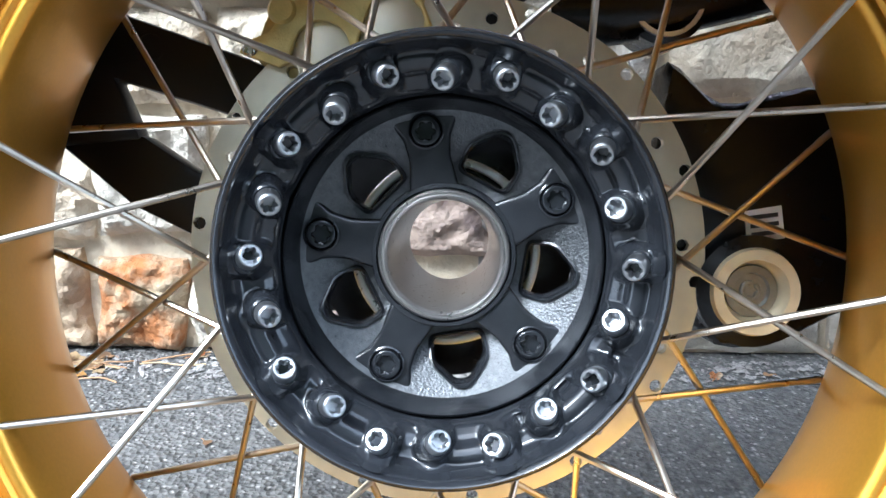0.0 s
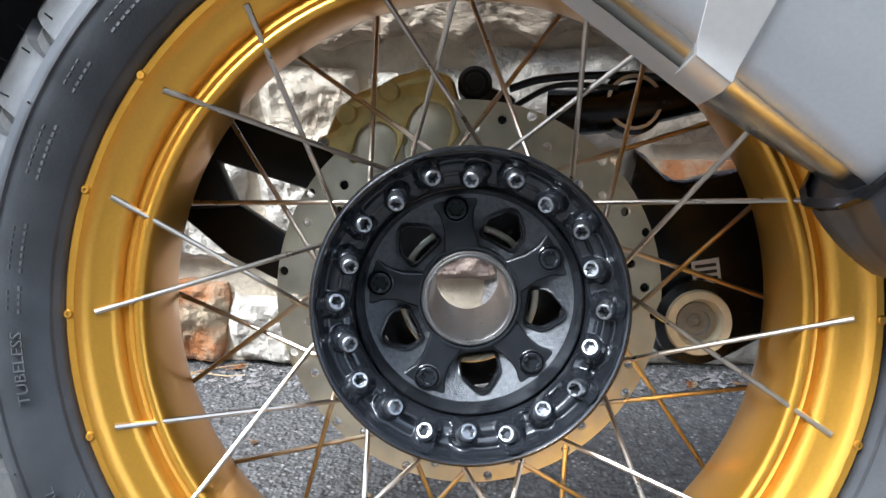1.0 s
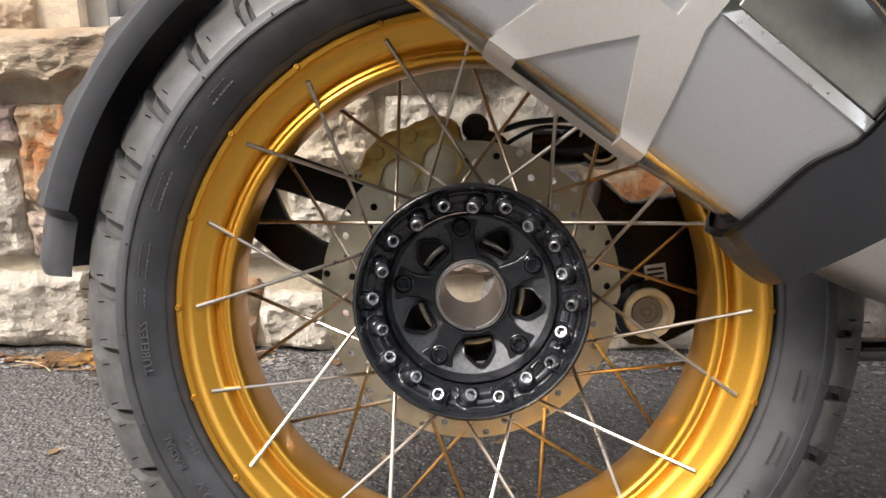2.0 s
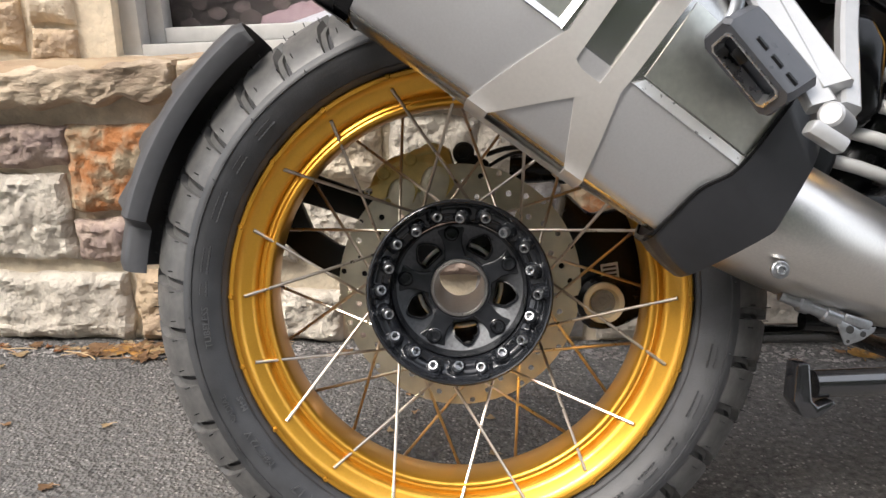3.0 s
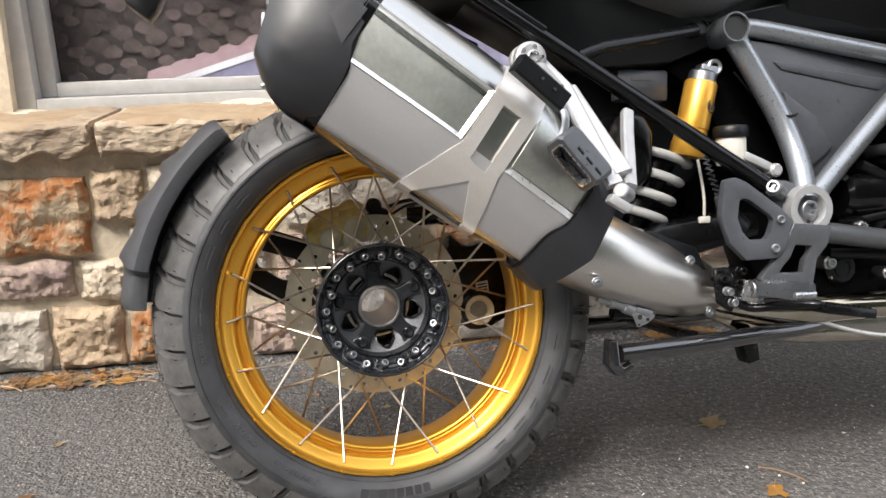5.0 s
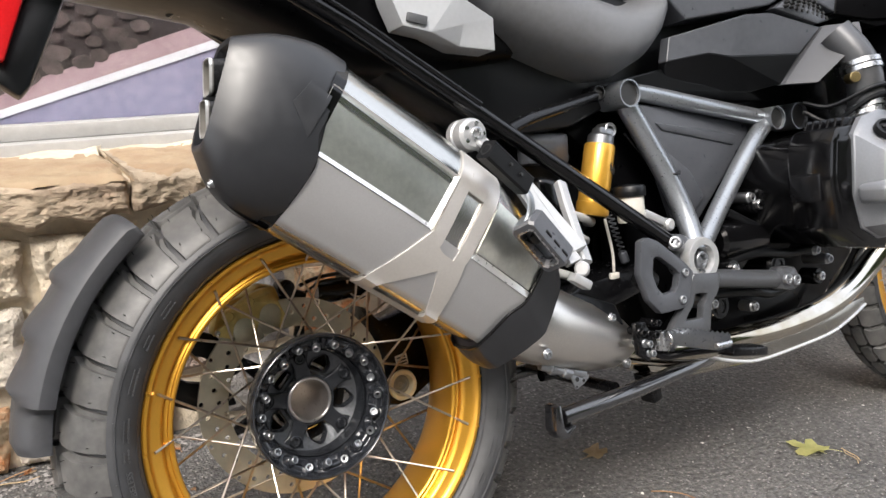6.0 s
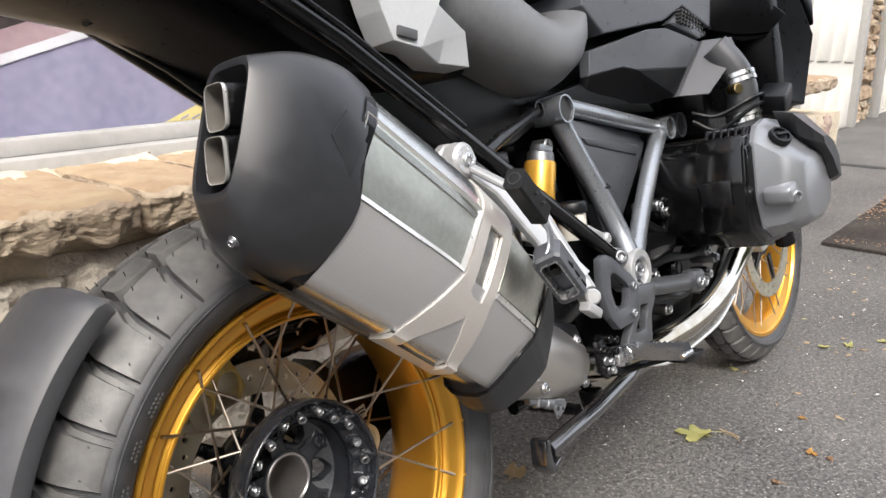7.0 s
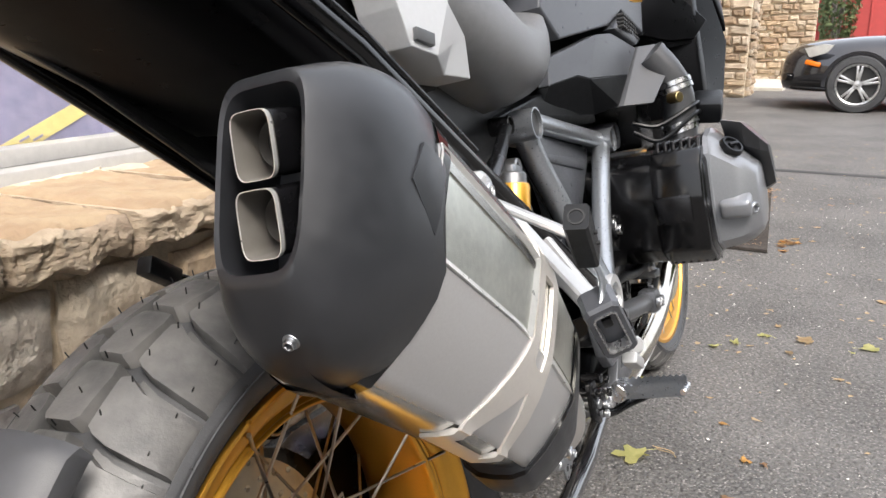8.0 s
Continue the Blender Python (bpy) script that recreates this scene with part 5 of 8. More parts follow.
bm = bmesh.new()
rings = [cap_ring(u / 14) for u in range(15)]
face = rings[-1]
mid = sum(face, Vector()) / len(face)
nrm = MU(1, 0, 0)
lip = [mid + (p - mid) * 0.96 - nrm * 0.002 for p in face]
lip2 = [mid + (p - mid) * 0.87 - nrm * 0.001 for p in face]
deep = [mid + (p - mid) * 0.84 + nrm * 0.050 for p in face]
b_loft(bm, rings + [lip, lip2, deep])
cap = part("tail_cap", bm, CAPBLACK, muffler, "matt black tail cap", sharp=55)
# flat facets pressed into the cap's side
bm = bmesh.new()
f0 = [MU(-0.236, -0.1740, 0.290), MU(-0.262, -0.1738, 0.290), MU(-0.268, -0.1730, 0.262), MU(-0.238, -0.1745, 0.238)]
f1 = [p + Vector((0, 0.010, 0)) for p in f0]
f2 = [MU(-0.236, -0.1764, 0.281), MU(-0.250, -0.1760, 0.281), MU(-0.254, -0.1754, 0.264), MU(-0.238, -0.1766, 0.250)]
b_loft(bm, [f1, f0, f2])
part("cap_facet", bm, CAPBLACK, cap)
bm = bmesh.new()
b_torx(bm, (-0.1468, -0.1226, 0.2950), (-0.91, -0.05, -0.41), 0.0036, 0.0045)
b_rev(bm, [(0.0001, -0.0008), (0.0050, -0.0008), (0.0054, 0.0006)], 20, Matrix.Translation((-0.1468, -0.1226, 0.2950)) @ Vector((0.91, 0.05, 0.41)).to_track_quat('Y', 'Z').to_matrix().to_4x4())
part("cap_screw", bm, BOLT, cap)
for i, zc in enumerate((0.4025, 0.3605)):
    cx = -0.1385 - 0.0085 * i
    def rr(w, h, x, e=5.0):
        return [Vector((x + 0.10 * (h / 2 * math.copysign(abs(math.sin(t)) ** (2 / e), math.sin(t))), -0.1180 + w / 2 * math.copysign(abs(math.cos(t)) ** (2 / e), math.cos(t)), zc + h / 2 * math.copysign(abs(math.sin(t)) ** (2 / e), math.sin(t)) )) for t in (2 * math.pi * j / 32 for j in range(32))]
    bm = bmesh.new()
    b_loft(bm, [rr(0.0270, 0.0372, cx + 0.003), rr(0.0272, 0.0376, cx), rr(0.0264, 0.0368, cx), rr(0.0260, 0.0364, cx + 0.002), rr(0.0246, 0.0340, cx + 0.060)], cap=False)
    tip = part("outlet_tip", bm, TIPSTEEL, muffler, "square brushed steel outlet with bright edge")
    bm = bmesh.new()
    b_loft(bm, [rr(0.0274, 0.0378, cx + 0.0025), rr(0.0276, 0.0380, cx - 0.0006), rr(0.0267, 0.0371, cx - 0.0006), rr(0.0265, 0.0369, cx + 0.0015)], cap=False)
    part("tip_edge", bm, BRIGHTMETAL, tip)
    # the round pipe ends inside the square tip; black discs stand for its shaded depth
    bm = bmesh.new()
    b_loft(bm, [rr(0.0226, 0.0262, cx + 0.056, 2.0), rr(0.0226, 0.0262, cx + 0.019, 2.0), rr(0.0216, 0.0252, cx + 0.0185, 2.0), rr(0.0214, 0.0250, cx + 0.056, 2.0)], cap=False)
    part("inner_pipe", bm, TIPSTEEL, tip)
    bm = bmesh.new()
    b_loft(bm, [rr(0.0215, 0.0251, cx + 0.027, 2.0), rr(0.0215, 0.0251, cx + 0.030, 2.0)])
    b_loft(bm, [rr(0.0252, 0.0348, cx + 0.050), rr(0.0252, 0.0348, cx + 0.056)])
    part("bore", bm, INK, tip)
    bm = bmesh.new()
    b_loft(bm, [rr(0.0268, 0.0370, cx + 0.070), rr(0.0272, 0.0376, cx + 0.005), rr(0.0266, 0.0370, cx + 0.004)], cap=False)
    part("outlet_sleeve", bm, BLACKM, tip)
# black front cap with an S-shaped seam
DENSE = [(p[0] + (q[0] - p[0]) * f / 6, p[1] + (q[1] - p[1]) * f / 6) for p, q in zip(SEC, SEC[1:] + SEC[:1]) for f in range(6)]
bm = bmesh.new()
rings = []
for i in range(11):
    u = max(0.0, (i - 1) / 9)
    ring = []
    for y, n in DENSE:
        v = (n - 0.138) / 0.21
        seam = front_seam(n)
        a = seam + (0.178 - 0.020 * v - 0.040 * max(0.0, 1 - v / 0.45) - seam) * u
        k = (1.0 - 0.10 * max(0.0, a / 0.14)) * ((1.055 if i else 0.97) - 0.12 * u * u)
        cy, cn = -0.108 + taper(a) * 0.9, (0.236 if n > 0.236 else 0.246 - 0.011 * max(0.0, a) / 0.14) - 0.019 * u
        ring.append(MU(a, cy + (y + 0.108) * k, cn + (n - 0.245) * k))
    rings.append(ring)
b_loft(bm, rings)
part("front_cap", bm, CAPBLACK, muffler, "matt black front cap", sharp=50)
# dark seals where the two caps meet the body
bm = bmesh.new()
rings = []
for da, g in ((-0.010, 0.0024), (0.0045, 0.0024), (0.0055, -0.001)):
    ring = []
    for y, n in DENSE:
        a = -0.232 + da + tail_step((n - 0.144) / 0.206)
        ring.append(MU(a, y + g * (y + 0.108) / 0.06, n + g * (n - 0.245) / 0.10))
    rings.append(ring)
b_loft(bm, rings, cap=False)
part("cap_seal", bm, BLACKG, muffler)
bm = bmesh.new()
rings = []
for da, g in ((-0.0032, 1.000), (-0.0028, 1.050), (0.0, 1.050), (0.001, 1.0)):
    ring = []
    for y, n in DENSE:
        a = front_seam(n) + da
        k = (1.0 - 0.10 * max(0.0, a / 0.14)) * g
        ring.append(MU(a, -0.108 + taper(a) * 0.9 + (y + 0.108) * k, 0.236 + (n - 0.245) * k))
    rings.append(ring)
b_loft(bm, rings, cap=False)
part("cap_seal", bm, BLACKG, muffler)
# brushed heat shield over the collector
bm = bmesh.new()
path = [(0.235, -0.055, 0.098), (0.285, -0.055, 0.072), (0.340, -0.045, 0.048), (0.400, -0.028, 0.026), (0.450, -0.008, 0.012), (0.490, 0.008, 0.004)]
hw = [0.060, 0.062, 0.061, 0.058, 0.054, 0.044]
hh = [0.058, 0.056, 0.053, 0.049, 0.043, 0.030]
P = spline(path, 5)
rings = []
for i, p in enumerate(P):
    t = i / (len(P) - 1) * 5
    w, h = np.interp(t, range(6), hw), np.interp(t, range(6), hh)
    d = (P[min(i + 1, len(P) - 1)] - P[max(i - 1, 0)]).normalized()
    up = Vector((0, 1, 0)).cross(d).normalized() * -1
    side = d.cross(up)
    ring = []
    for j in range(28):
        th = 2 * math.pi * j / 28
        crease = 0.004 if 0.9 < th < 1.2 else 0.0
        ring.append(p + up * (h + crease) * math.copysign(abs(math.sin(th)) ** 0.8, math.sin(th)) + side * w * math.cos(th))
    rings.append(ring)
b_loft(bm, rings)
shield = part("heat_shield", bm, BRUSHED, muffler, "brushed titanium heat shield", sharp=60)
for c in ((0.266, -0.1155, 0.038), (0.466, -0.0500, -0.022), (0.425, -0.0700, 0.056)):
    bm = bmesh.new()
    b_rev(bm, [(0.0076, 0.004), (0.0076, 0.001), (0.0066, 0.000), (0.0001, 0.000)], 24, Matrix.Translation(Vector(c)))
    b_torx(bm, Vector(c) + Vector((0, 0.001, 0)), (0, -1, 0), 0.0046, 0.004)
    part("shield_screw", bm, BOLT, shield)
bm = bmesh.new()
b_prism(bm, [(0.335, 0.098), (0.372, 0.100), (0.440, 0.074), (0.455, 0.040), (0.430, 0.040), (0.380, 0.060)], -0.062, -0.050, 0.003)
part("shield_tab", bm, BLACKP, muffler)
# small clamp and triangular bracket under the shield
bm = bmesh.new()
b_tube(bm, [(0.284, -0.070, 0.012), (0.300, -0.070, 0.006), (0.301, -0.070, 0.0056), (0.309, -0.070, 0.003), (0.310, -0.070, 0.0025), (0.322, -0.070, -0.003), (0.323, -0.070, -0.0034), (0.336, -0.070, -0.009), (0.337, -0.070, -0.0094), (0.360, -0.070, -0.016)],
       [0.0050, 0.0055, 0.0085, 0.0085, 0.0062, 0.0062, 0.0080, 0.0080, 0.0045, 0.0040], 16)
b_box(bm, (0.026, 0.014, 0.009), pose(0.350, -0.070, -0.011, 0, 18, 0), 0.002)
clamp = part("pipe_clamp", bm, BOLT, muffler)
bm = bmesh.new()
b_prism(bm, [(0.331, -0.011), (0.338, -0.010), (0.352, -0.018), (0.366, -0.015), (0.364, -0.020), (0.354, -0.027), (0.342, -0.0315), (0.339, -0.0310)], -0.0765, -0.0745, 0.0006)
tab = part("clamp_tab", bm, BOLT, clamp)
# black discs stand for the shade in the tab's holes
for x, z, r in ((0.3415, -0.0280, 0.0016), (0.3430, -0.0175, 0.0036), (0.3545, -0.0215, 0.0026)):
    bm = bmesh.new()
    b_cyl(bm, (x, -0.0769, z), (x, -0.0760, z), r, 14)
    part("hole", bm, INK, tab)
# link pipe and headers
bm = bmesh.new()
b_tube(bm, spline([(0.455, 0.005, -0.005), (0.540, -0.020, -0.024), (0.620, -0.042, -0.028), (0.690, -0.055, -0.026), (0.827, -0.060, -0.025), (0.939, -0.060, -0.013), (1.026, -0.062, 0.014), (1.093, -0.068, 0.056), (1.135, -0.085, 0.100), (1.150, -0.120, 0.160)], 6), 0.0212, 20)
part("header_pipe", bm, CHROME, muffler, "heat-tinted chrome header pipe")
bm = bmesh.new()
b_tube(bm, spline([(0.500, 0.020, -0.020), (0.60, 0.010, -0.062), (0.72, 0.0, -0.072), (0.86, -0.005, -0.072), (0.97, -0.015, -0.045), (1.06, -0.030, 0.010), (1.12, -0.040, 0.080)], 6), 0.0190, 18)
part("header_pipe", bm, CHROME, muffler)
# polished skid plate below the pipes, with a rolled lower edge
SKIDALU = mat("skid_plate_aluminium", (0.40, 0.385, 0.35), 0.24, 1.0, 0.12, 40, rvar=0.08, big=8)
edge = [(0.637, -0.044), (0.700, -0.064), (0.768, -0.076), (0.870, -0.073), (0.976, -0.065), (1.040, -0.048), (1.092, -0.028)]
bm = bmesh.new()
b_prism(bm, edge + [(1.086, -0.014), (1.030, -0.020), (0.960, -0.034), (0.850, -0.045), (0.700, -0.042)], -0.0515, -0.0485, 0.001)
skid = part("skid_plate", bm, SKIDALU, bike, "polished aluminium skid plate")
bm = bmesh.new()
b_tube(bm, spline([(x, -0.0505, z) for x, z in edge], 4), 0.0032, 10)
part("rolled_edge", bm, BRIGHTMETAL, skid)
bm = bmesh.new()
for (x0, z0), (x1, z1) in zip(edge, edge[1:]):
    b_prism(bm, [(x0, z0), (x1, z1), (x1, z1 + 0.003), (x0, z0 + 0.003)], -0.0485, 0.176)
part("plate_floor", bm, SKIDALU, skid)

# -- mount of the silencer and the pillion foot-rest bracket --
bm = bmesh.new()
b_rev(bm, [(0.0001, -0.014), (0.016, -0.014), (0.0205, -0.010), (0.0215, 0.000), (0.0195, 0.002), (0.0195, 0.008), (0.0215, 0.010), (0.0215, 0.020), (0.0001, 0.020)], 36, pose(0.190, -0.090, 0.333))
knob = part("silencer_mount", bm, CASTALU, bike, "round bright alloy silencer mount")
bm = bmesh.new()
b_torx(bm, (0.192, -0.103, 0.333), (0, -1, 0), 0.0085, 0.005)
part("mount_bolt", bm, STEEL, knob)
for k in range(5):
    bm = bmesh.new()
    a = 72 * k
    b_cyl(bm, (0.190 + 0.0135 * math.cos(radians(a)), -0.1046, 0.333 + 0.0135 * math.sin(radians(a))), (0.190 + 0.0135 * math.cos(radians(a)), -0.100, 0.333 + 0.0135 * math.sin(radians(a))), 0.003, 10)
    part("mount_dimple", bm, STEEL, knob)
rest = group("footrest_bracket", bike)


def b_bar(bm, pts, w, t):
    """A straight-sided bar of oblong section with chamfered edges along points."""
    P = [Vector(p) for p in pts]
    rings = []
    for i, p in enumerate(P):
        d = (P[min(i + 1, len(P) - 1)] - P[max(i - 1, 0)]).normalized()
        u = d.cross(Vector((0, 1, 0))).normalized()
        v = d.cross(u)
        c = 0.0025
        rings.append([p + u * a_ + v * b_ for a_, b_ in ((w - c, t), (c - w, t), (-w, t - c), (-w, c - t), (c - w, -t), (w - c, -t), (w, c - t), (w, t - c))])
    b_loft(bm, rings)


for pts, w, t in (([(0.208, -0.082, 0.326), (0.228, -0.114, 0.290), (0.262, -0.188, 0.162)], 0.0105, 0.006),
                  ([(0.240, -0.094, 0.292), (0.274, -0.184, 0.176)], 0.0125, 0.006),
                  ([(0.200, -0.088, 0.330), (0.196, -0.178, 0.282)], 0.0085, 0.004),
                  ([(0.318, -0.106, 0.260), (0.306, -0.130, 0.230), (0.282, -0.186, 0.160)], 0.0078, 0.0065)):
    bm = bmesh.new()
    b_bar(bm, pts, w, t)
    part("strut", bm, CASTALU, rest, "pale cast alloy strut", 20)
bm = bmesh.new()
b_cyl(bm, (0.262, -0.202, 0.156), (0.284, -0.176, 0.150), 0.0095, 16, 0.002)
b_box(bm, (0.030, 0.016, 0.012), pose(0.262, -0.196, 0.140, 0, 32, 0), 0.003)
part("hinge", bm, CASTALU, rest)
bm = bmesh.new()
g0, g1 = Vector((0.1395, -0.2005, 0.3065)), Vector((0.1985, -0.1870, 0.2620))
b_bar(bm, [g0, g1], 0.0120, 0.0105)
blk = part("guard_block", bm, BLACKP, rest, "black plastic guard block", 20)
gd = (g1 - g0).normalized()
bm = bmesh.new()
b_rev(bm, [(0.0075, 0.0004), (0.0075, -0.0008), (0.0060, -0.0008), (0.0050, 0.0030), (0.0001, 0.0030)], 20, Matrix.Translation(g0) @ gd.to_track_quat("Y", "Z").to_matrix().to_4x4())
part("socket", bm, INK, blk)
# two black studs give the block's holes their shade
for q in (0.45, 0.72):
    bm = bmesh.new()
    c = g0.lerp(g1, q)
    b_cyl(bm, c + Vector((0.002, -0.0135, 0.001)), c, 0.0020, 12)
    part("hole", bm, INK, blk)
# folded pillion peg: a chamfered block whose rearward face has a slot with a bright lining
pu, pv = Vector((0.27, -0.90, 0.32)).normalized(), Vector((0.64, -0.02, -0.77)).normalized()
pn = pu.cross(pv).normalized()
pn = pn if pn.x < 0 else -pn
pc = Vector((0.2035, -0.1970, 0.1870))


def peg_ring(w, l, deep, cut_=0.30, dl=0.0):
    """An oblong with cut corners on the peg's face; deep runs into the peg."""
    pts = [(-w, -l + cut_ * w), (-w + cut_ * w, -l), (w - cut_ * w, -l), (w, -l + cut_ * w), (w, l - cut_ * w), (w - cut_ * w, l), (-w + cut_ * w, l), (-w, l - cut_ * w)]
    return [pc + pu * a_ + pv * (b_ + dl) - pn * deep for a_, b_ in pts]


bm = bmesh.new()
b_loft(bm, [peg_ring(0.0130, 0.0300, 0.036, 0.3, 0.006), peg_ring(0.0170, 0.0370, 0.030, 0.3, 0.004), peg_ring(0.0172, 0.0375, 0.004), peg_ring(0.0158, 0.0355, 0.0), peg_ring(0.0112, 0.0285, 0.0), peg_ring(0.0100, 0.0265, 0.012)])
peg2 = part("folded_footrest", bm, GREYP, rest, "dark grey folded pillion foot-rest", 25)
bm = bmesh.new()
b_loft(bm, [peg_ring(0.0110, 0.0282, 0.010), peg_ring(0.0116, 0.0290, -0.0012), peg_ring(0.0102, 0.0272, -0.0014), peg_ring(0.0090, 0.0250, 0.009)], cap=False)
part("slot_lining", bm, STEEL, peg2, "bright metal slot lining", 25)
bm = bmesh.new()
b_loft(bm, [peg_ring(0.0045, 0.0060, 0.011, 0.3, -0.010), peg_ring(0.0045, 0.0060, 0.004, 0.3, -0.010), peg_ring(0.0030, 0.0045, 0.003, 0.3, -0.010)])
part("slot_bolt", bm, BLACKP, peg2)
for q in (-0.012, 0.004, 0.020):
    bm = bmesh.new()
    b_loft(bm, [[pc + pu * 0.0174 + pv * (q + l) - pn * d for l, d in ((0.0, 0.008), (0.011, 0.008), (0.011, 0.012), (0.0, 0.012))], [pc + pu * 0.0190 + pv * (q + l) - pn * d for l, d in ((0.001, 0.009), (0.010, 0.009), (0.010, 0.011), (0.001, 0.011))]])
    part("rubber_rib", bm, BLACKP, peg2)
bm = bmesh.new()
b_tube(bm, spline([(0.194, -0.190, 0.262), (0.198, -0.196, 0.245), (0.196, -0.196, 0.228), (0.186, -0.194, 0.212)], 5), [0.0050] * 15 + [0.0042], 12, True, 0.6)
part("lever", bm, FRAMEG, rest)

# the same bracket's guard block and strut on the far side
bm = bmesh.new()
b_box(bm, (0.054, 0.021, 0.022), pose(0.156, 0.300, 0.300, 0, 30, 8), 0.003)
part("guard_block", bm, BLACKP, rest)
bm = bmesh.new()
b_tube(bm, spline([(0.172, 0.300, 0.290), (0.250, 0.285, 0.255), (0.320, 0.206, 0.270)], 5), 0.007, 10, True, 0.6)
part("strut", bm, BLACKM, rest)

# -- frame --
frame_root = group("frame_set", bike)


def rod(name, pts, r, material, parent, label="", seg=14, flat=1.0, n=0):
    bm = bmesh.new()
    b_tube(bm, spline(pts, n) if n else pts, r, seg, True, flat)
    return part(name, bm, material, parent, label)


rod("seat_rail", [(0.555, -0.080, 0.148), (0.245, -0.079, 0.343), (0.045, -0.079, 0.469), (-0.16, -0.060, 0.590)], 0.0115, BLACKG, frame_root, "gloss black tubular seat rail")
rod("seat_rail", [(0.555, 0.206, 0.148), (0.245, 0.205, 0.343), (-0.10, 0.186, 0.560)], 0.0115, BLACKG, frame_root)
rod("rail_trim", [(0.215, -0.088, 0.372), (0.045, -0.088, 0.480), (-0.12, -0.070, 0.585)], 0.0035, BLACKM, frame_root)
rod("upper_rail", [(0.262, -0.078, 0.338), (0.300, -0.072, 0.352), (0.468, -0.022, 0.388)], 0.0085, BLACKM, frame_root, "", 14)
rod("upper_rail", [(0.262, 0.205, 0.338), (0.468, 0.150, 0.388)], 0.0085, BLACKM, frame_root)
for name, pts, r in (("frame_tube", [(0.528, -0.022, 0.380), (0.560, -0.026, 0.325), (0.594, -0.040, 0.250), (0.606, -0.060, 0.185), (0.600, -0.080, 0.135)], 0.0170),
                     ("frame_tube", [(0.515, -0.014, 0.388), (0.560, -0.020, 0.392), (0.700, -0.030, 0.366), (0.848, -0.036, 0.340)], 0.0140),
                     ("frame_tube", [(0.846, -0.040, 0.334), (0.790, -0.048, 0.295), (0.690, -0.062, 0.205), (0.620, -0.076, 0.143)], 0.0150)):
    rod(name, pts, r, FRAMEG, frame_root, "silver-grey painted frame tube", 18, 1.0, 5)
    far = rod(name, [(x, 2 * YM - y, z) for x, y, z in pts], r, FRAMEG, frame_root, "", 12, 1.0, 4)
for c, r, L in (((0.518, -0.048, 0.388), 0.0215, 0.058), ((0.850, -0.061, 0.338), 0.0205, 0.050), ((0.930, -0.048, 0.341), 0.0240, 0.05), ((0.474, -0.028, 0.392), 0.0120, 0.04)):
    bm = bmesh.new()
    b_pipe(bm, Vector(c) + Vector((0, L, 0)), c, r, r - 0.0022, 28)
    end = part("tube_end", bm, FRAMEG if r > 0.0185 or c[0] > 0.83 else BLACKM, frame_root)
    bm = bmesh.new()
    b_cyl(bm, Vector(c) + Vector((0, 0.0075, 0)), Vector(c) + Vector((0, 0.0050, 0)), r - 0.0018, 24)
    part("tube_plug", bm, INK, end, "black plug set inside the tube end")
# cross bar of the frame to the foot-rest, with its two bolts
rod("lower_tube", [(0.600, -0.080, 0.092), (0.680, -0.086, 0.080), (0.795, -0.094, 0.064)], 0.0150, HANGER, frame_root, "", 16)
bm = bmesh.new()
b_prism(bm, [(0.765, 0.088), (0.800, 0.086), (0.812, 0.064), (0.800, 0.046), (0.765, 0.050)], -0.112, -0.082, 0.006)
part("tube_lug", bm, HANGER, frame_root)
for x, z in ((0.772, 0.068), (0.794, 0.064)):
    bm = bmesh.new()
    b_torx(bm, (x, -0.112, z), (0, -1, 0), 0.0095, 0.006)
    part("lug_bolt", bm, BOLT, frame_root)
# pivot: broad pale ring with a large screw
bm = bmesh.new()
b_rev(bm, [(0.0340, 0.030), (0.0355, -0.006), (0.0335, -0.011), (0.0230, -0.011), (0.0205, -0.006), (0.0200, 0.002), (0.0001, 0.002)], 48, pose(0.600, -0.084, 0.122))
part("pivot_cover", bm, CASTALU, frame_root, "pale alloy swingarm pivot ring")
bm = bmesh.new()
b_torx(bm, (0.600, -0.083, 0.122), (0, -1, 0), 0.0135, 0.010)
part("pivot_screw", bm, BOLT, frame_root)
bm = bmesh.new()
b_cyl(bm, (0.541, -0.092, 0.155), (0.560, -0.078, 0.146), 0.0125, 18, 0.002)
b_prism(bm, [(0.545, 0.165), (0.575, 0.165), (0.620, 0.145), (0.625, 0.100), (0.600, 0.088), (0.570, 0.100), (0.552, 0.130)], -0.078, -0.050, 0.006)
part("pivot_lug", bm, HANGER, frame_root)
bm = bmesh.new()
b_torx(bm, (0.541, -0.092, 0.155), (-0.55, -0.8, 0.2), 0.0095, 0.005)
part("lug_bolt", bm, BOLT, frame_root)
# heel plate with its rounded window, and the foot-rest hanger
def ring_prism(bm, outer, k, y0, y1):
    c = Vector((sum(p[0] for p in outer) / len(outer), 0, sum(p[1] for p in outer) / len(outer)))
    o = [Vector((x, 0, z)) for x, z in outer]
    i = [c + (p - c) * k for p in o]
    prof = lambda y, ps: [bm.verts.new((p.x, y, p.z)) for p in ps]
    A, B, C_, D = prof(y0, o), prof(y0, i), prof(y1, o), prof(y1, i)
    n = len(o)
    for a in range(n):
        b = (a + 1) % n
        bm.faces.new((A[a], A[b], B[b], B[a]))
        bm.faces.new((C_[a], D[a], D[b], C_[b]))
        bm.faces.new((A[a], C_[a], C_[b], A[b]))
        bm.faces.new((B[a], B[b], D[b], D[a]))


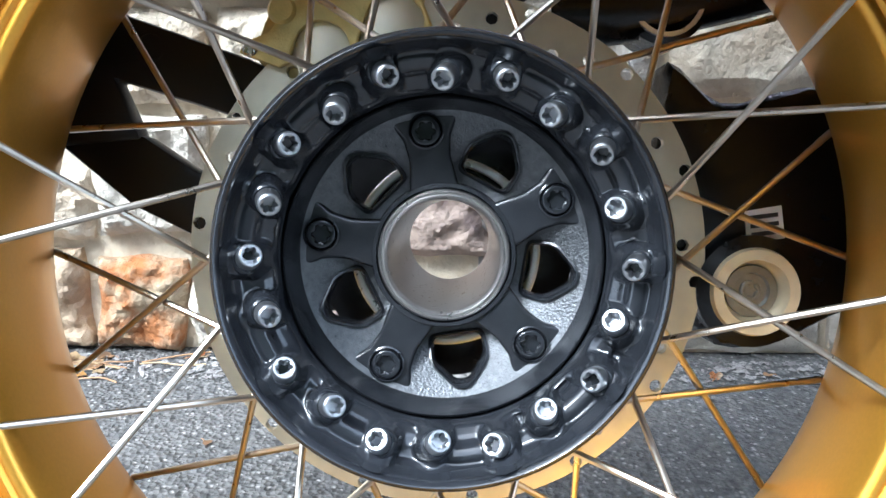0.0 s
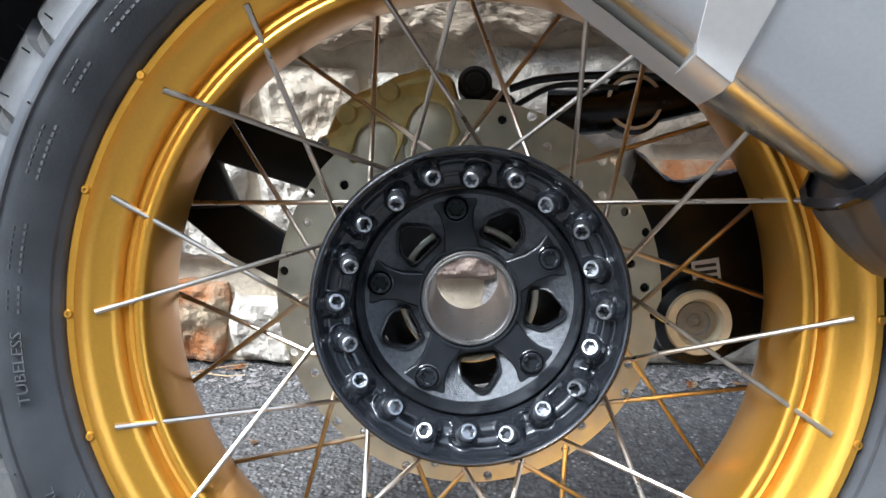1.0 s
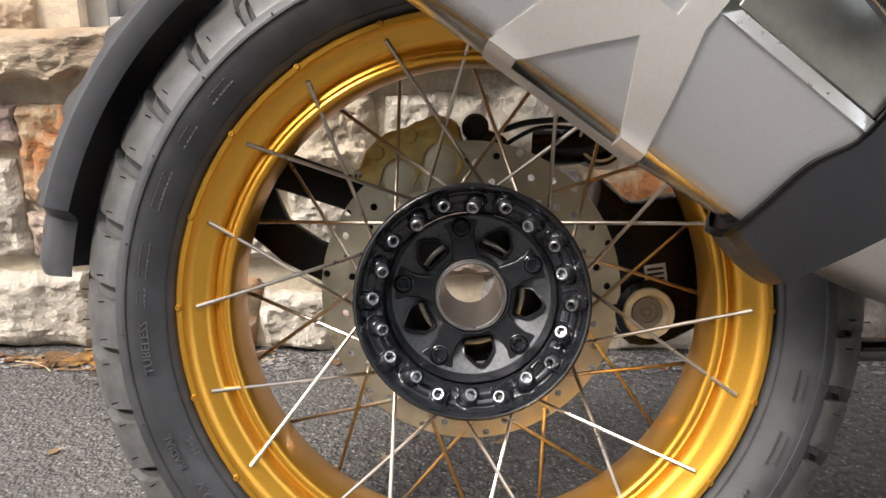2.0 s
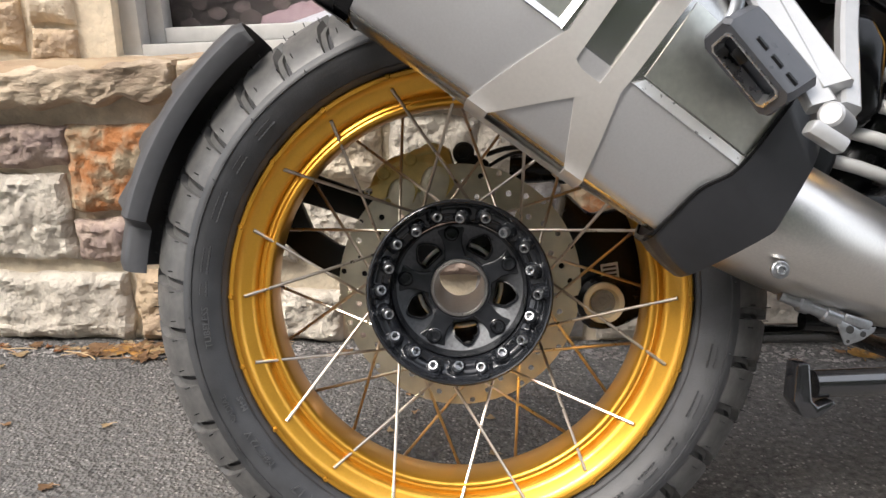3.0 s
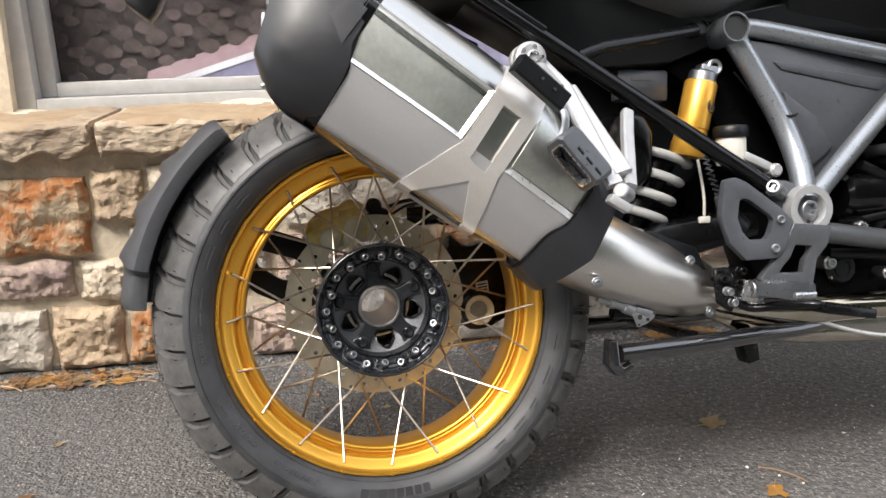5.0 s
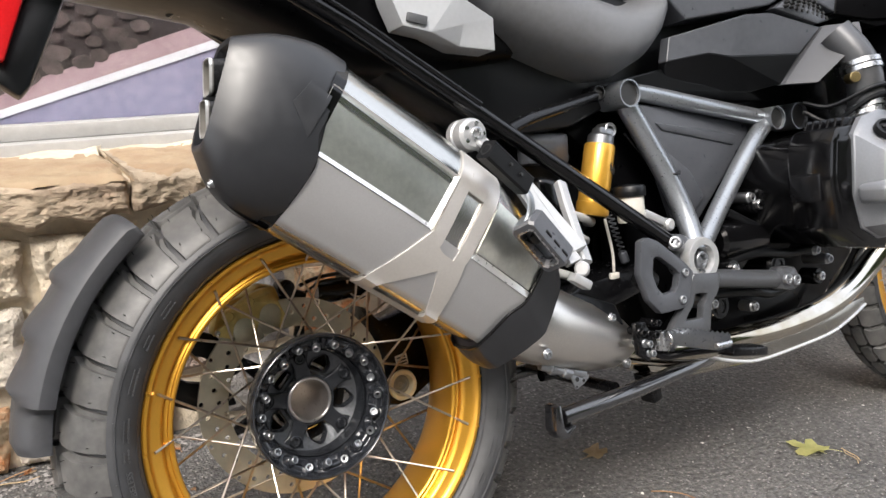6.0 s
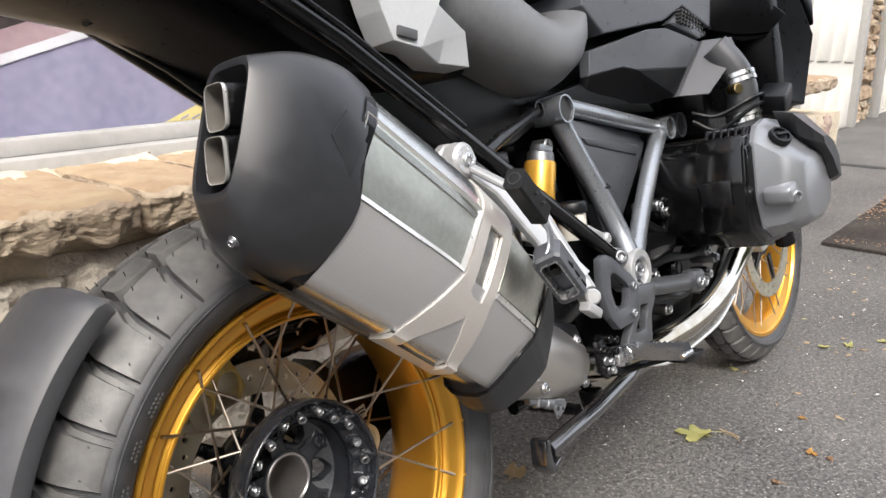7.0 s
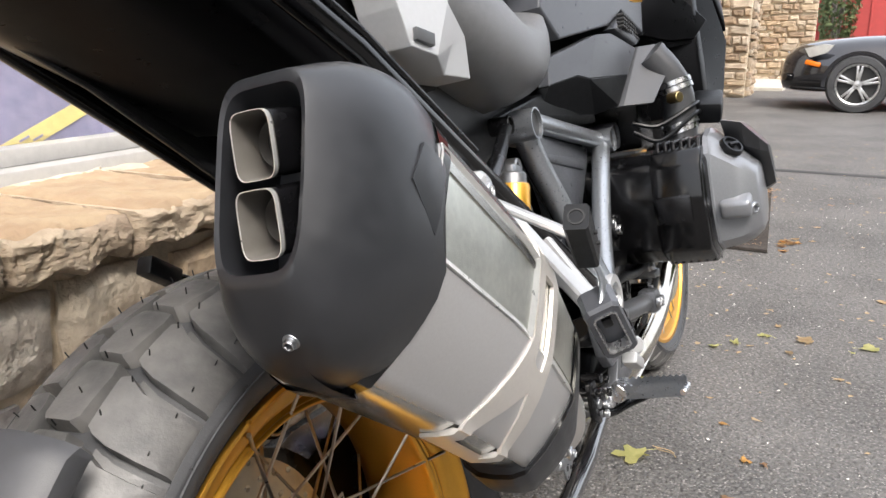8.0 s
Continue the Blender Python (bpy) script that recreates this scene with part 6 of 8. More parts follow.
bm = bmesh.new()
ring_prism(bm, [(0.459, 0.166), (0.474, 0.170), (0.492, 0.163), (0.545, 0.125), (0.562, 0.108), (0.550, 0.070), (0.538, 0.056), (0.489, 0.055), (0.466, 0.078), (0.452, 0.117)], 0.50, -0.106, -0.092)
bmesh.ops.bevel(bm, geom=bm.edges[:], offset=0.002, segments=2, affect="EDGES", profile=0.5)
heel = part("heel_guard", bm, GREYP, frame_root, "dark grey heel guard with a window")
for x, z in ((0.541, 0.110), (0.532, 0.070)):
    bm = bmesh.new()
    b_torx(bm, (x, -0.107, z), (0, -1, 0), 0.0062, 0.004)
    part("guard_bolt", bm, BOLT, heel)
bm = bmesh.new()
b_cyl(bm, (0.485, -0.070, 0.112), (0.505, -0.072, 0.095), 0.018, 18, 0.003)
part("master_cylinder", bm, BLACKP, frame_root)
bm = bmesh.new()
ring_prism(bm, [(0.566, 0.104), (0.627, 0.098), (0.620, 0.072), (0.602, 0.052), (0.594, 0.010), (0.550, 0.011), (0.504, 0.014), (0.518, 0.034), (0.546, 0.062)], 0.42, -0.102, -0.088)
bmesh.ops.bevel(bm, geom=bm.edges[:], offset=0.0015, segments=2, affect="EDGES", profile=0.5)
part("footrest_hanger", bm, HANGER, frame_root, "grey forged foot-rest hanger")
# rider's foot-rest with a toothed edge
peg = group("rider_footrest", frame_root)
bm = bmesh.new()
N = 11
top, ends = [], []
for side, x0 in ((-1, 0.494), (1, 0.522)):
    for i in range(N * 2 + 1):
        y = -0.100 - 0.090 * i / (N * 2)
        z = 0.026 + (0.0035 if i % 2 else 0.0)
        top.append((x0 + 0.010 * (i / (N * 2)), y, z))
verts = [bm.verts.new(p) for p in top] + [bm.verts.new((x, y, 0.008)) for x, y, z in top]
M2, T = N * 2 + 1, 2 * (N * 2 + 1)
for s in (0, M2):
    for i in range(N * 2):
        a, b = s + i, s + i + 1
        bm.faces.new((verts[a], verts[b], verts[b + T], verts[a + T]))
for i in range(N * 2):
    bm.faces.new((verts[i + T], verts[i + 1 + T], verts[M2 + i + 1 + T], verts[M2 + i + T]))
r = bmesh.ops.solidify(bm, geom=bm.faces[:], thickness=0.0028)
part("tread", bm, FRAMEG, peg, "toothed steel foot-rest")
bm = bmesh.new()
b_cyl(bm, (0.494, -0.104, 0.016), (0.530, -0.104, 0.014), 0.013, 16, 0.002)
part("peg_barrel", bm, STEEL, peg)
bm = bmesh.new()
b_cyl(bm, (0.502, -0.189, 0.014), (0.532, -0.190, 0.014), 0.0045, 12, 0.001)
part("peg_end", bm, STEEL, peg)
bm = bmesh.new()
b_box(bm, (0.034, 0.018, 0.030), pose(0.505, -0.090, 0.010, 0, 12, 0), 0.003)
part("peg_clevis", bm, STEEL, peg)
bm = bmesh.new()
b_torx(bm, (0.506, -0.118, 0.016), (0, -1, 0), 0.0085, 0.005)
part("peg_bolt", bm, BOLT, peg)
# brake lever, link and springs by the foot-rest
lev = group("brake_pedal", frame_root)
rod("lever", [(0.470, -0.080, 0.010), (0.500, -0.090, -0.012), (0.530, -0.110, -0.010), (0.560, -0.140, -0.006), (0.575, -0.148, -0.008)], 0.006, BLACKM, lev, "", 10, 1.0, 4)
bm = bmesh.new()
b_box(bm, (0.078, 0.030, 0.013), pose(0.606, -0.150, -0.016, 0, 9, 0), 0.002)
for i in range(7):
    b_box(bm, (0.004, 0.028, 0.004), pose(0.588 + 0.008 * i, -0.150, -0.0062 - 0.0013 * i, 0, 9, 0), 0.0008)
part("pedal_pad", bm, BLACKM, lev)
for i, (x, z) in enumerate(((0.462, 0.030), (0.470, 0.012), (0.482, 0.024), (0.478, -0.004), (0.490, 0.040))):
    bm = bmesh.new()
    b_torx(bm, (x, -0.090 - 0.003 * (i % 3), z), (0, -1, 0), 0.0055, 0.005)
    b_cyl(bm, (x, -0.088, z), (x + 0.004, -0.060, z), 0.0065, 12, 0.001)
    part("link_bolt", bm, BOLT if i % 2 else BLACKM, lev)
bm = bmesh.new()
b_prism(bm, [(0.455, 0.045), (0.476, 0.045), (0.492, 0.010), (0.480, -0.020), (0.458, -0.004)], -0.084, -0.074, 0.003)
part("link_plate", bm, BLACKM, lev)
# triangular side cover between the frame tubes
bm = bmesh.new()
b_prism(bm, [(0.550, 0.376), (0.610, 0.370), (0.830, 0.332), (0.800, 0.292), (0.668, 0.166), (0.630, 0.172), (0.598, 0.262)], -0.022, 0.0, 0.006)
cover = part("side_cover", bm, GREYP, bike, "dark grey triangular side cover")
bm = bmesh.new()
b_prism(bm, [(0.590, 0.344), (0.790, 0.316), (0.775, 0.298), (0.605, 0.330)], -0.026, -0.016, 0.004)
b_prism(bm, [(0.605, 0.300), (0.660, 0.262), (0.690, 0.215), (0.655, 0.185), (0.632, 0.195), (0.610, 0.262)], -0.030, -0.016, 0.006)
part("cover_rib", bm, GREYP, cover)
# shock: gold reservoir body with its eye, white coil spring below
shock = group("rear_shock", bike)
top, low = Vector((0.4810, -0.012, 0.3150)), Vector((0.4570, -0.006, 0.2060))
ax = (low - top).normalized()
L_ = (low - top).length
bm = bmesh.new()
b_tube(bm, [top, top + ax * 0.003, top + ax * L_ * 0.62, top + ax * (L_ * 0.62 + 0.001), top + ax * (L_ * 0.65), top + ax * (L_ * 0.65 + 0.001), top + ax * L_ * 0.78, top + ax * (L_ * 0.78 + 0.001), top + ax * L_ * 0.81, top + ax * (L_ * 0.81 + 0.001), low - ax * 0.003, low],
       [0.0225, 0.0240, 0.0240, 0.0230, 0.0230, 0.0240, 0.0240, 0.0246, 0.0246, 0.0258, 0.0258, 0.0235], 28)
part("reservoir_body", bm, GOLD2, shock, "gold anodised shock body")
bm = bmesh.new()
b_tube(bm, [top - ax * 0.016, top - ax * 0.013, top + ax * 0.001], [0.0165, 0.0200, 0.0205], 24)
b_box(bm, (0.030, 0.022, 0.018), pose(0.492, -0.008, 0.331, 0, 12, 0), 0.004)
part("shock_head", bm, BOLT, shock, "grey cast shock head")
bm = bmesh.new()
b_rev(bm, [(0.0120, 0.012), (0.0120, -0.012), (0.0100, -0.0135), (0.0060, -0.012), (0.0060, 0.012)], 24, pose(0.500, -0.006, 0.336), True)
part("shock_eye", bm, BOLT, shock)
bm = bmesh.new()
c0 = top + (low - top) * 0.36 + Vector((0.0115, -0.0212, 0.0))
mk = Matrix.Translation(c0) @ pose(0, 0, 0, 0, 12, 30)
b_rev(bm, [(0.0092, 0.0), (0.0092, -0.0012), (0.0080, -0.0012), (0.0080, 0.0)], 28, mk, True)
for dx in (-0.0030, 0.0028):
    b_box(bm, (0.0026, 0.0016, 0.009), mk @ pose(dx, 0, 0))
part("maker_mark", bm, INK, shock)
bm = bmesh.new()
s0, s1 = Vector((0.436, 0.030, 0.215)), Vector((0.355, 0.040, 0.050))
sd = (s1 - s0).normalized()
u = sd.cross(Vector((0, 1, 0))).normalized()
w = sd.cross(u)
pts = [s0 + (s1 - s0) * (k / 84) + 0.044 * (math.cos(2 * math.pi * k / 14) * u + math.sin(2 * math.pi * k / 14) * w) for k in range(85)]
b_tube(bm, pts, 0.0068, 10)
part("coil_spring", bm, WHITESP, shock, "white coil spring")
rod("damper_rod", [s0, s1], 0.026, BLACKM, shock)
# small things round the shock
bm = bmesh.new()
b_box(bm, (0.082, 0.030, 0.048), pose(0.402, 0.030, 0.316, 0, 2, 0), 0.006)
box = part("control_unit", bm, GREYP, bike)
for i in range(2):
    bm = bmesh.new()
    b_box(bm, (0.034 - 0.012 * i, 0.0012, 0.0055), pose(0.398 + 0.006 * i, 0.0146, 0.325 - 0.011 * i, 0, 2, 0))
    part("print_bar", bm, INKG, box)
bm = bmesh.new()
b_rev(bm, [(0.0001, 0.0), (0.027, 0.0), (0.029, 0.004), (0.029, 0.040), (0.026, 0.046), (0.0001, 0.046)], 28, pose(0.513, -0.034, 0.190) @ Matrix.Rotation(radians(90), 4, "X") @ Matrix.Diagonal((0.74, 1, 0.74, 1)))
tank_r = part("brake_reservoir", bm, RES, bike, "milky brake fluid reservoir with black lid")
bm = bmesh.new()
b_rev(bm, [(0.0001, 0.042), (0.0330, 0.040), (0.0340, 0.043), (0.0340, 0.054), (0.031, 0.057), (0.0001, 0.060)], 28, pose(0.513, -0.034, 0.190) @ Matrix.Rotation(radians(90), 4, "X") @ Matrix.Diagonal((0.74, 1, 0.74, 1)))
part("lid", bm, BLACKP, tank_r)
bm = bmesh.new()
b_box(bm, (0.052, 0.014, 0.014), pose(0.545, -0.050, 0.193, 0, 24, 0), 0.005)
b_cyl(bm, (0.570, -0.062, 0.180), (0.570, -0.040, 0.180), 0.010, 16, 0.003)
part("reservoir_bracket", bm, CASTALU, bike)
bm = bmesh.new()
b_tube(bm, spline([(0.462, -0.030, 0.200), (0.468, -0.034, 0.150), (0.468, -0.034, 0.118)], 5), 0.0022, 8)
b_box(bm, (0.018, 0.006, 0.010), pose(0.468, -0.034, 0.112), 0.002)
part("drain_hose", bm, RES, bike)
bm = bmesh.new()
P = [Vector((0.474, -0.028, 0.205)).lerp(Vector((0.500, -0.024, 0.140)), k / 60) + 0.005 * Vector((math.cos(k * 0.9), math.sin(k * 0.9), 0)) for k in range(61)]
b_tube(bm, P, 0.0012, 6)
b_cyl(bm, (0.497, -0.024, 0.146), (0.503, -0.024, 0.128), 0.007, 12, 0.002)
part("coiled_lead", bm, GREYP, bike)
rod("cable", [(0.535, -0.010, 0.330), (0.570, -0.016, 0.285), (0.600, -0.020, 0.235)], 0.0020, BLACKM, bike, "", 8, 1.0, 5)
rod("cable_tie", [(0.575, -0.030, 0.262), (0.596, -0.058, 0.258), (0.616, -0.044, 0.262)], 0.0020, BLACKM, bike, "", 8, 1.0, 4)
# dark inner mudguard, air box and inner panels
bm = bmesh.new()
b_prism(bm, [(0.350, 0.275), (0.387, 0.268), (0.400, 0.242), (0.398, 0.180), (0.380, 0.163), (0.356, 0.165), (0.348, 0.195)], -0.022, 0.100, 0.010, None, 3)
part("inner_mudguard", bm, BLACKG, bike, "gloss black inner mudguard")
bm = bmesh.new()
b_prism(bm, [(0.305, 0.136), (0.356, 0.166), (0.350, 0.130), (0.334, 0.097), (0.310, 0.095)], -0.032, 0.060, 0.008, None, 3)
part("inner_mudguard", bm, BLACKP, bike)
bm = bmesh.new()
b_prism(bm, [(0.230, 0.375), (0.500, 0.365), (0.560, 0.250), (0.520, 0.180), (0.420, 0.110), (0.375, 0.120), (0.350, 0.200), (0.300, 0.290)], 0.075, 0.125, 0.008)
part("inner_tray", bm, BLACKP, bike, "black plastic tray behind the shock")
bm = bmesh.new()
b_prism(bm, [(0.335, 0.060), (0.345, 0.082), (0.400, 0.106), (0.530, 0.122), (0.560, 0.120), (0.560, 0.085), (0.450, 0.060), (0.390, 0.040)], -0.034, 0.150, 0.008)
part("swingarm", bm, BLACKM, bike, "black cast swingarm")
bm = bmesh.new()
b_prism(bm, [(0.08, 0.455), (0.30, 0.335), (0.44, 0.345), (0.52, 0.375), (0.84, 0.340), (1.10, 0.335), (1.14, 0.560), (0.90, 0.600), (0.60, 0.540), (0.20, 0.600), (0.05, 0.560)], 0.000, 0.126, 0.01)
part("airbox", bm, BLACKP, bike, "black inner panel under the seat")
bm = bmesh.new()
b_prism(bm, [(0.44, 0.345), (0.52, 0.375), (0.84, 0.330), (1.08, 0.36), (1.17, 0.30), (1.19, 0.06), (1.08, -0.020), (0.95, -0.060), (0.70, -0.065), (0.60, -0.02), (0.56, 0.10), (0.56, 0.20), (0.50, 0.30)], 0.028, 0.098, 0.01)
part("engine_block", bm, TAILBLACK, bike, "black engine and gearbox casing")

# -- seat, tail and side panels --
def loft_x(stations, material, name, label="", parent=bike, e=3.2, seg=36, sharp=60):
    """A rounded body along x: stations of (x, z low, z high, y near, y far)."""
    bm = bmesh.new()
    rings = []
    for x, z0, z1, y0, y1 in stations:
        rings.append([(x, (y0 + y1) / 2 + (y1 - y0) / 2 * math.copysign(abs(math.cos(t)) ** (2 / e), math.cos(t)), (z0 + z1) / 2 + (z1 - z0) / 2 * math.copysign(abs(math.sin(t)) ** (2 / e), math.sin(t))) for t in (2 * math.pi * j / seg for j in range(seg))])
    b_loft(bm, rings)
    return part(name, bm, material, parent, label, sharp)


loft_x([(0.225, 0.520, 0.585, -0.040, 0.166), (0.270, 0.480, 0.600, -0.066, 0.192), (0.330, 0.448, 0.595, -0.078, 0.204), (0.395, 0.424, 0.572, -0.082, 0.208), (0.455, 0.408, 0.545, -0.082, 0.208), (0.510, 0.412, 0.532, -0.078, 0.204),
        (0.555, 0.432, 0.535, -0.070, 0.196), (0.590, 0.462, 0.548, -0.060, 0.186), (0.612, 0.495, 0.555, -0.050, 0.176)], SEATM, "rider_seat", "dark grey vinyl rider seat", e=2.6)
loft_x([(-0.300, 0.640, 0.740, -0.03, 0.156), (-0.10, 0.600, 0.730, -0.05, 0.176), (0.10, 0.565, 0.715, -0.06, 0.186), (0.260, 0.560, 0.690, -0.06, 0.186)], SEATM, "pillion_seat", "dark grey vinyl pillion seat")
# tail with its long black underside
loft_x([(0.330, 0.440, 0.580, -0.020, 0.146), (0.180, 0.425, 0.620, -0.045, 0.171), (0.080, 0.430, 0.640, -0.050, 0.176), (0.000, 0.472, 0.650, -0.050, 0.176), (-0.090, 0.515, 0.660, -0.045, 0.171), (-0.200, 0.532, 0.675, -0.035, 0.161), (-0.300, 0.545, 0.690, -0.02, 0.146), (-0.390, 0.575, 0.690, 0.0, 0.126)],
       TAILBLACK, "tail_underside", "black plastic tail underside", e=4.5)
bm = bmesh.new()
b_prism(bm, [(0.16, 0.345), (0.18, 0.40), (0.10, 0.44), (-0.02, 0.52), (-0.13, 0.56), (-0.25, 0.57), (-0.25, 0.545), (-0.10, 0.525), (-0.02, 0.478)], 0.128, 0.136, 0.002)
part("tail_edge", bm, BLACKG, bike)
bm = bmesh.new()
b_cyl(bm, (-0.117, 0.100, 0.530), (-0.113, 0.100, 0.520), 0.010, 16, 0.002)
part("tail_plug", bm, INK, bike)
# number plate carrier hanging behind, and the tail lamp
bm = bmesh.new()
b_prism(bm, [(-0.262, 0.56), (-0.225, 0.56), (-0.288, 0.425), (-0.300, 0.412), (-0.330, 0.436), (-0.322, 0.446)], 0.045, 0.080, 0.004)
part("plate_carrier", bm, BLACKP, bike)
bm = bmesh.new()
b_prism(bm, [(-0.345, 0.462), (-0.312, 0.446), (-0.286, 0.512), (-0.262, 0.580), (-0.300, 0.590)], 0.025, 0.050, 0.004)
part("tail_lamp", bm, REDLENS, bike, "red tail lamp lens")
# pale grey side panel of the tail: a flat face, a crease and a set-back rear facet
A, B, D, E, F = (0.1075, -0.0965, 0.467), (0.143, -0.101, 0.459), (0.195, -0.079, 0.4465), (0.250, -0.081, 0.442), (0.250, -0.083, 0.484)
J, M, G, H2, H = (0.197, -0.091, 0.472), (0.186, -0.100, 0.508), (0.243, -0.100, 0.580), (0.070, -0.097, 0.610), (0.0945, -0.098, 0.498)
bm = bmesh.new()
fv = {k: bm.verts.new(v) for k, v in zip("ABDEFJMGKH", (A, B, D, E, F, J, M, G, H2, H))}
bv = {k: bm.verts.new((v.co.x, v.co.y + 0.040, v.co.z)) for k, v in fv.items()}
for loop in ("HABMGK", "BJM", "BDJ", "DEFJ", "JFM"):
    bm.faces.new([fv[k] for k in loop])
for loop in ("HABMGK", "BDEFM"):
    bm.faces.new([bv[k] for k in reversed(loop)])
edge_loop = "ABDEFMGKH"
for a, b in zip(edge_loop, edge_loop[1:] + edge_loop[:1]):
    bm.faces.new((fv[b], fv[a], bv[a], bv[b]))
bmesh.ops.delete(bm, geom=[v for v in bm.verts if not v.link_faces], context="VERTS")
bmesh.ops.bevel(bm, geom=bm.edges[:], offset=0.0012, segments=2, affect="EDGES", profile=0.5)
tail_side = part("tail_panel", bm, TAILGREY, bike, "pale grey plastic tail panel", sharp=12)
bm = bmesh.new()
b_box(bm, (0.026, 0.006, 0.011), pose(0.1250, -0.1000, 0.4745, 0, 13, -8), 0.001)
part("panel_slot", bm, INKG, tail_side)
# side panels below the tank
def shell(name, pts, material, label="", thick=0.012, parent=bike, bevel=0.003):
    """A folded panel: a fan of points (x, y, z) given some thickness."""
    bm = bmesh.new()
    c = sum((Vector(p) for p in pts), Vector()) / len(pts)
    o = [bm.verts.new(p) for p in pts]
    i = [bm.verts.new(Vector(p) + Vector((0, thick, 0))) for p in pts]
    m0, m1 = bm.verts.new(c + Vector((0, -0.006, 0))), bm.verts.new(c + Vector((0, thick, 0)))
    n = len(pts)
    for k in range(n):
        j = (k + 1) % n
        bm.faces.new((o[k], o[j], m0))
        bm.faces.new((i[j], i[k], m1))
        bm.faces.new((o[j], o[k], i[k], i[j]))
    if bevel:
        es = [e for e in bm.edges if e.verts[0] in o and e.verts[1] in o]
        bmesh.ops.bevel(bm, geom=es, offset=bevel, segments=2, affect="EDGES", profile=0.5)
    return part(name, bm, material, parent, label, 20)


def folded(name, pts, faces, material, label="", thick=0.018, parent=bike, bevel=0.0015):
    """A panel of flat facets with creases, given thickness towards the far side."""
    bm = bmesh.new()
    f_ = {k: bm.verts.new(v) for k, v in pts.items()}
    b_ = {k: bm.verts.new((v[0], v[1] + thick, v[2])) for k, v in pts.items()}
    count = {}
    for loop in faces:
        bm.faces.new([f_[k] for k in loop])
        bm.faces.new([b_[k] for k in reversed(loop)])
        for a, b in zip(loop, loop[1:] + loop[:1]):
            count[(a, b)] = 1
    for a, b in list(count):
        if (b, a) not in count:
            bm.faces.new((f_[b], f_[a], b_[a], b_[b]))
    bmesh.ops.recalc_face_normals(bm, faces=bm.faces[:])
    bmesh.ops.bevel(bm, geom=bm.edges[:], offset=bevel, segments=2, affect="EDGES", profile=0.5)
    return part(name, bm, material, parent, label, 14)


SIDE = {"A": (0.604, -0.045, 0.436), "B": (0.616, -0.043, 0.475), "C": (0.754, -0.084, 0.506), "D": (0.800, -0.096, 0.507), "E": (0.915, -0.107, 0.484), "F": (0.866, -0.098, 0.440), "G": (0.832, -0.084, 0.392),
        "H": (0.677, -0.066, 0.446), "I": (0.720, -0.072, 0.440), "J": (0.790, -0.052, 0.384), "K": (0.690, -0.030, 0.392), "L": (0.615, -0.030, 0.418)}
folded("side_panel", {k: SIDE[k] for k in "ABCDEFHI"}, ["ABCIH", "CDEFI"], GREYP, "dark grey plastic side panel with a crease")
folded("side_panel_skirt", {k: SIDE[k] for k in "AFGHIJKL"}, ["FGI", "IGJ", "HIJK", "AHKL"], BLACKP, "black plastic skirt of the side panel")
folded("wing_panel", {"A": (0.920, -0.110, 0.486), "B": (0.966, -0.146, 0.486), "C": (0.948, -0.162, 0.455), "D": (0.858, -0.135, 0.386), "E": (0.829, -0.092, 0.390)},
       ["ABCDE"], WINGGREY, "mid grey plastic side wing panel")
shell("lower_panel", [(0.480, -0.010, 0.405), (0.610, -0.030, 0.428), (0.660, -0.034, 0.408), (0.800, -0.050, 0.385), (0.840, -0.040, 0.372), (0.700, -0.010, 0.372), (0.560, -0.004, 0.385)], BLACKP, "", 0.03)
shell("air_vent", [(0.806, -0.100, 0.514), (0.850, -0.100, 0.536), (0.900, -0.104, 0.528), (0.940, -0.110, 0.496), (0.900, -0.112, 0.488)], GREYP, "dark grey vent with a grid of holes", 0.02)
# short black rods stand for the shaded holes of the grid
for i in range(4):
    for j in range(9 - i):
        x = 0.828 + 0.0125 * j + 0.004 * i
        z = 0.5165 + 0.0065 * i - 0.0022 * j
        bm = bmesh.new()
        b_cyl(bm, (x, -0.1120, z), (x, -0.100, z), 0.0030, 8)
        part("vent_hole", bm, INK, bpy.data.objects["air_vent"])
shell("tank_side", [(0.600, -0.050, 0.545), (0.640, -0.060, 0.500), (0.800, -0.094, 0.520), (0.860, -0.104, 0.545), (0.960, -0.120, 0.500), (1.060, -0.140, 0.620), (1.020, -0.120, 0.760), (0.820, -0.080, 0.760), (0.660, -0.060, 0.700)], GREYP, "dark grey tank side panel", 0.16)
shell("gold_trim", [(0.900, -0.112, 0.562), (0.960, -0.118, 0.556), (1.000, -0.124, 0.575), (0.990, -0.124, 0.590), (0.905, -0.112, 0.572)], GOLD, "", 0.02, bike, 0.0)
loft_x([(0.56, 0.58, 0.76, -0.06, 0.186), (0.72, 0.55, 0.86, -0.09, 0.216), (0.95, 0.52, 0.90, -0.11, 0.236), (1.15, 0.55, 0.86, -0.09, 0.216)], BLACKP, "fuel_tank", "black fuel tank")
shell("front_fairing", [(0.960, -0.120, 0.500), (1.010, -0.150, 0.478), (1.062, -0.180, 0.482), (1.070, -0.186, 0.360), (1.170, -0.205, 0.345), (1.205, -0.225, 0.480), (1.140, -0.200, 0.640), (1.040, -0.150, 0.720)], TAILBLACK, "black plastic front side fairing", 0.10)
shell("fairing_panel", [(0.940, -0.118, 0.505), (1.000, -0.150, 0.490), (1.060, -0.186, 0.488), (1.110, -0.206, 0.520), (1.010, -0.150, 0.600), (0.950, -0.120, 0.560)], TAILBLACK, "", 0.02)
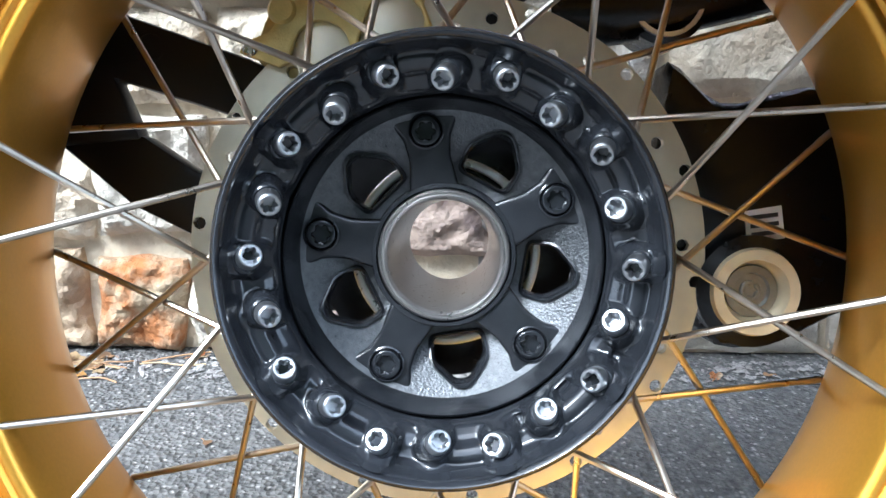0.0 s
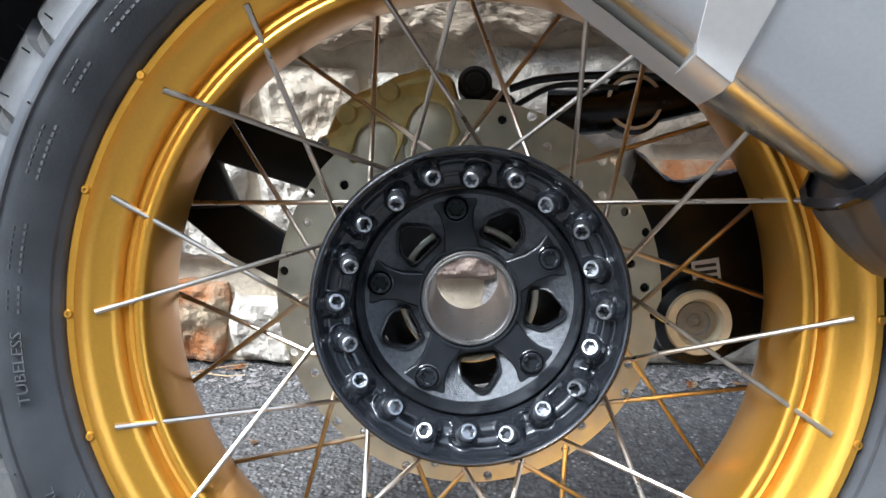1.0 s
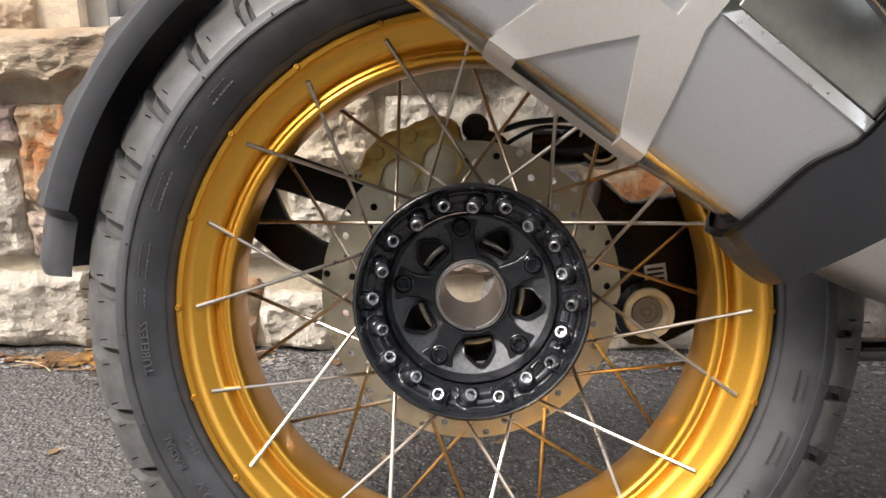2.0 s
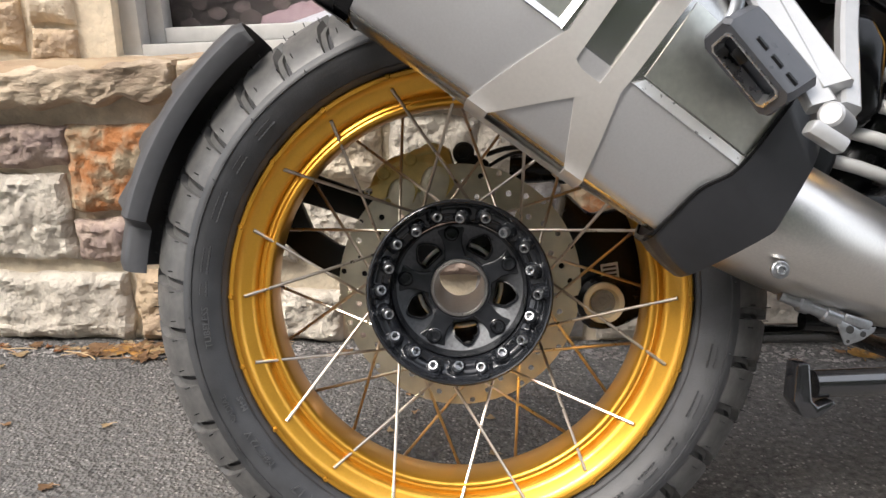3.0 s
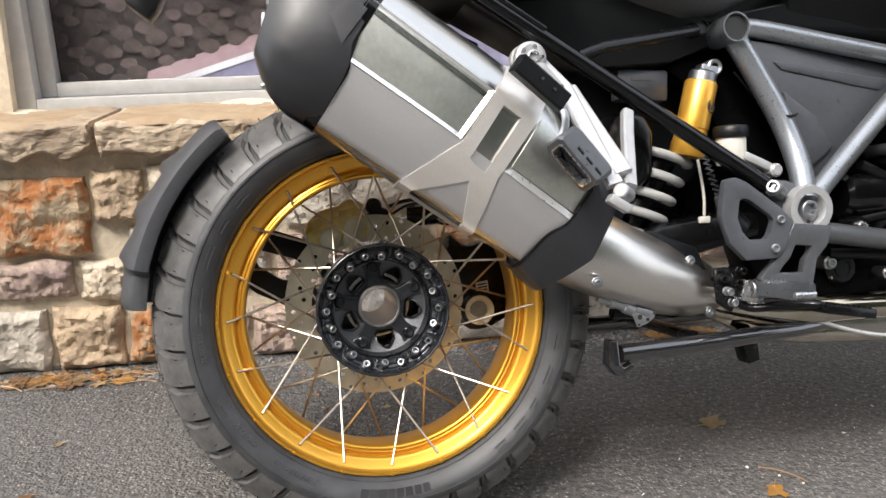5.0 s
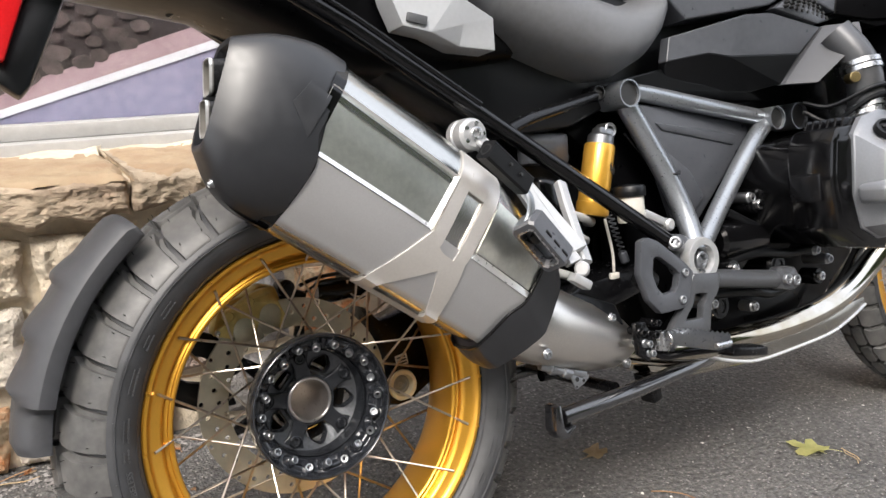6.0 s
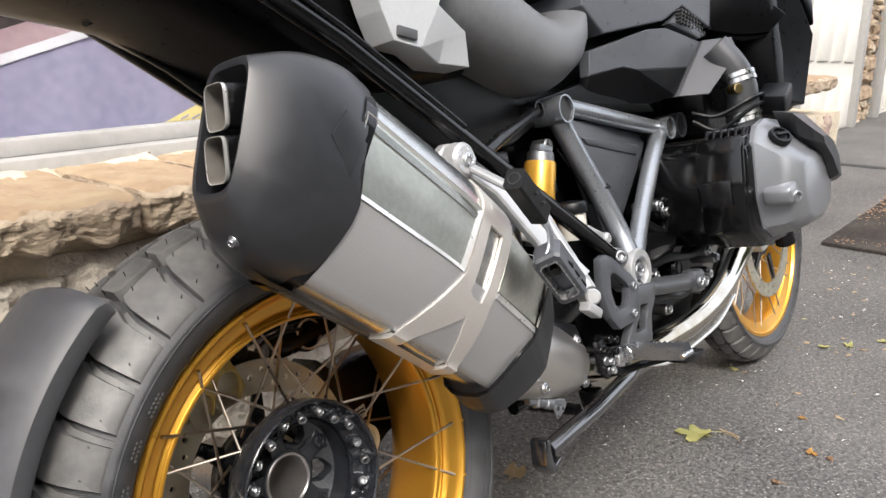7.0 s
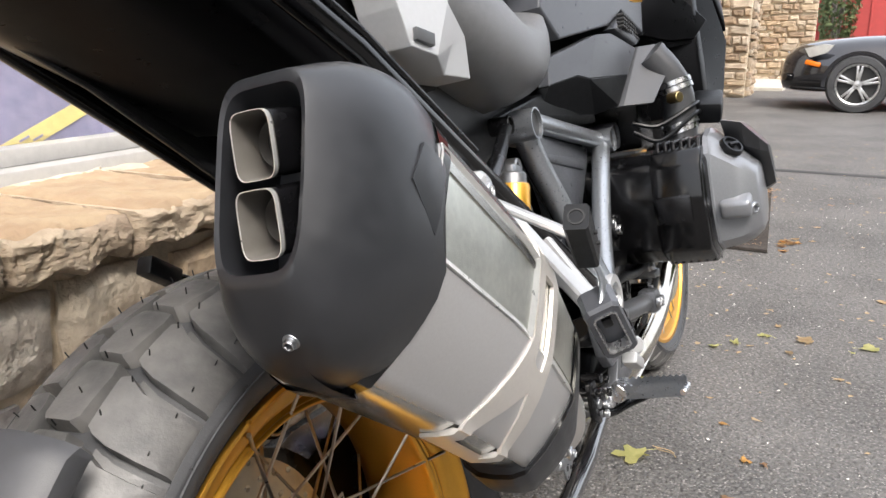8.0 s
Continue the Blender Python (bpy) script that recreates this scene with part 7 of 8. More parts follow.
shell("fairing_panel", [(1.120, -0.200, 0.640), (1.180, -0.215, 0.560), (1.215, -0.225, 0.500), (1.240, -0.220, 0.560), (1.180, -0.190, 0.720)], TAILBLACK, "", 0.03)

# -- cylinder, head cover and intake --
cyl = group("engine_cylinder", bike)
bm = bmesh.new()
b_prism(bm, [(0.780, 0.290), (0.860, 0.302), (1.000, 0.300), (1.030, 0.250), (1.020, 0.150), (0.960, 0.116), (0.840, 0.118), (0.785, 0.150), (0.772, 0.230)], -0.212, 0.030, 0.010)
part("cylinder_barrel", bm, BLACKG, cyl, "black cylinder block")
bm = bmesh.new()
b_prism(bm, [(0.774, 0.286), (0.790, 0.306), (0.860, 0.312), (0.990, 0.310), (1.034, 0.250), (1.024, 0.146), (0.960, 0.110), (0.838, 0.112), (0.779, 0.146), (0.766, 0.230)], -0.208, -0.128, 0.006)
part("cylinder_sleeve", bm, BLACKG, cyl)
bm = bmesh.new()
b_prism(bm, [(0.764, 0.236), (0.774, 0.240), (0.774, 0.196), (0.764, 0.192)], -0.188, -0.134, 0.003)
part("cast_box", bm, BLACKM, cyl)
for k in range(6):
    y = -0.142 - 0.0125 * k
    for pts in ([(0.800, 0.300), (0.995, 0.300), (0.990, 0.318), (0.812, 0.321)], [(0.820, 0.130), (0.900, 0.116), (0.905, 0.104), (0.828, 0.116)]):
        bm = bmesh.new()
        b_prism(bm, pts, y, y + 0.005, 0.001)
        part("fin", bm, BLACKM, cyl)


def head_ring(y, k, dx=0.0, drop=0.0):
    base = [(0.814, 0.292), (0.838, 0.318), (0.885, 0.328), (0.950, 0.322), (1.000, 0.296), (1.025, 0.245), (1.020, 0.190), (0.995, 0.146), (0.940, 0.126), (0.866, 0.126), (0.824, 0.146), (0.808, 0.200)]
    return [(0.910 + dx + (x - 0.910) * k, y, 0.225 + (z - 0.225) * k - drop * max(0.0, (z - 0.200) / 0.128)) for x, z in base]


bm = bmesh.new()
b_loft(bm, [head_ring(-0.206, 1.0), head_ring(-0.207, 1.01), head_ring(-0.215, 1.01), head_ring(-0.217, 0.985), head_ring(-0.222, 0.980, 0.001, 0.004), head_ring(-0.246, 0.945, 0.004, 0.026), head_ring(-0.264, 0.880, 0.010, 0.040), head_ring(-0.277, 0.78, 0.016, 0.046), head_ring(-0.280, 0.72, 0.018, 0.046)])
hc = part("head_cover", bm, SILVERP, cyl, "silver painted cylinder head cover", sharp=32)
bm = bmesh.new()
b_prism(bm, [(0.800, 0.212), (0.836, 0.222), (0.848, 0.206), (0.836, 0.186), (0.806, 0.184), (0.801, 0.198)], -0.270, -0.222, 0.010, None, 3)
part("cover_boss", bm, SILVERP, hc)
bm = bmesh.new()
b_loft(bm, [[(x, -0.232, z) for x, z in ((0.872, 0.339), (0.945, 0.336), (1.000, 0.306), (1.030, 0.250), (1.030, 0.200), (1.000, 0.205), (0.975, 0.255), (0.925, 0.298))],
            [(x, -0.262, z) for x, z in ((0.880, 0.330), (0.948, 0.326), (1.002, 0.300), (1.034, 0.249), (1.036, 0.194), (0.998, 0.200), (0.965, 0.252), (0.905, 0.290))],
            [(x, -0.284, z) for x, z in ((0.905, 0.300), (0.948, 0.300), (0.992, 0.284), (1.024, 0.246), (1.026, 0.200), (0.994, 0.206), (0.962, 0.248), (0.912, 0.278))],
            [(x, -0.296, z) for x, z in ((0.922, 0.284), (0.948, 0.284), (0.984, 0.272), (1.012, 0.243), (1.014, 0.208), (0.998, 0.212), (0.966, 0.246), (0.926, 0.272))]])
part("head_guard", bm, CAPBLACK, hc, "dark grey head guard", sharp=25)
bm = bmesh.new()
b_rev(bm, [(0.0001, 0.001), (0.013, 0.001), (0.0145, -0.004), (0.0175, -0.004), (0.0190, -0.001), (0.020, 0.004)], 28, pose(0.850, -0.248, 0.2965, -42, 0, -30))
b_box(bm, (0.022, 0.006, 0.006), pose(0.8485, -0.2510, 0.2995, -42, 0, -30), 0.002)
part("oil_plug", bm, BLACKP, hc)
bm = bmesh.new()
b_torx(bm, (0.8200, -0.2700, 0.1972), (-0.55, -0.81, -0.21), 0.0100, 0.007)
part("cover_bolt", bm, BOLT, hc)
# intake stub with its two clamps
intake = group("intake", bike)
rod("intake_tube", [(0.925, -0.125, 0.470), (0.940, -0.148, 0.430), (0.950, -0.158, 0.390), (0.952, -0.156, 0.330), (0.950, -0.150, 0.290)], 0.029, INTAKEG, intake, "grey metal intake tube", 22, 1.0, 4)
for z, y, x in ((0.412, -0.154, 0.946), (0.402, -0.156, 0.948), (0.340, -0.157, 0.952), (0.330, -0.156, 0.952)):
    bm = bmesh.new()
    b_rev(bm, [(0.0300, 0.004), (0.0325, 0.004), (0.0325, -0.004), (0.0300, -0.004)], 28, pose(x, y, z, 78, 0, 0), True)
    part("clamp_band", bm, STEEL, intake)
bm = bmesh.new()
b_cyl(bm, (0.905, -0.170, 0.388), (0.918, -0.150, 0.388), 0.009, 16, 0.001)
part("intake_nozzle", bm, mat("brass", (0.60, 0.45, 0.22), 0.3, 1.0), intake)
for i, (z0, dz) in enumerate(((0.368, 0.0), (0.352, -0.01))):
    rod("cable", [(0.880, -0.090, z0 - 0.010), (0.895, -0.130, z0 - 0.022 + dz), (0.925, -0.182, z0), (0.975, -0.188, z0 + 0.004), (1.000, -0.170, z0 - 0.020)], 0.0038, BLACKP, intake, "", 8, 1.0, 5)
bm = bmesh.new()
b_box(bm, (0.060, 0.050, 0.040), pose(1.000, -0.200, 0.362, 10, -25, 0), 0.006)
part("ignition_cap", bm, BLACKP, intake)
# starter motor lying along the casing, with tabs and bolts
bm = bmesh.new()
b_tube(bm, [(0.690, -0.030, 0.138), (0.694, -0.030, 0.138), (0.696, -0.030, 0.138), (0.800, -0.030, 0.139), (0.806, -0.030, 0.139), (0.812, -0.030, 0.139)], [0.030, 0.034, 0.036, 0.036, 0.034, 0.026], 28)
part("starter_motor", bm, BLACKG, bike, "gloss black starter motor")
for x, z in ((0.777, 0.193), (0.817, 0.161), (0.915, 0.120), (0.934, 0.049), (0.704, 0.093)):
    bm = bmesh.new()
    b_rev(bm, [(0.0001, -0.002), (0.014, -0.002), (0.0155, 0.001), (0.0155, 0.030)], 20, pose(x, -0.062, z))
    tab = part("casing_tab", bm, BLACKG, bike)
    bm = bmesh.new()
    b_torx(bm, (x, -0.064, z), (0, -1, 0), 0.0085, 0.007)
    part("casing_bolt", bm, STEEL, tab)
# casing details: alternator cover, screws, pipes
for c, r, L in (((0.745, -0.040, 0.122), 0.040, 0.10), ((0.800, -0.050, 0.200), 0.030, 0.06), ((0.840, -0.045, 0.080), 0.024, 0.06), ((0.690, -0.040, 0.030), 0.026, 0.05)):
    bm = bmesh.new()
    b_rev(bm, [(0.0001, -0.004), (r * 0.8, -0.004), (r, 0.002), (r, L)], 28, Matrix.Translation(Vector(c)))
    b_rev(bm, [(r * 0.45, -0.006), (r * 0.55, -0.006), (r * 0.55, 0.0), (r * 0.45, 0.0)], 24, Matrix.Translation(Vector(c)), True)
    part("casing_cover", bm, BLACKM, bike)
for x, y, z in ((0.765, -0.060, 0.206), (0.798, -0.064, 0.172), (0.850, -0.070, 0.166), (0.880, -0.072, 0.140), (0.700, -0.052, 0.150), (0.905, -0.080, 0.100), (0.660, -0.055, 0.040), (0.760, -0.056, 0.020), (0.940, -0.080, 0.080)):
    bm = bmesh.new()
    b_cyl(bm, (x, y + 0.05, z), (x, y, z), 0.010, 14, 0.002)
    b_torx(bm, (x, y, z), (0, -1, 0), 0.0075, 0.005)
    part("casing_bolt", bm, BOLT, bike)
for pts in ([(0.70, -0.040, 0.10), (0.78, -0.055, 0.110), (0.86, -0.060, 0.100), (0.93, -0.080, 0.112)], [(0.66, -0.050, 0.055), (0.74, -0.060, 0.050), (0.80, -0.062, 0.038), (0.86, -0.070, 0.050)], [(0.72, -0.045, 0.185), (0.80, -0.055, 0.150), (0.88, -0.065, 0.160)]):
    rod("hose", pts, 0.0085, BLACKP, bike, "", 10, 1.0, 5)
bm = bmesh.new()
b_prism(bm, [(0.60, -0.020), (0.66, 0.030), (0.86, 0.060), (0.96, 0.030), (0.90, -0.040), (0.70, -0.055), (0.62, -0.045)], -0.030, 0.126, 0.012)
part("sump", bm, TAILBLACK, bike)

# dark inner guard behind the shock, with a rib round it
bm = bmesh.new()
b_prism(bm, [(0.445, 0.105), (0.440, 0.200), (0.455, 0.285), (0.590, 0.300), (0.640, 0.240), (0.640, 0.060), (0.520, 0.070)], 0.132, 0.146, 0.005)
guard = part("inner_guard", bm, BLACKP, bike, "black plastic inner guard")
for x, z, w, h in ((0.500, 0.150, 0.060, 0.050), (0.520, 0.235, 0.080, 0.060), (0.590, 0.130, 0.050, 0.070)):
    bm = bmesh.new()
    b_box(bm, (w, 0.014, h), pose(x, 0.128, z, 0, 8, 0), 0.005)
    part("guard_rib", bm, BLACKG, guard)

# -- centre stand folded up --
stand = group("centre_stand", bike)
for y, d in ((-0.050, -1), (0.176, 1)):
    rod("stand_leg", [(0.316, y + d * 0.018, -0.068), (0.460, y + d * 0.010, -0.063), (0.600, y - d * 0.006, -0.057), (0.660, y - d * 0.012, -0.052), (0.690, y - d * 0.03, -0.046)], 0.0126, STANDPAINT, stand, "gloss black stand tube")
    bm = bmesh.new()
    b_prism(bm, [(0.298, -0.048), (0.308, -0.047), (0.311, -0.080), (0.316, -0.086), (0.330, -0.080), (0.332, -0.085), (0.314, -0.097), (0.304, -0.096), (0.295, -0.082)], y - 0.030 if d < 0 else y + 0.004, y - 0.004 if d < 0 else y + 0.030, 0.002)
    part("stand_foot", bm, STANDPAINT, stand)
rod("cross_tube", [(0.440, -0.046, -0.056), (0.440, 0.172, -0.056)], 0.009, BLACKM, stand)
rod("stand_spring", [(0.330, -0.010, -0.020), (0.560, 0.000, -0.030)], 0.009, BLACKM, stand)
bm = bmesh.new()
b_prism(bm, [(0.530, -0.060), (0.560, -0.060), (0.565, -0.105), (0.545, -0.110)], -0.020, 0.010, 0.003)
part("stand_stop", bm, BLACKM, stand)

# -- front wheel, fork and brake --
FW = pose(1.584, 0.096, 0.013, 0, 0, -2.5) @ pose(0, -0.052, 0)
front = group("front_wheel", bike)
front.matrix_local = FW
build_tyre(front, 0.326, 0.060, 0.052, 0.252, 36)
bm = bmesh.new()
b_rev(bm, [(0.259, 0.012), (0.258, 0.004), (0.250, 0.004), (0.246, 0.010), (0.232, 0.014), (0.222, 0.016), (0.216, 0.024), (0.216, 0.080), (0.222, 0.088), (0.246, 0.094), (0.258, 0.100), (0.259, 0.092), (0.235, 0.078), (0.235, 0.026)], 96, None, True)
part("rim", bm, GOLD, front, "gold anodised front rim")
for k in range(40):
    sgn = 1 if k % 2 else -1
    a0, a1 = radians(9 * k), radians(9 * k + 34 * sgn)
    near = k % 4 < 2
    bm = bmesh.new()
    b_tube(bm, [(0.240 * math.cos(a0), 0.014 if near else 0.090, 0.240 * math.sin(a0)), (0.055 * math.cos(a1), 0.020 if near else 0.084, 0.055 * math.sin(a1))], 0.0018, 6)
    part("spoke", bm, SPOKE, front)
bm = bmesh.new()
b_rev(bm, [(0.0001, 0.000), (0.040, 0.000), (0.056, 0.014), (0.050, 0.052), (0.056, 0.090), (0.040, 0.104), (0.0001, 0.104)], 40)
part("hub", bm, BLACKM, front)
bm = drilled_disc(0.116, 0.1525, -0.012, 0.005, 84, 4, 0.0033, 6, 3)
part("brake_disc", bm, DISC, front, "drilled steel front brake disc")
for k in range(5):
    bm = bmesh.new()
    b_prism(bm, [(0.045, -0.010), (0.122, -0.006), (0.122, 0.006), (0.045, 0.010)], -0.009, -0.003, 0.001, rot_y(72 * k))
    part("disc_arm", bm, BLACKM, front)
bm = bmesh.new()
b_prism(bm, [(-0.180, 0.020), (-0.165, 0.080), (-0.110, 0.110), (-0.085, 0.070), (-0.110, 0.000), (-0.150, -0.010)], -0.060, -0.018, 0.008)
part("front_caliper", bm, mat("caliper_silver", (0.62, 0.62, 0.60), 0.35, 0.6), front, "silver front brake caliper")
for y in (-0.060, 0.165):
    rod("fork_leg", [(0.0, y, -0.01), (-0.120, y, 0.26), (-0.240, y, 0.52)], 0.026, BLACKM, front)
rod("front_axle", [(0, -0.070, 0), (0, 0.175, 0)], 0.018, STEEL, front)
bm = bmesh.new()
rings = []
for i in range(25):
    a = radians(35 + 105 * i / 24)
    rings.append([(q * math.cos(a), y, q * math.sin(a)) for y, q in ((-0.030, 0.340), (-0.010, 0.352), (0.052, 0.358), (0.114, 0.352), (0.134, 0.340), (0.114, 0.348), (0.052, 0.354), (-0.010, 0.348))])
b_loft(bm, rings)
part("front_mudguard", bm, BLACKP, front)

# dark inner fairing and throttle housing that close the space behind the intake
bm = bmesh.new()
b_prism(bm, [(1.060, 0.350), (1.150, 0.335), (1.190, 0.440), (1.170, 0.600), (1.080, 0.640), (1.062, 0.480)], -0.190, 0.130, 0.010)
part("inner_fairing", bm, TAILBLACK, bike, "black inner fairing beside the radiator")
bm = bmesh.new()
b_prism(bm, [(0.965, 0.310), (1.070, 0.300), (1.080, 0.520), (0.960, 0.500), (0.955, 0.400)], -0.085, 0.100, 0.010)
part("throttle_housing", bm, BLACKM, bike)


# ---- the far end of the drive: garages, house wing, car ----
def far_wall(name, x0, x1, y, z1, label):
    bm = bmesh.new()
    b_box(bm, (x1 - x0, 0.3, z1), pose((x0 + x1) / 2, y + 0.15, ground_z((x0 + x1) / 2) + z1 / 2 - 0.1))
    return tagged(part(name, bm, CONCR), label, "house wall", kind="structure")


def far_stones(parent, x0, x1, y, z0, z1, seed, turn=False):
    rnd = random.Random(seed)
    z = z0
    while z < z1:
        h = rnd.uniform(0.06, 0.16)
        x = x0
        while x < x1 - 0.02:
            w = min(rnd.uniform(0.09, 0.32), x1 - x)
            d = SHARED[rnd.randrange(len(SHARED))]
            ob = new("stone", d)
            ob.parent = parent
            dz, dh, roll = rnd.uniform(-0.025, 0.025), h * rnd.uniform(0.75, 1.12), rnd.uniform(-6, 6)
            place = pose(y, x + w / 2, z + h / 2 + dz, 0, 0, -90) if turn else pose(x + w / 2, y, z + h / 2 + dz)
            ob.matrix_local = place @ pose(0, 0, 0, 0, roll, 0) @ Matrix.Diagonal((w - 0.012, 0.05 + rnd.uniform(0, 0.02), dh - 0.010, 1))
            x += w
        z += h


SHARED = []
for i in range(12):
    v, f = rough_block(1.0, 1.0, 1.0, 900 + i, 0.14, 6, 5, 0.22)
    me = bpy.data.meshes.new("stone")
    me.from_pydata(v, [], f)
    me.materials.append(FARSTONES[i % 3])
    SHARED.append(me)

garage = far_wall("wall_garage", 4.6, 12.6, 1.20, 3.2, "tan fieldstone garage front with white doors")
for a, b in ((4.7, 5.5), (7.55, 8.35), (9.45, 12.6)):
    far_stones(garage, a, b, 1.20, ground_z((a + b) / 2) - 0.1, 2.6, int(a * 10))


def garage_door(x0, x1):
    gz = ground_z((x0 + x1) / 2)
    d = thing("garage_door", pose(0, 0, 0), "closed white panelled garage door in a fieldstone front", "garage door", "garage doors")
    bm = bmesh.new()
    b_box(bm, (x1 - x0, 0.06, 2.3), pose((x0 + x1) / 2, 1.17, gz + 1.13))
    part("leaf", bm, DOORPAINT, d)
    for i in range(4):
        for j in range(4):
            w, h = (x1 - x0) / 4, 2.3 / 4
            bm = bmesh.new()
            b_box(bm, (w - 0.12, 0.03, h - 0.12), pose(x0 + w * (i + 0.5), 1.135, gz + h * (j + 0.5) - 0.02), 0.02)
            part("panel", bm, DOORPAINT, d)
    bm = bmesh.new()
    for x in (x0 - 0.06, x1 + 0.06):
        b_box(bm, (0.12, 0.10, 2.45), pose(x, 1.13, gz + 1.2), 0.01)
    b_box(bm, (x1 - x0 + 0.24, 0.10, 0.14), pose((x0 + x1) / 2, 1.13, gz + 2.42), 0.01)
    part("door_frame", bm, WHITEPAINT, d)


garage_door(5.65, 7.4)
garage_door(8.5, 9.3)
# the wing lies back behind a pier at the end of the garage front
bm = bmesh.new()
b_box(bm, (1.0, 0.46, 4.0), pose(12.1, 0.965, 2.0))
b_box(bm, (0.3, 1.9, 4.0), pose(16.15, -0.03 + 0.95, 2.0))
b_box(bm, (3.4, 0.3, 4.0), pose(14.3, 1.35, 2.0))
wing = part("wall_wing", bm, CONCR)
tagged(wing, "tan fieldstone wing of the house", "house wall", kind="structure")
far_stones(wing, 0.735, 1.19, 11.6, 0.30, 3.2, 71, True)
far_stones(wing, 11.65, 12.6, 0.735, 0.30, 3.2, 73)
far_stones(wing, -0.03, 1.20, 16.0, 0.55, 3.4, 77, True)
bm = bmesh.new()
b_box(bm, (0.1, 4.6, 5.0), pose(21.0, -0.9, 3.0))
barn = part("wall_red", bm, REDWALL)
tagged(barn, "red painted wooden wall of an outbuilding", "barn wall", kind="structure")
for i in range(12):
    bm = bmesh.new()
    b_box(bm, (0.03, 0.04, 5.0), pose(20.94, -3.1 + 0.4 * i, 3.0), 0.006)
    part("batten", bm, REDWALL, barn)


def bush(name, x, y, z, rx, rz, n, label, seed=3):
    """A clump of many small leaves on a few stems."""
    rnd = random.Random(seed)
    b = thing(name, pose(x, y, z), label, "shrub")
    bm = bmesh.new()
    for k in range(9):
        a = rnd.uniform(0, 6.28)
        b_tube(bm, spline([(0, 0, 0), (0.3 * rx * math.cos(a), 0.3 * rx * math.sin(a), 0.5 * rz), (0.7 * rx * math.cos(a), 0.7 * rx * math.sin(a), rz * rnd.uniform(0.7, 0.95))], 4), [0.03 - 0.003 * q for q in range(9)], 6)
    part("stems", bm, STONES[5], b)
    verts, faces = [], []
    for k in range(n):
        u, v = rnd.uniform(0, 6.28), rnd.random()
        rr = (0.4 + 0.6 * rnd.random() ** 0.4) * (0.85 + 0.3 * noise.noise(Vector((math.cos(u) * 2, math.sin(u) * 2, v * 5))))
        c = Vector((rx * rr * math.sin(math.pi * min(0.95, v * 0.9 + 0.08)) * math.cos(u), rx * rr * math.sin(math.pi * min(0.95, v * 0.9 + 0.08)) * math.sin(u), rz * v))
        e1 = Vector((rnd.gauss(0, 1), rnd.gauss(0, 1), rnd.gauss(0, 1))).normalized() * rnd.uniform(0.04, 0.09) * max(1, rx / 1.2)
        e2 = e1.orthogonal().normalized() * e1.length * 0.6
        i = len(verts)
        verts += [c - e1, c + e2 * 0.7, c + e1, c - e2 * 0.7]
        faces.append((i, i + 1, i + 2, i + 3))
    me = bpy.data.meshes.new("crown")
    me.from_pydata([tuple(v) for v in verts], [], faces)
    me.materials.append(FOLIAGE)
    ob = new("crown", me)
    ob.parent = b
    return b


bush("shrub", 20.2, -0.39, ground_z(20.2), 0.50, 3.6, 3600, "green shrub in front of the red outbuilding", 4)

# pale doorstep before the house wing
bm = bmesh.new()
v = [(13.20, 0.30), (15.95, 0.20), (15.95, 1.18), (13.20, 1.18)]
b_loft(bm, [[(x, y, ground_z(x) + h) for x, y in v] for h in (0.0, 0.05)])
tagged(part("doorstep", bm, mat("pale_concrete", (0.50, 0.47, 0.41), 0.9, 0, 0.12, 20)), "pale concrete step before the house wing", "step", kind="structure")
# the parked car, nose towards the house
car = thing("car", pose(9.75, -0.62, ground_z(9.75) - 0.005, 0, -2.7, 90), "parked black saloon car with silver five-spoke wheels on the drive", "car")
# in the car's own axes x runs forward, y to its left, z up; the near flank is at y = +0.0


def car_ring(x, z0, z1, w, tuck):
    pts = []
    for t in range(24):
        a = 2 * math.pi * t / 24
        c, s = math.cos(a), math.sin(a)
        y = w * math.copysign(abs(c) ** 0.5, c)
        v = 0.5 + 0.5 * math.copysign(abs(s) ** 0.55, s)
        pts.append((x, -0.9 + y * (1 - tuck * v * v), z0 + (z1 - z0) * v))
    return pts


bm = bmesh.new()
b_loft(bm, [car_ring(0.84, 0.30, 0.52, 0.55, 0.1), car_ring(0.80, 0.22, 0.66, 0.72, 0.12), car_ring(0.66, 0.20, 0.78, 0.84, 0.15), car_ring(0.40, 0.20, 0.84, 0.89, 0.16), car_ring(0.0, 0.22, 0.90, 0.90, 0.18), car_ring(-0.7, 0.22, 0.96, 0.90, 0.2), car_ring(-2.6, 0.22, 0.98, 0.90, 0.2), car_ring(-3.5, 0.25, 0.98, 0.84, 0.2), car_ring(-3.7, 0.35, 0.8, 0.7, 0.2)])
body = part("body", bm, CARPAINT, car, "glossy black car body", sharp=60)
bm = bmesh.new()
b_loft(bm, [car_ring(-0.55, 0.90, 0.94, 0.80, 0.1), car_ring(-1.25, 0.90, 1.38, 0.74, 0.24), car_ring(-2.2, 0.90, 1.42, 0.74, 0.24), car_ring(-3.1, 0.90, 1.0, 0.74, 0.1)])
part("cabin", bm, BLACKG, car, "dark tinted cabin glass")
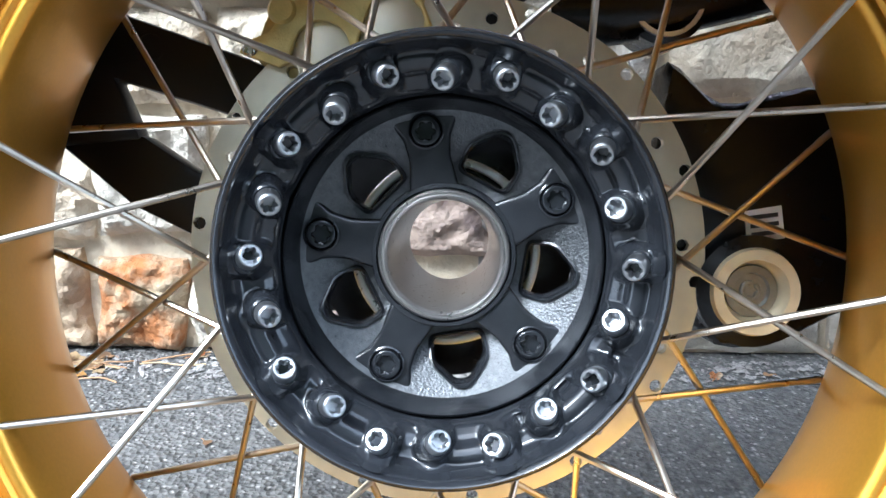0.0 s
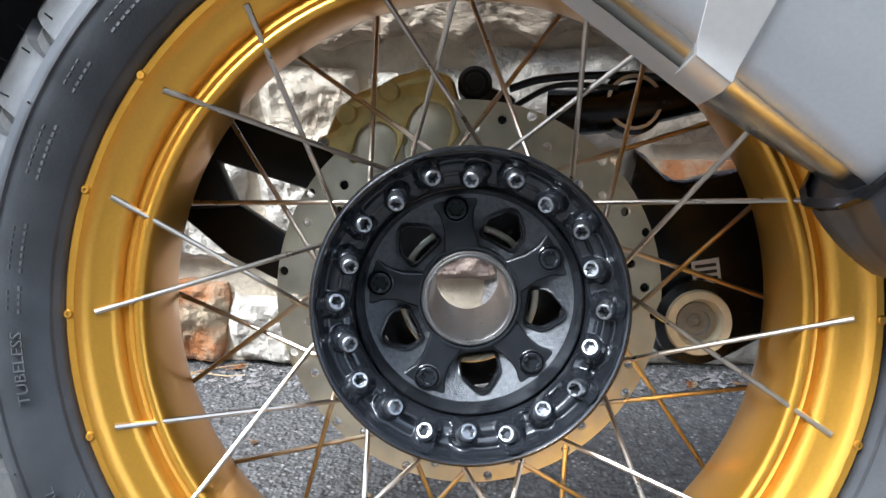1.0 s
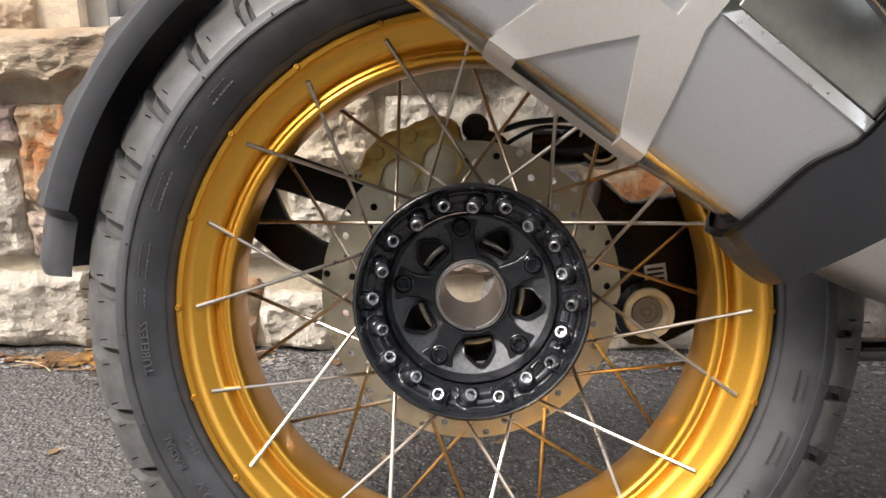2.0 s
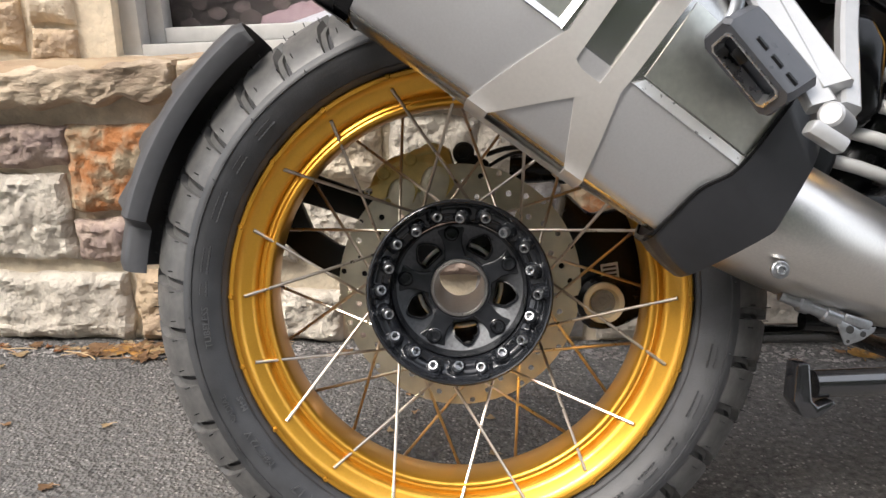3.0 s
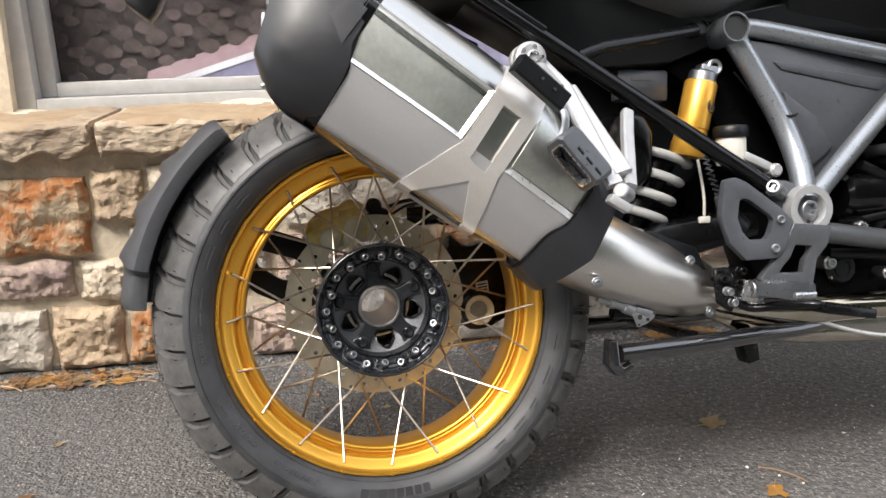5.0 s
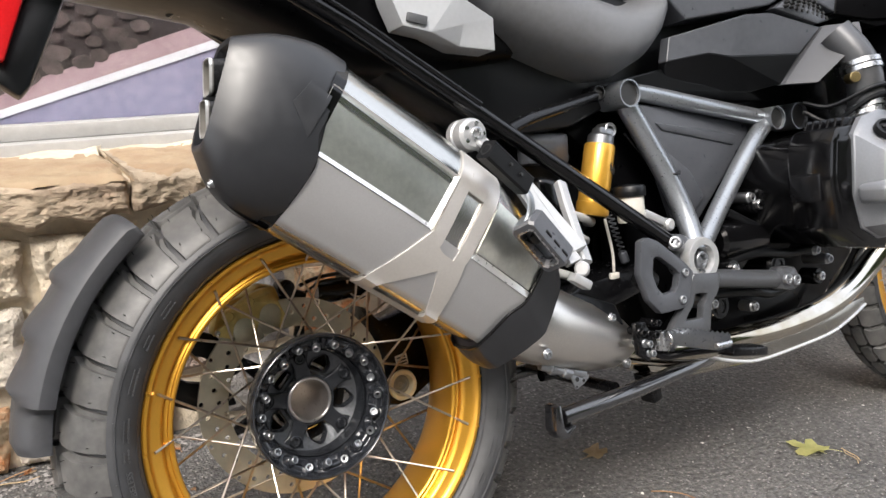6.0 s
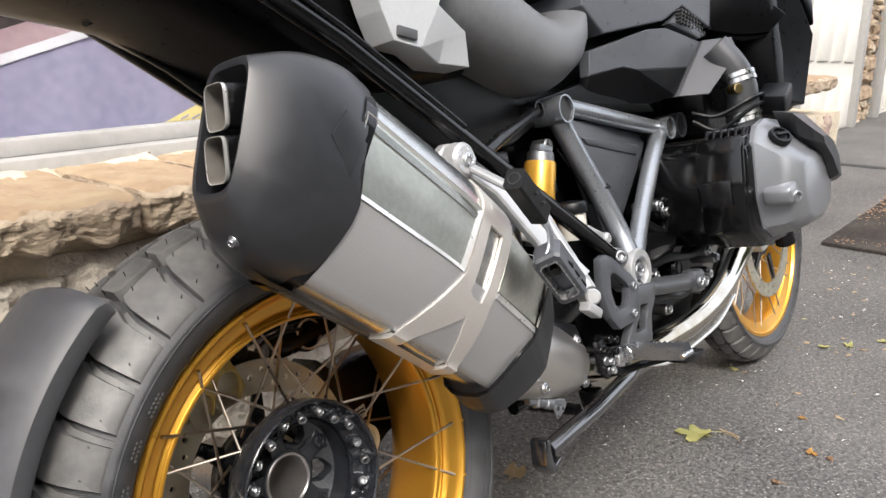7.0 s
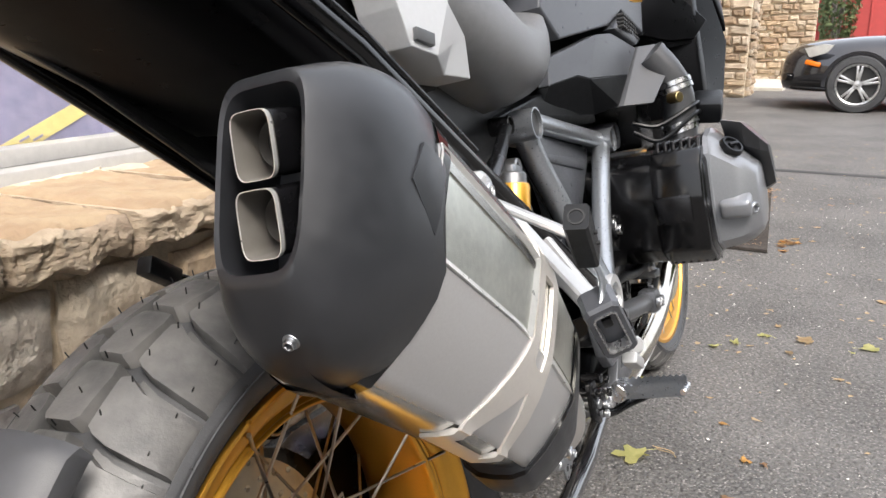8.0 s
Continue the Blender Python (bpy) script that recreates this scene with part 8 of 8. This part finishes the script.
for x in (0.0, -2.75):
    wh = group("wheel", car)
    wh.matrix_local = pose(x, 0.015, 0.325)
    bm = bmesh.new()
    b_rev(bm, [(0.235, 0.02), (0.25, 0.035), (0.31, 0.03), (0.325, 0.005), (0.325, -0.18), (0.235, -0.18)], 48, None, True)
    part("tyre", bm, RUBBER, wh)
    bm = bmesh.new()
    b_rev(bm, [(0.236, 0.020), (0.228, 0.030), (0.215, 0.022), (0.205, -0.06), (0.0001, -0.09)], 48)
    part("rim", bm, ALLOY, wh)
    for k in range(5):
        for s in (-7, 7):
            bm = bmesh.new()
            b_prism(bm, [(0.03, -0.016), (0.215, -0.013), (0.215, 0.013), (0.03, 0.016)], -0.03, 0.026, 0.006, rot_y(72 * k + s + 90))
            part("wheel_spoke", bm, ALLOY, wh)
    bm = bmesh.new()
    b_rev(bm, [(0.0001, 0.034), (0.045, 0.030), (0.05, 0.0)], 24)
    part("wheel_cap", bm, ALLOY, wh)
    bm = bmesh.new()
    b_rev(bm, [(0.335, 0.004), (0.375, 0.008), (0.375, -0.15), (0.335, -0.15)], 40, pose(x, 0.0, 0.325), True, -8, 188)
    part("wheel_arch", bm, CARPAINT, car)
    bm = bmesh.new()
    b_rev(bm, [(0.0001, -0.010), (0.335, -0.010), (0.335, -0.02), (0.0001, -0.02)], 40, pose(x, 0.0, 0.325))
    part("arch_well", bm, INK, car)
bm = bmesh.new()
b_loft(bm, [[(0.52, -0.06, 0.60), (0.36, 0.0, 0.66), (0.30, 0.0, 0.755), (0.42, -0.05, 0.76), (0.58, -0.12, 0.70)], [(0.55, -0.02, 0.60), (0.37, 0.015, 0.66), (0.31, 0.012, 0.750), (0.43, 0.0, 0.755), (0.61, -0.07, 0.70)]])
part("headlight", bm, LAMPG, car, "clear headlight")
bm = bmesh.new()
b_box(bm, (0.17, 0.02, 0.055), pose(0.50, 0.0, 0.535, 0, -10, -6), 0.012)
part("side_marker", bm, AMBER, car, "amber side marker")
bm = bmesh.new()
b_cyl(bm, (0.72, -0.14, 0.36), (0.78, -0.10, 0.36), 0.045, 16, 0.006)
part("fog_lamp", bm, BLACKG, car)
bm = bmesh.new()
for i in range(5):
    b_box(bm, (0.015, 0.5, 0.015), pose(0.80, -0.75, 0.52 + 0.035 * i), 0.003)
part("grille", bm, STEEL, car)
bm = bmesh.new()
b_box(bm, (0.5, 0.02, 0.03), pose(0.45, 0.0, 0.25, 0, 0, -4), 0.006)
part("bumper_lip", bm, BLACKM, car)

# tar-filled seam across the drive
bm = bmesh.new()
rings = []
for k in range(61):
    y = 1.2 - 0.085 * k
    x = 5.185 + 0.02 * (0.1 + y) + 0.012 * noise.noise(Vector((y * 3, 1.0, 0)))
    w = 0.058 + 0.014 * noise.noise(Vector((y * 5, 4.0, 0)))
    rings.append([(x - w, y, ground_z(x - w) + 0.001), (x - w * 0.7, y, ground_z(x) + 0.006), (x + w * 0.7, y, ground_z(x) + 0.006), (x + w, y, ground_z(x + w) + 0.001)])
b_loft(bm, rings)
tagged(part("tar_seam", bm, mat("old_tar", (0.030, 0.029, 0.028), 0.65, 0, 0.3, 60, bump=0.5, bscale=120)), "dark tar-filled seam across the driveway", "seam", kind="structure")
# a dark mat on the drive
bm = bmesh.new()
v = [(3.03, -0.16), (4.42, -0.09), (4.46, 0.17), (3.05, 0.23)]
vs = [bm.verts.new((x, y, ground_z(x) + 0.004)) for x, y in v] + [bm.verts.new((x, y, ground_z(x) + 0.016)) for x, y in v]
for f in ((0, 1, 2, 3), (4, 5, 6, 7), (0, 1, 5, 4), (1, 2, 6, 5), (2, 3, 7, 6), (3, 0, 4, 7)):
    bm.faces.new([vs[i] for i in f])
tagged(part("doormat", bm, MATTRUBBER), "dark fibre mat lying on the driveway", "mat")
MAT_BOX = [v.co.copy() for v in bpy.data.objects["doormat"].data.vertices]


# ---- fallen leaves and twigs ----
def leaf(x, y, size, turn, material, lobes=5, seed=1, label="dry fallen leaf on the asphalt"):
    """A lobed, slightly curled leaf with its stalk."""
    rnd = random.Random(seed)
    n = lobes * 4
    verts, faces = [(0, 0, 0.002)], []
    for k in range(n):
        a = 2 * math.pi * k / n
        r = size * (1.0 if k % 4 == 2 else 0.84 if k % 2 else 0.58) * (0.75 + 0.4 * math.cos(a / 2) ** 2) * rnd.uniform(0.8, 1.1)
        verts.append((r * math.cos(a), r * 0.8 * math.sin(a), 0.002 + size * 0.18 * abs(rnd.gauss(0, 0.7)) * (r / size)))
    for k in range(n):
        faces.append((0, 1 + k, 1 + (k + 1) % n))
    bm = bmesh.new()
    vs = [bm.verts.new(v) for v in verts]
    for f in faces:
        bm.faces.new([vs[i] for i in f])
    bmesh.ops.solidify(bm, geom=bm.faces[:], thickness=0.0005)
    b_tube(bm, spline([(-size * 0.3, 0, 0.003), (-size * 0.8, size * 0.1, 0.004), (-size * 1.2, size * 0.25, 0.003)], 3), 0.0006, 5)
    ob = part("leaf", bm, material, None, sharp=70)
    ob.matrix_world = pose(x, y, ground_z(x) + 0.001, 0, 0, turn)
    return tagged(ob, label, "leaf", "fallen leaves")


leaf(1.032, -0.030, 0.046, 150, LEAFY, 5, 3, "yellow-green maple leaf on the asphalt")
leaf(0.632, 0.177, 0.034, 20, LEAFT, 5, 5)
leaf(0.619, -0.046, 0.026, 250, LEAFO, 4, 31, "orange-yellow fallen leaf on the asphalt")
leaf(1.959, -0.226, 0.026, 80, LEAFY, 4, 32)
leaf(1.792, -0.097, 0.020, 140, LEAFY, 3, 33)
leaf(1.975, -0.500, 0.034, 300, LEAFY, 3, 34)
leaf(1.270, -0.181, 0.013, 70, LEAFO, 3, 35)
leaf(1.113, -0.240, 0.017, 200, LEAFO, 3, 36)
leaf(1.832, -0.299, 0.018, 20, LEAFT, 3, 37)
leaf(2.506, -0.571, 0.030, 45, LEAFT, 5, 38)
leaf(0.560, -0.120, 0.022, 80, LEAFB, 4, 6)
leaf(1.109, -0.278, 0.012, 40, LEAFB, 3, 8)
leaf(0.943, -0.223, 0.013, 110, LEAFB, 3, 9)
leaf(1.961, -0.336, 0.040, 10, LEAFT, 5, 10)
leaf(1.716, 0.055, 0.016, 60, LEAFB, 3, 11)
leaf(-0.547, 0.163, 0.014, 200, LEAFB, 4, 12)
leaf(-0.575, 0.105, 0.012, 20, LEAFT, 4, 13)
leaf(1.85, -0.15, 0.022, 33, LEAFY, 4, 14)
rnd = random.Random(21)
for i in range(60):
    x = rnd.uniform(1.1, 7.0)
    leaf(x, rnd.uniform(-1.6, 0.5) - 0.05 * x, rnd.uniform(0.007, 0.022), rnd.uniform(0, 360), rnd.choice((LEAFB, LEAFT, LEAFT, LEAFY)), rnd.choice((3, 4, 5)), 50 + i)
for i in range(48):
    x = rnd.uniform(-1.1, -0.40) if i < 40 else rnd.uniform(-0.4, 0.9)
    leaf(x, 0.648 - abs(rnd.gauss(0, 0.025)), rnd.uniform(0.008, 0.022), rnd.uniform(0, 360), rnd.choice((LEAFB, LEAFB, LEAFT, STONES[2])), rnd.choice((3, 4)), 150 + i, "dry brown leaf at the foot of the wall")
for i in range(26):
    leaf(rnd.gauss(-0.61, 0.06), 0.632 - abs(rnd.gauss(0, 0.022)), rnd.uniform(0.016, 0.032), rnd.uniform(0, 360), rnd.choice((LEAFB, LEAFB, LEAFT, LEAFO)), rnd.choice((4, 5)), 400 + i, "dry brown leaf in a drift at the foot of the wall")
for i in range(34):
    leaf(rnd.gauss(0.80, 0.06), 0.640 - abs(rnd.gauss(0, 0.02)), rnd.uniform(0.012, 0.026), rnd.uniform(0, 360), rnd.choice((LEAFB, LEAFT, LEAFT, LEAFO)), rnd.choice((4, 5)), 500 + i, "dry tan leaf in a drift at the foot of the wall")
for i in range(14):
    leaf(rnd.uniform(-0.9, 0.1), rnd.uniform(0.2, 0.55), rnd.uniform(0.006, 0.012), rnd.uniform(0, 360), rnd.choice((LEAFB, LEAFT)), 3, 300 + i)


for i in range(26):
    leaf(rnd.gauss(3.24, 0.06), rnd.gauss(-0.228, 0.022), rnd.uniform(0.010, 0.026), rnd.uniform(0, 360), rnd.choice((LEAFB, LEAFB, LEAFO, LEAFT)), rnd.choice((4, 5)), 600 + i, "brown leaf in a small heap on the driveway")


def twig(x, y, L, turn, seed):
    rnd = random.Random(seed)
    bm = bmesh.new()
    b_tube(bm, spline([(0, 0, 0.002), (L * 0.3, rnd.uniform(-0.006, 0.006), 0.003), (L * 0.7, rnd.uniform(-0.008, 0.008), 0.003), (L, 0, 0.002)], 3), 0.0011, 5)
    ob = part("twig", bm, LEAFT if seed % 2 else LEAFB)
    ob.matrix_world = pose(x, y, ground_z(x) + 0.001, 0, 0, turn)
    tagged(ob, "dry thin twig on the asphalt", "twig", "fallen twigs")


twig(1.060, -0.110, 0.055, 60, 1)
twig(1.075, -0.105, 0.050, 75, 3)
twig(0.631, 0.023, 0.078, -47, 2)
for i in range(26):
    twig(rnd.uniform(-1.1, -0.40), 0.640 - abs(rnd.gauss(0, 0.03)), rnd.uniform(0.03, 0.09), rnd.uniform(-40, 40), 20 + i)
# crumbs of leaf and pale chips strewn over the drive and the mat
def crumbs(name, n, x0, x1, y0, y1, lift, s0, s1, material, label, seed):
    rr = random.Random(seed)
    verts, faces = [], []
    for i in range(n):
        x, y, a, s = rr.uniform(x0, x1), rr.uniform(y0, y1), rr.uniform(0, 6.28), rr.uniform(s0, s1)
        z = ground_z(x) + lift
        k = len(verts)
        for j in range(5):
            q = s * rr.uniform(0.5, 1.0) * (1.6 if j % 2 else 0.8)
            verts.append((x + q * math.cos(a + j * 1.257), y + q * math.sin(a + j * 1.257), z + rr.uniform(0.0005, 0.003)))
        verts.append((x, y, z + 0.004))
        faces += [(k + j, k + (j + 1) % 5, k + 5) for j in range(5)]
    tagged(mesh_part(name, verts, faces, material, None), label, "litter", kind="stuff")


mx, my = [v.x for v in MAT_BOX], [v.y for v in MAT_BOX]
crumbs("leaf_crumbs", 560, min(mx) + 0.05, max(mx) - 0.05, min(my) + 0.03, max(my) - 0.03, 0.014, 0.004, 0.012, LEAFB, "dry brown leaf crumbs on the mat", 3)
crumbs("leaf_crumbs", 420, 1.2, 7.0, -1.8, 0.1, 0.0, 0.003, 0.013, LEAFT, "dry tan leaf crumbs on the driveway", 4)
crumbs("pale_chips", 420, 0.4, 4.5, -1.4, 0.2, 0.0, 0.0015, 0.005, DOORPAINT, "pale stone chips on the driveway", 6)
crumbs("wall_foot_rubble", 1500, -1.2, 1.2, 0.585, 0.650, 0.0, 0.0015, 0.0075, STONES[5], "grey dirt and rubble along the foot of the wall", 12)
# loose grit
verts, faces = [], []
for i in range(2600):
    x, y = rnd.uniform(-1.2, 2.6), rnd.uniform(-1.1, 0.6)
    s = rnd.uniform(0.0008, 0.0022)
    k = len(verts)
    z = ground_z(x)
    verts += [(x - s, y, z), (x + s, y - s, z), (x + s * 0.6, y + s, z), (x + s * 0.2, y, z + s)]
    faces += [(k, k + 1, k + 3), (k + 1, k + 2, k + 3), (k + 2, k, k + 3)]
tagged(mesh_part("grit", verts, faces, STONES[5], None), "loose pale grit on the asphalt", "grit", kind="stuff")

# ---- behind the camera: unseen bank of trees, added to darken reflections and block low sky ----
rnd = random.Random(77)
verts, faces = [], []
for i in range(20000):
    az = radians(rnd.uniform(205, 318))
    h = rnd.random() ** 0.8
    top = 6.5 + 3.0 * noise.noise(Vector((math.cos(az) * 3, math.sin(az) * 3, 0.5)))
    r = rnd.uniform(9.5, 13.0) - 1.2 * math.sin(h * 3)
    c = Vector((r * math.cos(az), r * math.sin(az), 0.2 + h * top))
    e1 = Vector((rnd.gauss(0, 1), rnd.gauss(0, 1), rnd.gauss(0, 1))).normalized() * rnd.uniform(0.12, 0.30)
    e2 = e1.orthogonal().normalized() * e1.length * 0.6
    k = len(verts)
    verts += [c - e1, c + e2, c + e1, c - e2]
    faces.append((k, k + 1, k + 2, k + 3))
me = bpy.data.meshes.new("tree_line")
me.from_pydata([tuple(v) for v in verts], [], faces)
me.materials.append(FOLIAGE)
tagged(new("tree_line", me), "unseen dense green trees added to block the low sky", "trees", kind="stuff")
